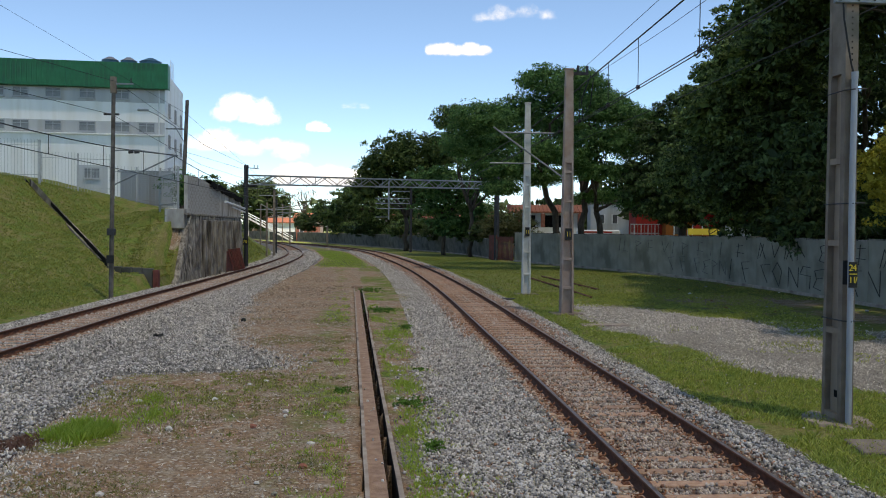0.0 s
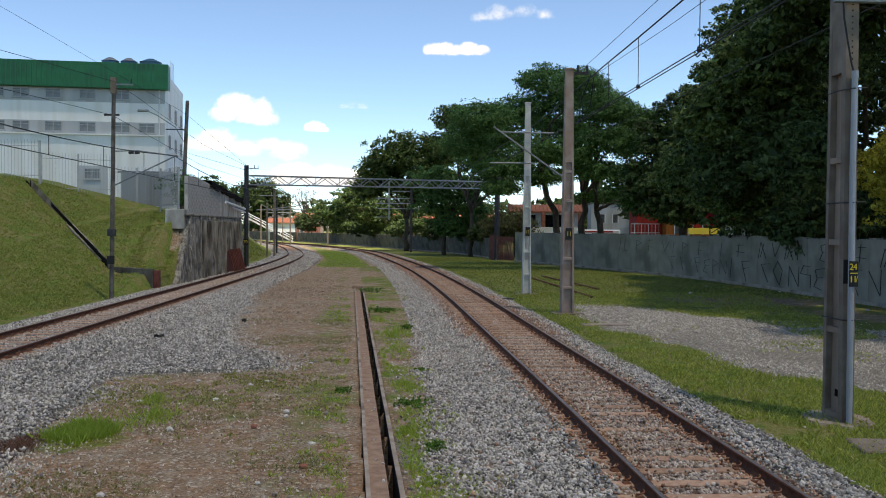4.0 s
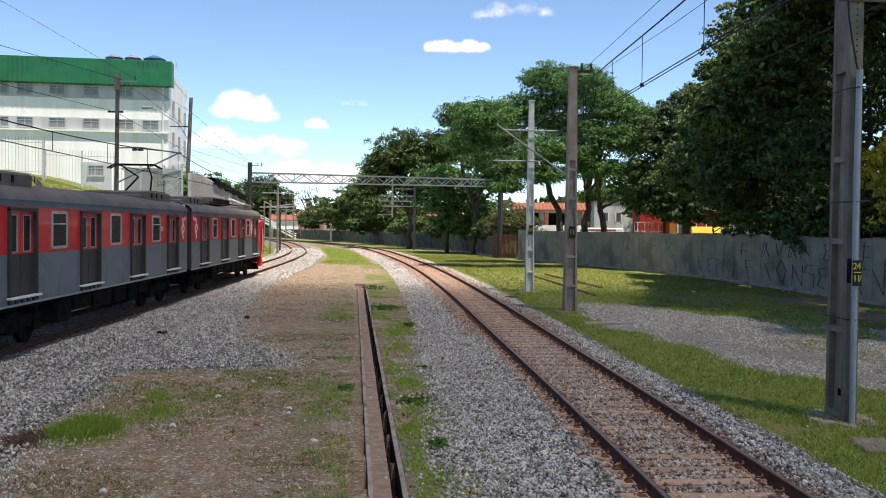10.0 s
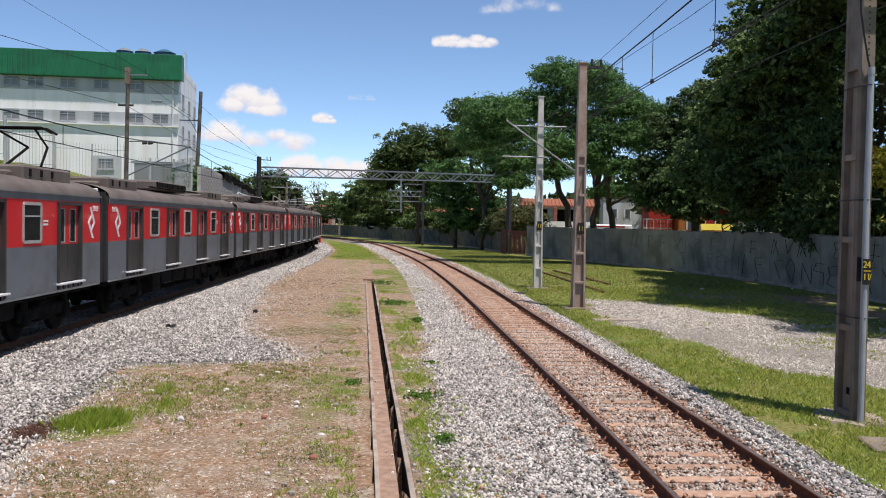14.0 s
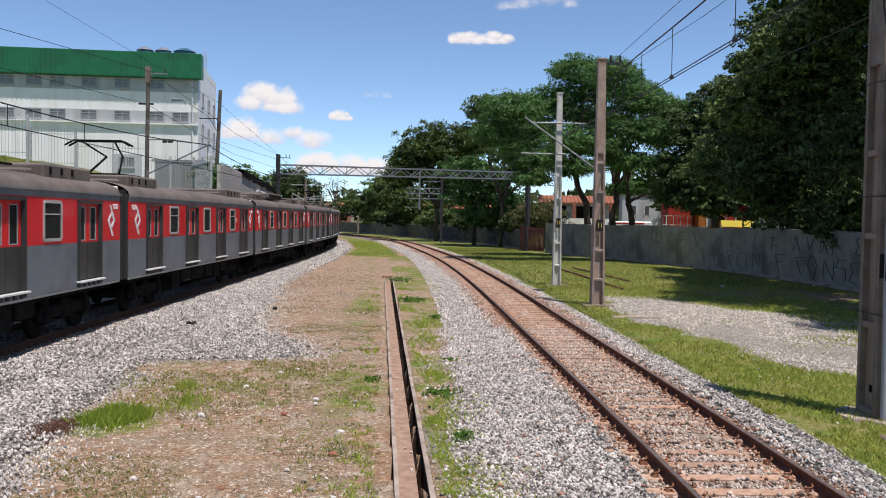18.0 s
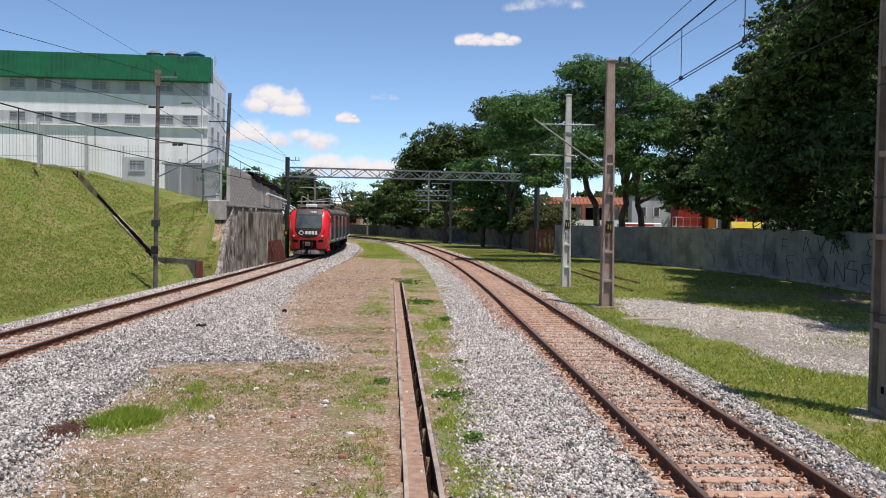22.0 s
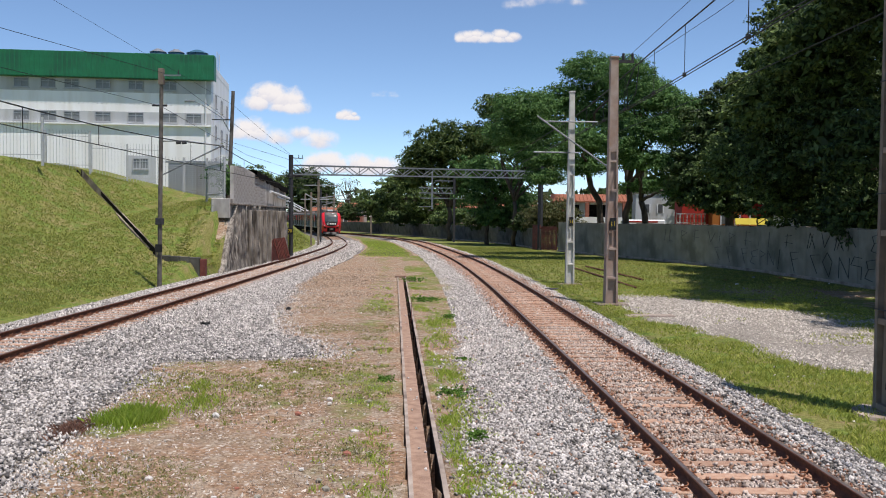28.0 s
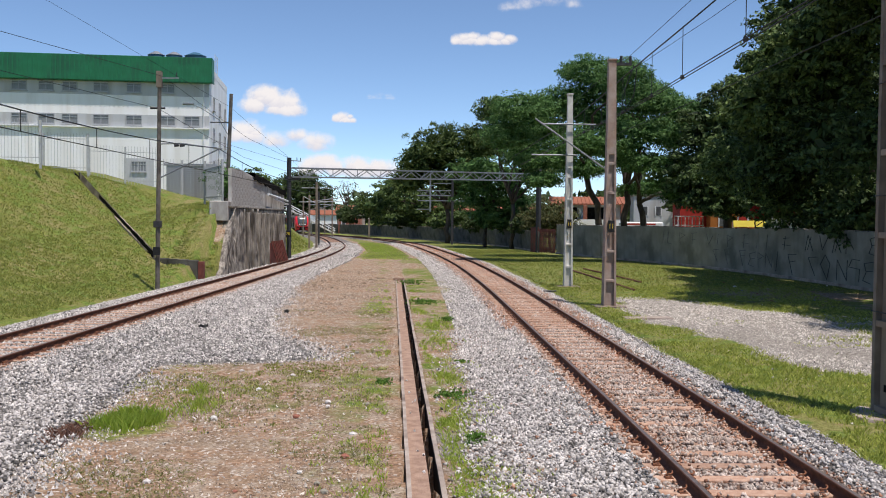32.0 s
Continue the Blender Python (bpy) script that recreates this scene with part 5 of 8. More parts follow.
def build_shed():
    s = thing("block_shed", -12.1, 50.9, 3.85, 0, label="unpainted concrete-block shed with a dark sloping roof edge", category="shed")
    bm = bmesh.new()
    prof = [(0.0, 0.0), (0.0, 2.25), (2.4, 2.3), (16.7, 1.28), (16.7, 0.0)]
    for x in (0.0, -0.2):
        vs = [bm.verts.new((x, y, z)) for y, z in prof]
        bm.faces.new(vs)
    bm.verts.ensure_lookup_table()
    for k in range(5):
        bm.faces.new((bm.verts[k], bm.verts[(k + 1) % 5], bm.verts[5 + (k + 1) % 5], bm.verts[5 + k]))
    part("wall", bm, M_BLOCK, s, "grey block wall with a broken top line")
    rng = random.Random(2)
    block = part("block", boxed(0.0, 0.014, -0.19, 0.19, -0.09, 0.09, 0.004), M_BLOCK, s)
    block.matrix_basis = pose(-0.008, 0.3, 0.12)
    for r in range(11):
        for c in range(22):
            y = 0.25 + c * 0.4 + (0.2 if r % 2 else 0)
            z = 0.11 + r * 0.2
            top = np.interp(y, [0, 2.4, 18.5], [2.25, 2.3, 1.15])
            if z + 0.1 < top and y < 9.0:
                again(block, -0.009 + rng.uniform(0, 0.004), y, z, parent=s)
    bm = bmesh.new()
    prev = None
    for k in range(36):
        y = 5.6 + k * 0.318
        z = np.interp(y, [2.4, 18.5], [2.34, 1.22]) + rng.uniform(0.05, 0.22)
        a = [bm.verts.new(v) for v in ((0.12, y, z - 0.36), (0.16, y, z), (-0.9, y, z + 0.1), (-0.9, y, z - 0.1))]
        if prev:
            for q in range(4):
                bm.faces.new((prev[q], prev[(q + 1) % 4], a[(q + 1) % 4], a[q]))
        prev = a
    part("roof", bm, T_UNDER, s, "dark ragged roof edge")
    part("pipe", tubed([(0.25, 9.5, 1.05), (0.3, 16.4, 0.74)], 0.09, 8), M_STEEL_P, s, "white pipe along the wall")
    part("pipe", tubed([(0.25, 12.0, 0.75), (0.3, 16.6, 0.5)], 0.06, 8), M_STEEL_P, s, "white pipe along the wall")
    part("base_wall", boxed(-1.05, 0.0, -0.9, -0.02, -0.75, 0.35, 0.03), M_BLOCK, s, "pale plastered base with dirt stains")


build_shed()


def earth_slope():
    """The bank's grassy end against the leaning wall, with bare red earth under the shed's corner."""
    nx, ny = 12, 30
    X, Y = np.meshgrid(np.linspace(-13.9, -12.03, nx), np.linspace(45.25, 50.95, ny))
    edge = np.interp(Y, [45.2, 48.0, 49.5, 50.5, 50.9], [1.02, 1.05, 2.3, 3.3, 3.5])
    w = step01(X, -13.9, -12.6)
    Z = (hill(np.full_like(Y, -13.9), Y) + 0.04) * (1 - w) + edge * w + 0.12 * (fbm(X, Y, 1.6, 61) - 0.5)
    Z = np.where(Y < 47.9, Z * (1 - step01(X, -12.6, -12.05)), Z)
    Z[:, -1] = -0.1
    i = (np.arange(ny - 1)[:, None] * nx + np.arange(nx - 1)).ravel()
    ob = pieces("earth_slope", np.column_stack([X.ravel(), Y.ravel(), Z.ravel()]), np.column_stack([i, i + 1, i + nx + 1, i + nx]), M_GROUND, smooth=True)
    bare = np.exp(-(((X + 12.7) / 0.75) ** 2 + ((Y - 49.7) / 0.8) ** 2)) + 0.5 * np.exp(-(((X + 12.9) / 0.5) ** 2 + ((Y - 46.6) / 0.7) ** 2))
    for name, val in (("grass", 1.0 - 1.15 * bare), ("gravel", bare * 0)):
        at = ob.data.attributes.new(name, "FLOAT", "POINT")
        at.data.foreach_set("value", np.clip(val, 0, 1).astype(np.float32).ravel())
    tagged(ob, "grassy bank end with bare reddish earth at the shed's corner", "earth", kind="structure")
    rng = np.random.RandomState(62)
    pick = rng.randint(0, X.size, 2600)
    ok = (bare.ravel()[pick] < 0.45) & (X.ravel()[pick] < -12.2)
    pick = pick[ok]
    x, y = X.ravel()[pick] + rng.uniform(-0.08, 0.08, len(pick)), Y.ravel()[pick] + rng.uniform(-0.09, 0.09, len(pick))
    return x, y, Z.ravel()[pick]


SLOPE_GRASS = earth_slope()

# ---- the white building on the bank ----
def build_building():
    b = thing("apartment_building", -21.6, 85.0, 3.0, 0, label="white and grey striped four-storey building with green roof fascia", category="building")
    W, D, H = 46.0, 14.0, 15.35
    b.matrix_basis = pose(-22.35, 85.0, 3.0, 0, 0, 7.0)
    zf = H - 2.3
    part("wall", boxed(-W, 0, 0, 0.3, 0, zf), M_PAINT_W, b, "white facade")
    part("wall", boxed(-0.3, 0, 0.3, D, 0, H - 1.2), M_PAINT_W, b, "white side wall")
    part("wall", boxed(-W, -0.3, D - 0.3, D, 0, zf), M_PAINT_W, b)
    part("wall", boxed(-W, -W + 0.3, 0.3, D - 0.3, 0, zf), M_PAINT_W, b)
    part("band", boxed(-W, 0.0, -0.012, 0.0, zf - 1.3, zf), M_PAINT_L, b, "grey painted band")
    part("band", boxed(-W, 0.0, -0.012, 0.0, zf - 4.25, zf - 3.1), M_PAINT_L, b, "grey painted band")
    part("ledge", boxed(-W, 0.05, -0.27, 0, zf - 4.38, zf - 4.25), M_PAINT_W, b, "thin projecting ledge")
    part("roof", boxed(-W + 0.3, -0.3, 0.3, D - 0.3, zf - 0.2, zf), T_ROOF, b)
    # ribbed green fascia
    n = int(W / 0.42)
    fascia = part("fascia", boxed(-W - 0.2, 0.35, -0.68, -0.56, zf, H, 0.02), M_GREEN, b, "ribbed green steel fascia")
    rib = part("rib", boxed(-0.07, 0.07, -0.715, -0.68, zf - 0.03, H - 0.02), M_GREEN, fascia)
    rib.matrix_basis = pose(0.1, 0, 0)
    for k in range(1, n):
        again(rib, 0.1 - k * 0.42, 0, 0, parent=fascia)
    part("fascia_return", boxed(0.27, 0.36, -0.68, 0.9, zf, H, 0.02), M_GREEN, b, "green fascia corner")
    part("eave", boxed(-W - 0.2, 0.3, -0.66, 0.0, zf - 0.05, zf), M_GREEN, b)
    # roof stair on the side
    part("parapet", boxed(-0.25, 0.02, 0.5, D, H - 1.2, H - 0.6), M_PAINT_W, b)
    bm = bmesh.new()
    for dy in (4.0, 6.0):
        tube(bm, [(0, dy, H - 1), (0, dy, H + 1.2)], 0.03, 4)
    for q in range(8):
        tube(bm, [(0, 4.0, H - 0.8 + q * 0.27), (0, 6.0, H - 0.8 + q * 0.27)], 0.025, 4)
    part("roof_ladder", bm, M_STEEL_P, b, "light steel ladder frame")

    win_meshes = {}

    def window(x, z, w, h, side=False):
        key = (w, h)
        if key not in win_meshes:
            o = part("window", boxed(-w / 2, w / 2, -0.012, 0.02, -h / 2, h / 2), M_GLASSB, b, "sliding window")
            fr = bmesh.new()
            for q in (-1, 1):
                box(fr, q * w / 2 - 0.03, q * w / 2 + 0.03, -0.06, -0.012, -h / 2 - 0.05, h / 2 + 0.05)
                box(fr, -w / 2, w / 2, -0.055, -0.012, q * h / 2 - 0.05, q * h / 2 + 0.05)
            box(fr, -0.03, 0.03, -0.05, -0.012, -h / 2, h / 2)
            box(fr, -w / 2, w / 2, -0.05, -0.012, h * 0.18, h * 0.18 + 0.04)
            f2 = part("window_frame", fr, M_PAINT_G, o, "grey metal frame")
            s2 = part("sill", boxed(-w / 2 - 0.1, w / 2 + 0.1, -0.12, -0.012, -h / 2 - 0.12, -h / 2 - 0.05), M_PAINT_G, o)
            win_meshes[key] = (o, f2, s2)
            o.matrix_basis = pose(x, -0.03, z) if not side else pose(0.03, x, z, 0, 0, 90)
            return
        o, f2, s2 = win_meshes[key]
        n2 = again(o, 0, 0, 0, parent=b)
        n2.matrix_basis = pose(x, -0.03, z) if not side else pose(0.03, x, z, 0, 0, 90)
        for c in (f2, s2):
            cc = c.copy()
            scene.collection.objects.link(cc)
            cc.parent = n2

    xs = [-3.86, -6.92, -9.9, -12.7, -14.8, -17.2, -20.5, -23.5, -27, -30, -33.5, -37, -40]
    for x in xs:
        window(x, zf - 0.58, 1.3, 0.85)
    for x in [-1.61] + xs:
        window(x, zf - 3.62, 1.4, 0.9)
    window(-6.5, zf - 7.95, 1.35, 0.95)
    part("band", boxed(-7.85, -5.1, -0.014, 0.0, zf - 9.8, zf - 7.2), M_PAINT_L, b, "grey painted panel")
    for y in (3.0, 7.5, 12.0):
        for z in (zf - 1.6, zf - 4.6, zf - 7.8):
            window(y, z, 1.0, 1.2, side=True)
    # downpipe and rust stain
    part("downpipe", tubed([(-0.5, -0.1, 0.5), (-0.5, -0.1, zf)], 0.07, 6), M_STEEL_P, b)
    for x, r, m, lid in ((-1.6, 1.0, M_TANK, M_TANK), (-3.6, 0.75, M_TANK, M_STEEL_G), (-5.3, 0.78, M_TANK, M_STEEL_G)):
        t = thing("water_tank", 0, 0, 0, label="round roof water tank with domed lid", category="tank", group="roof tanks")
        t.matrix_basis = b.matrix_basis @ pose(x, 2.2, zf)
        bm = bmesh.new()
        bmesh.ops.create_cone(bm, cap_ends=True, segments=20, radius1=r * 0.85, radius2=r, depth=H - zf + 0.62, matrix=Matrix.Translation((0, 0, (H - zf + 0.62) / 2)))
        part("tank_body", bm, m, t)
        bm = bmesh.new()
        bmesh.ops.create_cone(bm, cap_ends=True, segments=20, radius1=r * 1.06, radius2=r * 0.3, depth=0.35, matrix=Matrix.Translation((0, 0, H - zf + 0.78)))
        part("lid", bm, lid, t)


build_building()


# ---- fences on top of the bank ----
def build_fence(x0, y0, x1, y1, z0, z1, h, label, n_posts=3, wall_h=0.0, dark=False):
    M_BAR = M_PAINT_G if dark else M_FENCE
    f = thing("bar_fence", x0, y0, 0, label=label, category="fence", group="bank fences")
    L = math.hypot(x1 - x0, y1 - y0)
    f.matrix_basis = pose(x0, y0, 0, 0, 0, math.degrees(math.atan2(y1 - y0, x1 - x0)))
    zat = lambda u: z0 + (z1 - z0) * u / L
    n = int(L / (0.22 if dark else 0.19))
    bar = None
    for k in range(n):
        u = (k + 0.5) * L / n
        if bar is None:
            bar = part("bar", boxed(-0.010, 0.010, -0.010, 0.010, wall_h, h), M_BAR, f)
            bar.matrix_basis = pose(u, 0, zat(u))
            tip = part("tip", tubed([(0, 0, h), (0, -0.10, h + 0.14)], 0.010, 4), M_BAR, f)
            tip.matrix_basis = pose(u, 0, zat(u))
        else:
            again(bar, u, 0, zat(u), parent=f)
            again(tip, u, 0, zat(u), parent=f)
    for q in (wall_h + 0.25, h - 0.25):
        part("rail", tubed([(0, 0, z0 + q), (L, 0, z1 + q)], 0.025, 4), M_BAR, f)
    for k in range(n_posts):
        u = L * k / (n_posts - 1)
        part("post", boxed(u - 0.06, u + 0.06, -0.06, 0.06, zat(u) - 0.4, zat(u) + h + 0.1), M_BAR, f)
    return f


build_fence(-36.0, 51.0, -23.6, 52.2, 6.45, 6.45, 2.35, "white steel bar fence along the crest", 5)
build_fence(-25.6, 57.0, -22.85, 57.3, 6.15, 6.15, 2.35, "white steel bar fence panel on a low kerb", 2)
build_fence(-23.6, 59.4, -19.4, 61.0, 5.45, 5.45, 2.45, "white steel bar fence before the white building", 3)
build_fence(-19.9, 62.2, -16.9, 63.2, 4.75, 4.75, 2.45, "grey bar gate before a roller shutter", 3, dark=True)
build_fence(-15.6, 58.2, -13.0, 52.4, 4.35, 4.3, 2.3, "dark bar fence with creeper behind", 2, dark=True)


def bank_bits():
    sh = thing("roller_shutter", -19.9, 64.0, 4.4, 8, label="grey roller shutter under a white lintel", category="shutter")
    part("shutter", boxed(0, 3.6, -0.05, 0.05, -0.4, 2.6), M_PAINT_G, sh, "ribbed grey shutter")
    slat = part("slat", boxed(0, 3.6, -0.075, -0.05, 0, 0.05), M_PAINT_G, sh)
    for k in range(1, 18):
        again(slat, 0, 0, k * 0.14, parent=sh)
    part("lintel", boxed(-0.2, 4.0, -0.1, 0.1, 2.6, 2.75), M_STEEL_G, sh)
    part("jamb", boxed(3.6, 3.95, -0.12, 0.12, -0.6, 3.2), M_PAINT_W, sh)
    part("kerb", boxed(-4.4, 4.0, -0.9, -0.6, -0.6, 0.25), M_PAINT_W, sh, "white kerb under the gate")
    p = thing("street_lamp", -16.2, 66.5, 4.3, 0, label="leaning dark utility pole with a curved street lamp", category="lamp post")
    part("pole", tubed([(0, 0, -0.5), (0.35, 0, 8.2)], 0.17, 8, 0.13), M_CONC_DK, p, "grey-brown leaning shaft")
    part("lamp_arm", tubed([(0.1, -0.1, 5.2), (-0.4, -0.5, 6.2), (-1.6, -1.0, 7.0), (-2.2, -1.2, 7.25)], 0.035, 6), M_STEEL_G, p)
    part("lamp_head", boxed(-2.9, -2.1, -1.32, -1.08, 7.2, 7.36, 0.04), M_STEEL_G, p)
    part("bracket", boxed(-1.2, 0.2, -0.05, 0.05, 6.05, 6.12), M_STEEL_D, p)


bank_bits()


def bank_drain():
    """Gutter straight down the bank, then a kerb along its foot."""
    d = thing("bank_gutter", 0, 0, 0, label="dark concrete gutter running down the grass bank", category="gutter", kind="structure")
    run = [(-23.06, 56.04), (-22.40, 55.46), (-21.75, 54.87), (-21.09, 54.23), (-20.42, 53.53), (-19.73, 52.78), (-19.04, 51.97), (-17.78, 49.55), (-16.77, 47.73), (-16.02, 46.61), (-15.40, 45.80), (-14.86, 45.23)]
    u = np.linspace(0, 11, 45)
    xs = np.interp(u, range(12), [q[0] for q in run])
    ys = np.interp(u, range(12), [q[1] for q in run])
    bm = bmesh.new()
    prev = None
    for x, y in zip(xs, ys):
        z = float(hill(np.array([x]), np.array([y]))[0]) + 0.10
        rows = []
        for o, dz in ((-0.42, -0.6), (-0.42, 0.16), (-0.27, 0.16), (-0.25, -0.22), (0.25, -0.22), (0.27, 0.16), (0.42, 0.16), (0.42, -0.6)):
            rows.append(bm.verts.new((x + o * 0.72, y - o * 0.70, z + dz)))
        if prev:
            for q in range(7):
                fc = bm.faces.new((prev[q], prev[q + 1], rows[q + 1], rows[q]))
                fc.material_index = 1 if q in (2, 3, 4) else 0
        prev = rows
    part("gutter", bm, [M_TROUGH, T_UNDER], d)
    for k in range(5):
        x = -14.95 + k * 0.5
        part("kerb", boxed(x, x + 0.49, 45.0 + 0.02 * k, 45.3 + 0.02 * k, -0.2, 1.22 - 0.03 * k, 0.02), M_WALL_DARK, d, "dark stained kerb stone")
    part("end_block", boxed(-12.44, -12.16, 45.1, 45.45, -0.2, 1.02, 0.02), M_GATE, d, "brown end block")


bank_drain()


# ---- overhead wires ----
def wire(pts, r, parent, name="wire"):
    part(name, tubed(pts, r, 5), M_WIRE, parent)


def build_wires():
    w = thing("overhead_wires", label="carrier, twin contact wires and droppers beside the near track", category="wires", group="overhead wires")
    ys = np.concatenate([np.arange(2, 40, 3.0), np.arange(40, 80, 6.0)])
    near = lambda y: 7.25 + np.interp(y, [0, 34, 80], [0, 0, -1.6])
    for o in (-0.07, 0.07):
        wire([(near(y) + o, y, 7.62) for y in ys], 0.016, w, "contact_wire")
    carrier = lambda y: 9.13 + 0.12 * ((y - 33.7) / 15) ** 2 * (y < 33.7) - np.interp(y, [33.7, 44], [0, 0.5])
    wire([(near(y), y, carrier(y)) for y in ys], 0.024, w, "carrier_wire")
    for y in (9, 15.5, 21.6, 27.3, 31.3, 36, 40, 44, 50):
        part("dropper", tubed([(near(y), y, 7.62), (near(y), y, carrier(y))], 0.013, 4), M_WIRE, w)
        part("clamp", boxed(near(y) - 0.05, near(y) + 0.05, y - 0.04, y + 0.04, 7.58, 7.70), M_WIRE, w)
    line, zc, zm, sup = LEFT, 5.2, 6.3, [2.0, 39, 69, 96, 140]
    w = thing("overhead_wires", label="contact and carrier wires over the curved track", category="wires", group="overhead wires")
    ss = np.arange(1.0, 138, 2.0)
    wire([(*line.at(s), zc) for s in ss], 0.014, w, "contact_wire")

    def sag(s):
        for a, b in zip(sup, sup[1:]):
            if a <= s <= b:
                u = (s - a) / (b - a)
                return zm - (zm - zc - 0.5) * 4 * u * (1 - u)
        return zm

    wire([(*line.at(s), sag(s)) for s in ss], 0.018, w, "carrier_wire")
    s = 7.0
    while s < 70:
        part("dropper", tubed([(*line.at(s), zc), (*line.at(s), sag(s))], 0.012, 4), M_WIRE, w)
        s += 4.6
    w = thing("feeder_wires", label="thin feeder wires strung between the pole heads", category="wires", group="overhead wires")
    wire([(7.0, 2, 9.75), (7.0, 14.75, 9.6), (7.0, 24, 9.55), (6.9, 33.7, 9.4), (6.6, 43.75, 9.3), (8.4, 71.5, 8.0)], 0.009, w)
    wire([(7.3, 2, 8.9), (7.3, 15, 8.7), (7.2, 24, 8.75), (7.0, 33.7, 8.9)], 0.008, w)
    wire([(9.0, 2, 7.6), (9.0, 14, 7.5), (9.0, 30, 7.55), (8.6, 45, 7.6)], 0.012, w)
    wire([(-14, 10, 9.0), (-13.2, 25, 8.6), (-12.3, 39, 9.4), (-12.1, 55, 8.2), (-11.9, 69.2, 7.9), (-13.6, 95.5, 7.0)], 0.010, w)
    wire([(-14, 10, 8.0), (-13.3, 25, 7.5), (-12.5, 39, 8.0), (-12.3, 55, 7.0), (-12.0, 69.2, 6.9)], 0.010, w)
    wire([(-30, 30, 17.5), (-22, 50, 15.2), (-15.9, 66.5, 11.5), (-12, 69, 8)], 0.010, w)
    wire([(-17, 66, 9.0), (-12, 69.2, 7.6)], 0.012, w)


build_wires()

# ---- trees ----
def leaves(centres, per, spread, size, rng, flat=0.6, droop=0.0):
    """Leaf clumps round the given centres: leaves lie on each clump's rounded top and sides, facing outwards."""
    n = len(centres) * per
    rad = np.repeat(spread * (0.55 + 0.95 * rng.rand(len(centres), 1)), per, 0)
    u = rng.randn(n, 3)
    u[:, 2] = np.abs(u[:, 2]) - 0.45
    u /= np.linalg.norm(u, axis=1, keepdims=True)
    c = np.repeat(centres, per, 0) + u * rad * (0.45 + 0.62 * rng.rand(n, 1) ** 0.6) * np.array([1, 1, flat])
    face = u + rng.randn(n, 3) * 0.5 + np.array([0, 0, 0.45])
    d = np.cross(face, rng.randn(n, 3)) if not droop else u + rng.randn(n, 3) * 0.45 + np.array([0, 0, 0.25 - droop])
    d /= np.linalg.norm(d, axis=1, keepdims=True) + 1e-6
    s = np.cross(d, face)
    s /= np.linalg.norm(s, axis=1, keepdims=True) + 1e-6
    L = size * (0.6 + 0.8 * rng.rand(n, 1))
    a, b = d * L, s * L * (0.5 if not droop else 0.3)
    v = np.stack([c - a * 0.5, c + b * 0.5, c + a * 0.6, c - b * 0.5], 1).reshape(-1, 3)
    f = np.arange(n * 4).reshape(n, 4)
    return v, f


def shell_points(blobs, n, rng, fill=0.62):
    """Clump centres in the outer part of a set of ellipsoids, outside the others' cores."""
    vol = np.array([b[3] * b[4] * b[5] for b in blobs]) ** (2 / 3)
    out = []
    for i, (b, k) in enumerate(zip(blobs, (n * vol / vol.sum()).astype(int) + 1)):
        d = rng.randn(k * 2, 3)
        d /= np.linalg.norm(d, axis=1, keepdims=True)
        r = fill + (1 - fill) * rng.rand(k * 2, 1) ** 0.6
        r *= 1 + 0.16 * np.sin(d[:, :1] * 5 + b[0]) * np.cos(d[:, 1:2] * 4) + 0.10 * rng.randn(k * 2, 1)
        p = np.array(b[:3]) + d * r * np.array(b[3:6])
        deep = np.zeros(len(p), bool)
        for j, o in enumerate(blobs):
            if j != i:
                deep |= (((p - np.array(o[:3])) / np.array(o[3:6])) ** 2).sum(1) < 0.5
        out.append(p[~deep][:k])
    return np.vstack(out)


def limb(bm, a, b, r0, r1, rng, bend=0.12):
    a, b = Vector(a), Vector(b)
    L = (b - a).length
    pts = [a]
    for k in range(1, 5):
        pts.append(a.lerp(b, k / 5) + Vector((rng.uniform(-1, 1), rng.uniform(-1, 1), rng.uniform(-0.3, 0.9))) * L * bend * 0.5)
    pts.append(b)
    tube(bm, pts, r0, 7, r1)
    return pts


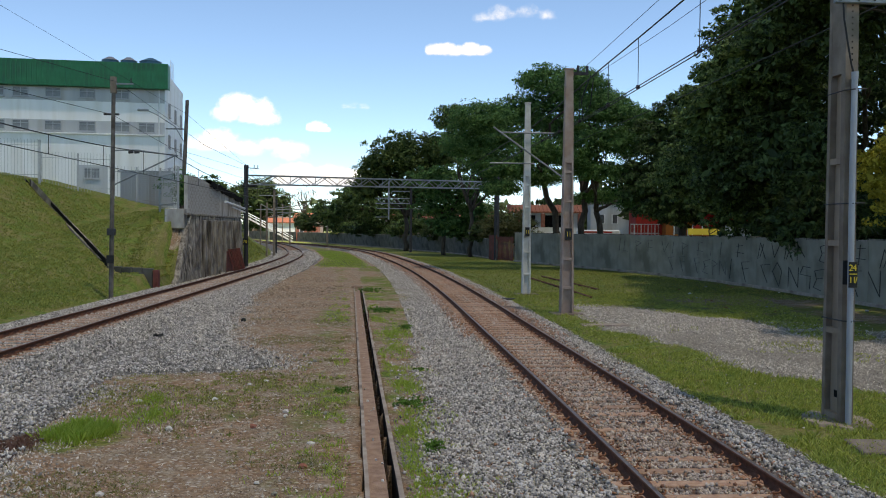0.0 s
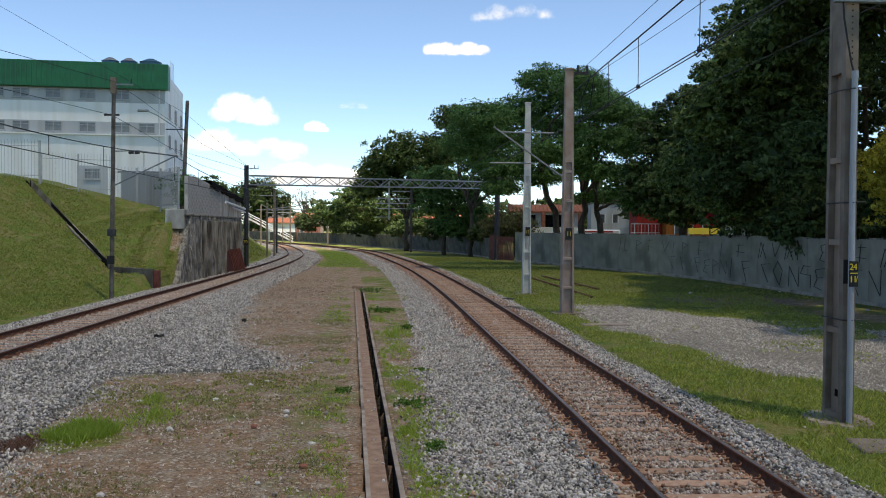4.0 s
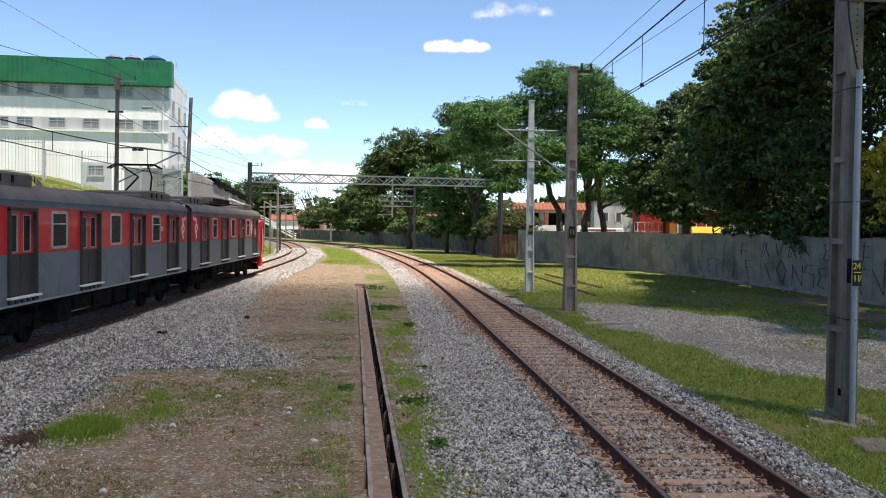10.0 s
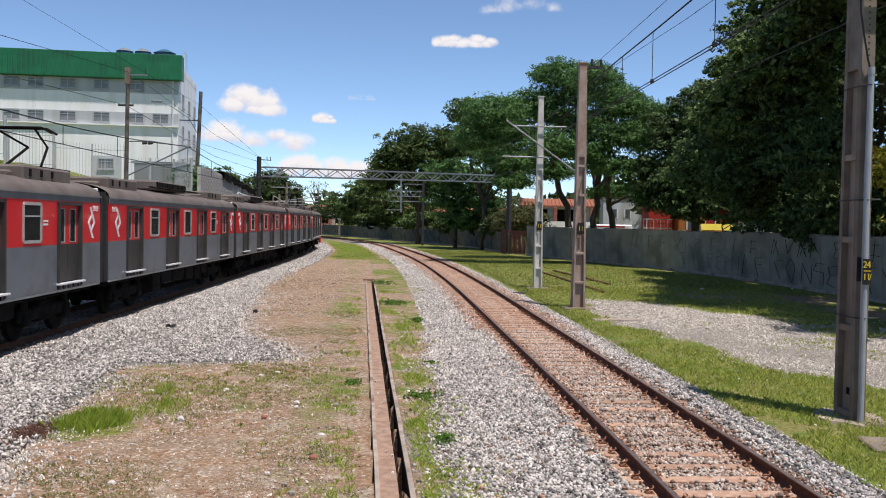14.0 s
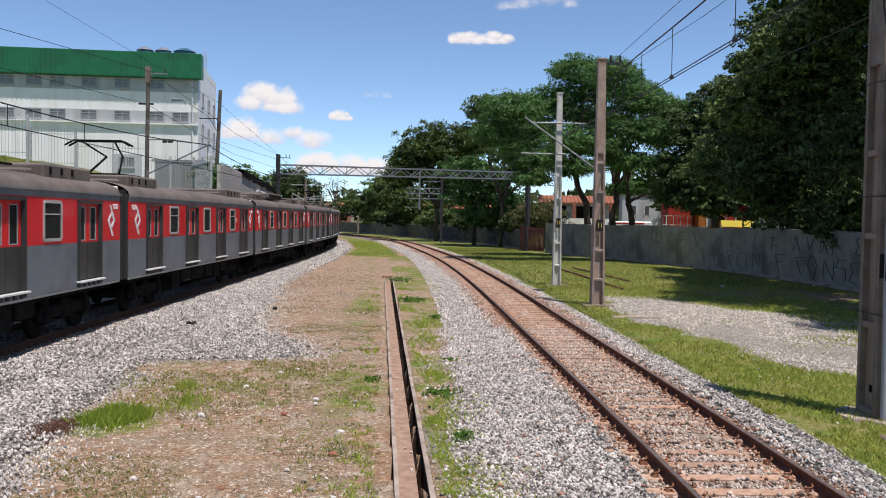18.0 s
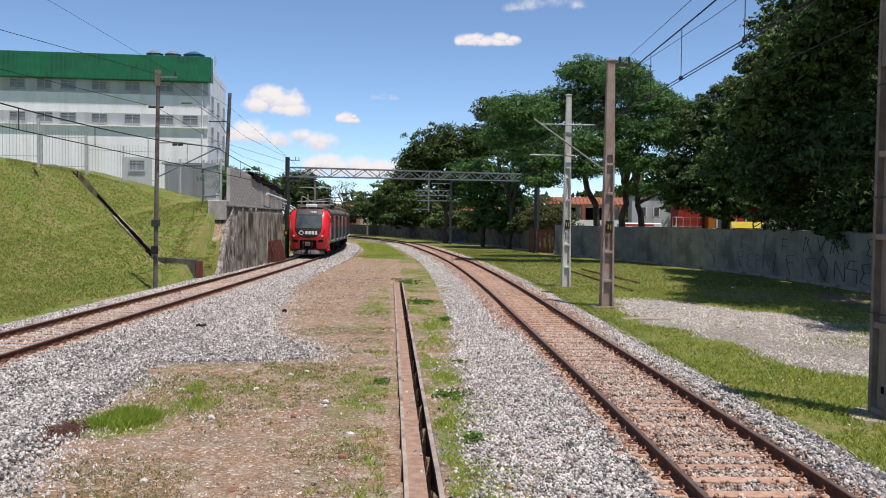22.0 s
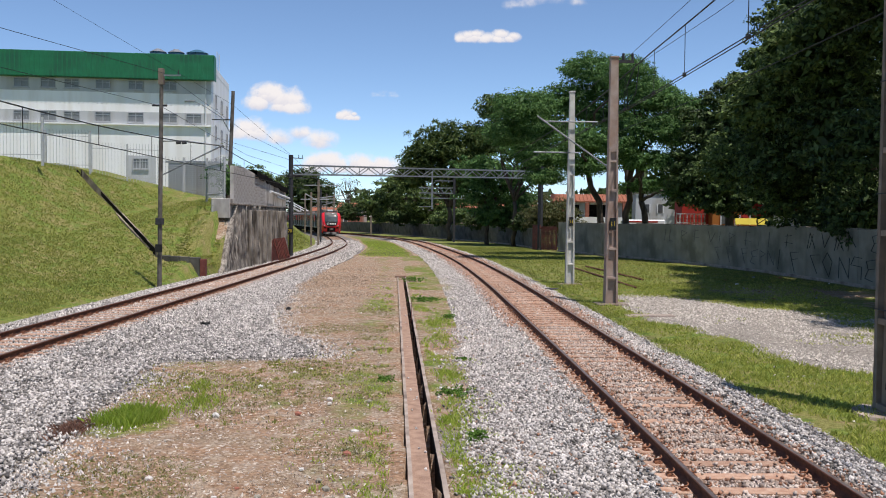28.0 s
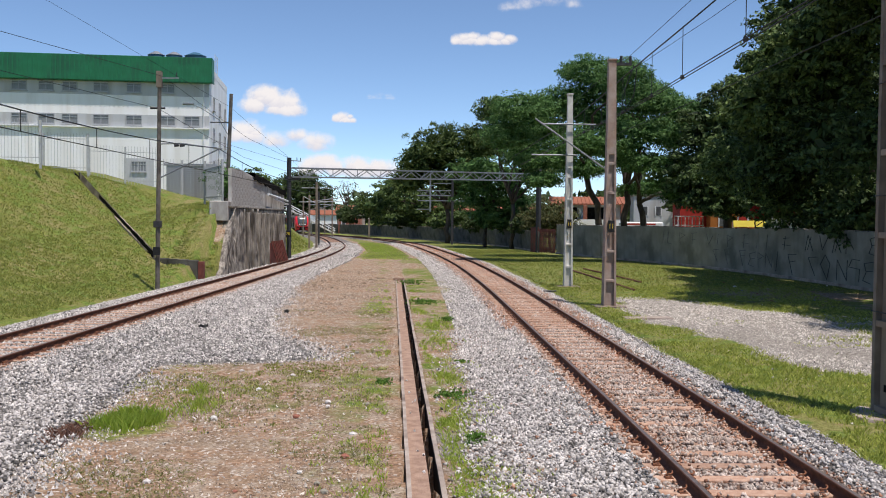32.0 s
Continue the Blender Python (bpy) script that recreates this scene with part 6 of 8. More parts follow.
def tree(x, y, z, h, blobs, material, label, seed, clumps=380, per=34, size=0.34, spread=0.5, trunk=0.25, fork=0.45, limbs=7, flat=0.6, droop=0.0, lean=(0, 0), twin=False, category="tree"):
    rng = np.random.RandomState(seed)
    rr = random.Random(seed)
    t = thing("tree", x, y, z, label=label, category=category, group="trees behind the wall" if x > 0 else "")
    bm = bmesh.new()
    # each stem: foot, fork
    stems = [((-0.3, 0, -0.3), (-0.1, 0, 6.2)), ((1.9, 0.3, -0.3), (1.1, 0.3, 4.9)), ((-1.4, 1.2, -0.3), (-3.6, 1.0, 7.8))] if twin else [((0, 0, -0.3), (lean[0], lean[1], h * fork))]
    for foot, top in stems:
        limb(bm, foot, top, trunk, trunk * 0.7, rr, 0.08)
        mine = blobs
        if twin:
            mine = sorted([b for b in blobs if b[2] > top[2] + 1.2], key=lambda b: abs(b[0] - top[0]) + 0.15 * abs(b[1]))[:9]
        for k in range(limbs):
            b = mine[k % len(mine)]
            e = (b[0] + rr.uniform(-0.4, 0.4) * b[3], b[1] + rr.uniform(-0.4, 0.4) * b[4], b[2] + rr.uniform(-0.5, 0.2) * b[5])
            start = top
            if twin:
                start = tuple(p + (q - p) * w for p, q, w in zip(top, e, (0.30, 0.30, 0.52)))
                limb(bm, top, start, trunk * 0.5, trunk * 0.34, rr, 0.06)
            q = limb(bm, start, e, trunk * (0.34 if twin else 0.5), trunk * 0.10, rr)
            for _ in range(2):
                e2 = (e[0] + rr.uniform(-1, 1) * b[3] * 0.6, e[1] + rr.uniform(-1, 1) * b[4] * 0.6, e[2] + rr.uniform(-0.1, 0.8) * b[5] * 0.7)
                limb(bm, q[3], e2, trunk * 0.2, trunk * 0.05, rr)
    part("trunk", bm, M_BARK, t, smooth=True)
    c = shell_points(blobs, int(clumps * 0.85), rng)
    v, f = leaves(c, per, spread * 1.15, size * 0.82, rng, flat if not droop else 0.8, droop)
    # a thin inner layer of larger leaves closes the crown
    k = int(clumps * 1.6)
    pick = [blobs[i] for i in rng.randint(0, len(blobs), k)]
    d = rng.randn(k, 3)
    d *= (0.25 + 0.45 * rng.rand(k, 1)) / np.linalg.norm(d, axis=1, keepdims=True)
    v2, f2 = leaves(np.array([b[:3] for b in pick]) + d * np.array([b[3:6] for b in pick]), 2, spread, size * 2.2, rng)
    pieces("crown", np.vstack([v, v2]), np.vstack([f, f2 + len(v)]), material, t)
    return t


# spreading flat-topped tree behind the two poles
def nearer(b, by, x0=16.3, y0=79.0, eye=3.2):
    """The same mass of leaves hung by metres nearer the line, keeping its bearing."""
    f = (y0 + b[1] - by) / (y0 + b[1])
    return ((x0 + b[0]) * f - x0, b[1] - by, eye + (b[2] - eye) * f, b[3] * f, b[4] * 1.1, b[5] * f)


UMBRELLA = [(-3.6, 0, 16.3, 2.5, 2.4, 1.5), (-0.6, 0, 16.2, 2.3, 2.2, 1.3), (1.6, 0.5, 15.0, 2.0, 2.0, 1.1), (-9.5, 0, 12.9, 2.6, 2.4, 1.5), (-5.7, 0.5, 14.0, 2.4, 2.2, 1.2), (1.8, 0, 13.8, 2.6, 2.4, 1.2), (3.9, 0.5, 13.6, 2.0, 2, 1.1), (-10.6, 1, 10.8, 2.2, 2, 1.2), (-7.4, 0.5, 11.2, 2.4, 2.2, 1.0), (-3.8, 0, 10.3, 2.8, 2.5, 1.2), (-0.8, 0.5, 12.2, 2.3, 2.2, 1.1), (1.8, 0, 11.2, 3.0, 2.6, 1.3), (4.1, 0, 11.4, 2.4, 2.4, 1.9), (-7.6, 0, 6.9, 1.9, 1.8, 0.6), (-3.8, 0, 8.0, 2.6, 2.2, 0.8), (1.8, 0, 8.4, 3.1, 2.6, 0.9), (1.5, 0, 6.2, 2.6, 2.0, 0.6), (4.3, 0, 6.8, 2.2, 2.2, 1.6), (-6.0, 0, 8.9, 2.0, 1.9, 0.7), (5.0, 0, 5.5, 1.7, 1.6, 0.5), (7.0, 0, 5.1, 1.8, 1.6, 0.6), (-7.6, 0, 8.6, 2.4, 2.0, 0.8), (-9.2, 0, 9.4, 1.8, 1.8, 0.8), (-1.2, 0, 9.6, 2.4, 2.2, 0.8), (-2.2, 0, 14.8, 2.2, 2.2, 1.3), (5.4, 0, 13.0, 1.8, 1.8, 1.0), (-3.4, 0.5, 12.6, 2.2, 2.0, 1.0)]
tree(16.3, 79, 0, 13, [nearer(b, 8.5) if k % 2 else b for k, b in enumerate(UMBRELLA)], L_MID, "broad umbrella-shaped tree with feathery leaves and forked dark trunks", 11, 3000, 52, 0.22, 0.62, 0.36, 0.33, 7, 0.42, 0.0, (-0.8, 0), True)
tree(8.0, 103, 0, 13, [(0, 0, 14.0, 3.8, 3.4, 2.8), (1.6, 0, 11.0, 3.4, 3.2, 2.4), (-2.0, 0, 16.0, 2.6, 2.4, 1.6), (2.8, 0, 8.6, 2.4, 2.4, 1.6), (3.6, 0, 15.6, 3.0, 2.6, 1.8)], L_DARK, "tall dark tree behind the gate", 31, 420, 44, 0.36, 0.55, 0.3, 0.4, 8)
# dense dark trees over the wall
tree(22.4, 53, 0, 16, [(-1.0, 0, 15.0, 3.0, 3, 3.0), (-3.6, 0, 12.6, 1.3, 1.4, 1.0), (-2.5, 0, 10.6, 2.9, 3, 2.6), (-2.2, 0, 6.6, 3.4, 3.2, 3.2), (-0.5, -0.8, 4.3, 3.4, 1.5, 1.5), (0.2, 0, 12.4, 2.6, 3, 3.0), (-3.0, -3, 9, 2.2, 3, 2.6), (-4.2, 4, 7, 1.8, 3.5, 1.9), (-4.5, -9, 11.5, 2.4, 2.6, 2.2), (-3.4, -11.5, 13.4, 2.2, 2.4, 2.0), (-5.4, -5, 9.6, 1.9, 2.4, 1.7)], L_DARK, "huge dense dark-green tree leaning over the wall", 12, 1700, 56, 0.27, 0.36, 0.45, 0.3, 8)
# the darker-leaved trees below carry crown shade in their material
tree(25.4, 50, 0, 17, [(-0.6, 3, 13.6, 4.0, 4, 4.4), (-1.6, 3, 8.3, 4.4, 4, 4.0), (2.0, 1, 11.0, 4.4, 4, 4.6), (1.6, 1, 5.4, 4.2, 4, 3.0), (0.2, -0.5, 4.6, 3.6, 2.0, 1.9), (-2, 3, 18, 4, 4, 3), (-6.2, -5, 9.5, 2.6, 4, 3), (-5.0, -11, 13, 3, 4, 3.4), (-6.8, -9, 6.8, 1.8, 4, 1.8), (-7.0, 0, 6.6, 1.8, 3.5, 1.7), (-7.2, -4, 12.4, 2.0, 3, 1.8)], L_SHADED, "tall tree shading the wall and grass, shade in its leaf colour", 26, 2100, 56, 0.27, 0.38, 0.45, 0.3, 9)
tree(21.5, 67, 0, 14, [(-1.6, 0, 10.0, 2.5, 2.6, 2.4), (-2.9, 0, 6.8, 2.2, 2.4, 2.2), (0.8, 0, 11.5, 3.2, 3, 3), (1.4, 0, 6.6, 3.4, 3, 3.2), (-1.2, -1.2, 4.9, 2.2, 1.6, 1.25), (1.5, -1, 4.7, 2.4, 1.6, 1.2), (3.6, -1, 4.6, 2.0, 1.6, 1.2), (4, 0, 9, 4, 3.5, 4)], L_SHADED, "dense dark-green tree crowding the wall", 13, 1300, 56, 0.28, 0.38, 0.4, 0.3, 8)
tree(29.0, 41, 0, 15, [(0, 0, 12, 4.5, 4.5, 5), (-1.2, 1.5, 6.5, 2.6, 3, 4), (2, 0, 6.5, 4, 4, 4), (-1.4, 2, 16, 3.5, 3.5, 3)], L_SHADED, "dark leafy tree behind the wall", 14, 1100, 52, 0.29, 0.40, 0.3, 0.3, 6)
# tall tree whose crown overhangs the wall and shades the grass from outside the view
tree(22.6, 27, 0, 15, [(-4.4, 1.0, 13.2, 2.8, 3, 2.2), (-5.4, -2.5, 12.2, 2.4, 2.6, 2.0), (-1.2, 1.0, 14.5, 3.6, 3.0, 2.6), (1.0, -1, 13.5, 3.6, 3.4, 2.8), (-2.6, -5.5, 13, 3.0, 3, 2.2), (-4.2, 5.4, 13.6, 2.4, 2.4, 1.9), (-4.0, 9.5, 13.2, 2.6, 2.6, 2.0), (-6.3, 9, 14.6, 2.6, 2.8, 1.5), (-5.2, 13, 15.0, 2.4, 2.8, 1.4), (-7.2, 6, 14.2, 2.2, 2.4, 1.4)], L_SHADED, "tall dark-leaved tree overhanging the boundary wall", 28, 1200, 44, 0.36, 0.55, 0.35, 0.5, 7)
# dense tree with drooping sprays, farther on
tree(0.5, 126, 0, 16, [(0.0, 0, 13.4, 5.2, 4, 3.2), (4.6, 0, 14.0, 3.2, 3, 2.6), (-3.8, 0, 11.2, 2.8, 3, 2.4), (2.0, 0, 9.5, 5.0, 4, 3.0), (-5.2, 0, 8.8, 2.4, 2.6, 1.8)], L_FICUS, "rounded tree with drooping pale-edged leaf sprays", 15, 640, 42, 0.60, 0.62, 0.4, 0.3, 9, 0.8, 0.6)
tree(1.0, 150, 0, 9, [(-9.5, 0, 8.2, 3.5, 3, 2.4), (-5.5, 0, 6.6, 4.6, 3.4, 3.3), (0, 0, 6.0, 4.6, 3.4, 3.3), (-13.0, 1, 5.4, 2.8, 3, 2.2)], L_DARK, "dark bushy tree over the far wall", 16, 460, 40, 0.42, 0.55, 0.3, 0.35, 6)
tree(-12, 178, 0, 9, [(-2, 0, 6.0, 3.6, 4, 2.8), (-7.4, 2, 4.2, 2.4, 3, 1.9), (2.5, 2, 5, 4, 4, 2.8)], L_FAR, "leafy tree by the far end of the wall", 17, 300, 36, 0.5, 0.7, 0.3, 0.35, 6)
tree(5.2, 110, 0, 10, [(-1.0, 0, 9.4, 3.6, 3, 1.7), (2.6, 0, 8.2, 3.4, 3, 1.8), (-0.5, 0, 6.4, 3.6, 2.6, 2.0), (3.4, 0, 5.2, 3.2, 2.6, 2.2), (0.5, -0.6, 3.6, 3.0, 2, 1.4)], L_MID, "green tree overhanging the wall beside the gate", 18, 460, 42, 0.36, 0.5, 0.3, 0.35, 7)
tree(11.6, 97, 0, 4.5, [(0, 0, 4.0, 2.4, 2.0, 1.8), (1.8, 0.5, 3.4, 1.6, 1.6, 1.4), (-1.6, 0, 3.4, 1.7, 1.5, 1.5)], L_OLIVE, "olive flowering shrub above the gate", 19, 200, 40, 0.2, 0.35, 0.1, 0.4, 5)
tree(21.5, 37.0, 0, 6.5, [(-0.6, 0, 5.8, 1.4, 1.8, 1.6), (-0.2, -1, 7.3, 1.2, 1.6, 1.3), (-0.4, -1, 4.6, 1.3, 1.6, 1.1)], L_YELLOW, "yellow-leaved tree beyond the wall", 20, 260, 46, 0.20, 0.28, 0.15, 0.4, 6)
# far tree over the curve on the left
tree(-42, 264, 0, 18, [(0, 0, 13.5, 6.4, 6, 4.0), (-5.0, 0, 11.5, 5.2, 5.4, 4.0), (5.0, 1, 10.5, 5.0, 5.4, 3.8), (-1, 0, 7, 6, 6, 3.8), (-9, 1, 8, 4, 4, 3)], L_FAR, "round far tree beyond the curve", 21, 460, 38, 0.7, 1.0, 0.5, 0.35, 6)
tree(-24.6, 224, 0, 14, [(0, 0, 13.0, 2.6, 2, 1.8), (-1.6, 0, 11.0, 2.2, 2, 1.6), (1.8, 0, 11.5, 2, 2, 1.8)], L_OLIVE, "bare thin-twigged tree past the wall's end", 25, 10, 12, 0.3, 0.8, 0.22, 0.45, 14)
tree(-14.3, 58.0, 4.2, 3, [(0, 0, 1.5, 1.1, 0.8, 1.2), (0.7, -1.6, 1.2, 0.7, 0.7, 1.0)], L_MID, "creeper bush growing through the bar fence", 22, 90, 40, 0.14, 0.24, 0.06, 0.4, 4, category="shrub")
tree(-15.5, 74, 3.0, 5, [(0, 0, 2.8, 1.2, 1.6, 1.7), (0.6, 3, 2.4, 1.2, 1.4, 1.4)], L_DARK, "dark conifer-like shrub behind the shed", 23, 140, 40, 0.24, 0.34, 0.14, 0.4, 4, category="shrub")
tree(19.9, 56.8, 0, 5, [(0.0, 0, 3.9, 0.5, 0.5, 0.4), (0.9, -2.6, 3.9, 0.6, 0.5, 0.4)], L_RED, "shrub with bright red blossom above the wall", 24, 26, 26, 0.16, 0.2, 0.06, 0.6, 3, category="shrub")
tree(26.0, 52, 0, 5, [(-4, -6, 3.6, 3, 3, 2.0), (-3, 0, 3.4, 3, 3, 1.9), (0, -3, 3.6, 4, 3, 2.2)], L_SHADED, "dark undergrowth filling the space behind the wall", 41, 520, 46, 0.34, 0.45, 0.1, 0.4, 6, category="shrub")
tree(24.0, 34, 0, 5, [(-2.0, -6, 3.6, 2, 3, 1.8), (-2, -1, 2.6, 2, 3, 1.9), (1.5, 3, 3.0, 2.0, 3, 2.0)], L_SHADED, "dark undergrowth behind the boundary wall", 42, 260, 46, 0.34, 0.45, 0.1, 0.4, 6, category="shrub")
for k, (hx, hy, hw) in enumerate([(10.2, 101, 2.6), (9.0, 110, 3.0), (6.0, 121, 3.4), (1.5, 136, 4.0), (-4.5, 152, 4.6), (-10, 176, 4)]):
    tree(hx + 1.2, hy, 0, 4, [(0, 0, 3.0, hw, 1.8, 1.5), (-1.0, -0.6, 3.6, hw * 0.7, 1.6, 1.0), (hw * 0.8, 1, 3.4, hw * 0.7, 1.6, 1.6), (-hw * 0.8, 1, 2.9, hw * 0.7, 1.6, 1.3)], L_DARK if k % 2 else L_FAR, "leafy bush leaning over the far wall", 50 + k, 150, 36, 0.36, 0.42, 0.08, 0.4, 4, category="shrub")

# ---- grass and weeds ----
def blades(name, xs, ys, zs, h, material, label, seed, width=0.012, per=3, lean=0.5, parent=None):
    """Thin tapering blades in little tufts."""
    rng = np.random.RandomState(seed)
    n = len(xs) * per
    x, y, z = (np.repeat(a, per) for a in (xs, ys, zs))
    x, y = x + rng.randn(n) * 0.035, y + rng.randn(n) * 0.035
    hh = np.repeat(np.broadcast_to(h, xs.shape), per) * (0.5 + rng.rand(n))
    a = rng.rand(n) * 2 * np.pi
    w = width * (0.7 + 0.6 * rng.rand(n))
    lx, ly = rng.randn(n) * lean * hh, rng.randn(n) * lean * hh
    v = np.stack([np.stack([x - np.cos(a) * w, y - np.sin(a) * w, z], -1), np.stack([x + np.cos(a) * w, y + np.sin(a) * w, z], -1), np.stack([x + lx * 0.4 + np.cos(a) * w * 0.7, y + ly * 0.4 + np.sin(a) * w * 0.7, z + hh * 0.6], -1), np.stack([x + lx, y + ly, z + hh], -1)], 1).reshape(-1, 3)
    f = np.arange(n * 4).reshape(n, 4)
    ob = pieces(name, v, f, material, parent)
    return tagged(ob, label, "grass", kind="stuff")


def build_grass():
    rng = np.random.RandomState(77)
    n = 30000
    y = 9 + 36 * rng.rand(n) ** 1.5
    x = RIGHT.x_at(y) + 2.0 + rng.rand(n) * np.interp(y, [9, 45], [5.5, 13])
    ok = (rng.rand(n) > gravel_patch(x, y) * 1.1 - 0.02) & (fbm(x, y, 0.5, 55) > 0.28)
    blades("grass", x[ok], y[ok], np.full(ok.sum(), -0.01), 0.072, L_GRASS_LIT, "short grass beside the track, sunlight in its colour", 1, 0.010, 4)
    n = 40000
    y = rng.uniform(22, 60, n)
    x = -13.0 - rng.rand(n) ** 0.9 * np.interp(y, [22, 45, 60], [6, 12, 13])
    z = land(x, y)
    ok = (x / y > -0.55) & (z > 0.05)
    blades("grass", x[ok], y[ok], z[ok] - 0.02, 0.075, L_GRASS, "mown grass on the railway bank", 2, 0.016, 4)
    blades("grass", *SLOPE_GRASS, 0.07, L_GRASS, "grass on the bank's end by the retaining wall", 12, 0.016, 4)
    # tufts along the drain and on the trodden strip
    n = 2600
    y = 9.5 + 34 * rng.rand(n) ** 1.3
    tx = -0.21 - (y - 10) * 0.0573
    side = rng.rand(n) < 0.72
    x = np.where(side, tx + 0.40 + np.abs(rng.randn(n)) * 0.42, tx - 0.42 - np.abs(rng.randn(n)) * 0.5)
    ok = fbm(x * 1.5, y, 0.55, 66) > np.where(side, 0.52, 0.56)
    blades("grass", x[ok], y[ok], np.full(ok.sum(), 0.0), 0.055, L_TUSS, "patchy grass along the drain channel", 3, 0.007, 7)
    # leafy weeds: centres on the strip
    for k, (wx, wy, r, h) in enumerate([(0.5, 12.8, 0.15, 0.12), (0.2, 16.2, 0.3, 0.05), (0.42, 20.0, 0.1, 0.06), (0.15, 28.5, 0.2, 0.14), (-0.75, 34.5, 0.6, 0.12), (-1.15, 17.4, 0.16, 0.07), (-1.6, 45, 0.6, 0.2)]):
        q = np.random.RandomState(100 + k)
        m = int(70 * (r / 0.2))
        c = np.column_stack([wx + q.randn(m) * r * 0.5, wy + q.randn(m) * r * 0.7, q.rand(m) * h])
        v, f = leaves(c, 5, 0.035, 0.055, q)
        t = thing("weed", wx, wy, 0, label="small leafy green weed in the stones", category="weed", group="weeds")
        pieces("weed_leaves", v - np.array([wx, wy, 0]), f, L_WEED, t)
    for gx, gy, rx, ry, m in ((0.08, 17.9, 0.16, 0.5, 90), (0.12, 14.1, 0.2, 0.6, 60), (-0.15, 23.6, 0.22, 0.9, 90), (-0.1, 27.0, 0.3, 0.8, 70)):
        q = np.random.RandomState(int(gy * 10))
        x, y = gx + q.randn(m) * rx, gy + q.randn(m) * ry
        ok = x > 0.12 - (y - 10) * 0.0573
        blades("grass", x[ok], y[ok], np.zeros(ok.sum()), 0.085, L_TUSS, "green grass tuft between drain and ballast", int(gy * 7), 0.007, 6, 0.5)
    # bright tussock on the left, a thinner one beside it, and a dry brown one
    q = np.random.RandomState(200)
    m = 520
    a, r = q.rand(m) * 2 * np.pi, np.sqrt(q.rand(m)) * (0.75 + 0.25 * q.rand(m))
    x, y = -4.88 + 0.50 * r * np.cos(a) + 0.1 * np.sin(3 * a), 13.75 + 0.72 * r * np.sin(a)
    blades("grass", x, y, np.zeros(m), 0.15, L_TUSS, "bright green grass tussock at the ballast edge", 5, 0.0055, 4, 0.32)
    x, y = -4.15 + q.randn(150) * 0.24, 15.0 + q.randn(150) * 0.45
    blades("grass", x, y, np.zeros(150), 0.11, L_TUSS, "thin bright green tuft on the dirt", 15, 0.0055, 3, 0.4)
    x, y = -4.55 + q.randn(120) * 0.15, 16.6 + q.randn(120) * 0.3
    blades("grass", x, y, np.zeros(120), 0.08, L_TUSS, "small bright grass tuft at the stones' edge", 25, 0.0055, 3, 0.4)
    x, y = -5.5 + q.randn(170) * 0.12, 13.0 + q.randn(170) * 0.25
    blades("grass", x, y, np.zeros(170), 0.10, L_DRY, "withered red-brown plant beside the tussock", 26, 0.006, 4, 0.5)
    m = 9000
    y = 9.4 + 22 * q.rand(m) ** 1.5
    x = left_edge(y) + 0.2 + q.rand(m) * (-0.75 - (y - 10) * 0.0573 - left_edge(y))
    ok = fbm(x, y, 0.55, 72) + 0.25 * np.exp(-(((x + 3.6) / 2.3) ** 2 + ((y - 17.5) / 2.6) ** 2)) > 0.53
    blades("grass", x[ok], y[ok], np.zeros(ok.sum()), 0.028, L_STUB, "short trodden stubble over the stony dirt", 27, 0.008, 4, 0.9)
    m = 1500
    x, y = -3.6 + q.randn(m) * 1.5, 17.4 + q.randn(m) * 2.2
    ok = (fbm(x, y, 0.9, 71) > 0.5) & (x > left_edge(y)) & (x < -0.8 - (y - 10) * 0.06)
    blades("grass", x[ok], y[ok], np.zeros(ok.sum()), 0.04, L_GRASS, "sparse low grass on the trodden dirt", 6, 0.010, 6)
    n = 6500
    y = 72 + 50 * rng.rand(n) ** 0.9
    x = left_edge(y) + 0.7 + rng.rand(n) * (RIGHT.x_at(y) - 3.4 - left_edge(y) - 0.7)
    ok = fbm(x, y, 0.22, 15) + 0.02 * (y - 72) + 0.1 * rng.randn(n) > 0.5
    blades("grass", x[ok], y[ok], np.zeros(ok.sum()), 0.05, L_TUSS, "green patch between the lines", 7, 0.014, 3)
    n = 17000
    y = rng.uniform(41, 100, n)
    x = RIGHT.x_at(y) + 2.2 + rng.rand(n) * np.interp(y, [41, 60, 80], [15, 14, 8])
    ok = x < np.interp(y, WALL.p[:, 1], WALL.p[:, 0]) - 0.2
    blades("grass", x[ok], y[ok], np.zeros(ok.sum()), 0.07, L_GRASS, "grass strip along the farther wall", 8, 0.018, 3)
    n = 1500
    y = rng.uniform(72, 110, n)
    x = LEFT.x_at(y) - 3.4 - rng.rand(n) * 5
    blades("grass", x, y, land(x, y), 0.2, L_GRASS, "rough grass on the far bank", 9, 0.04, 4)


build_grass()


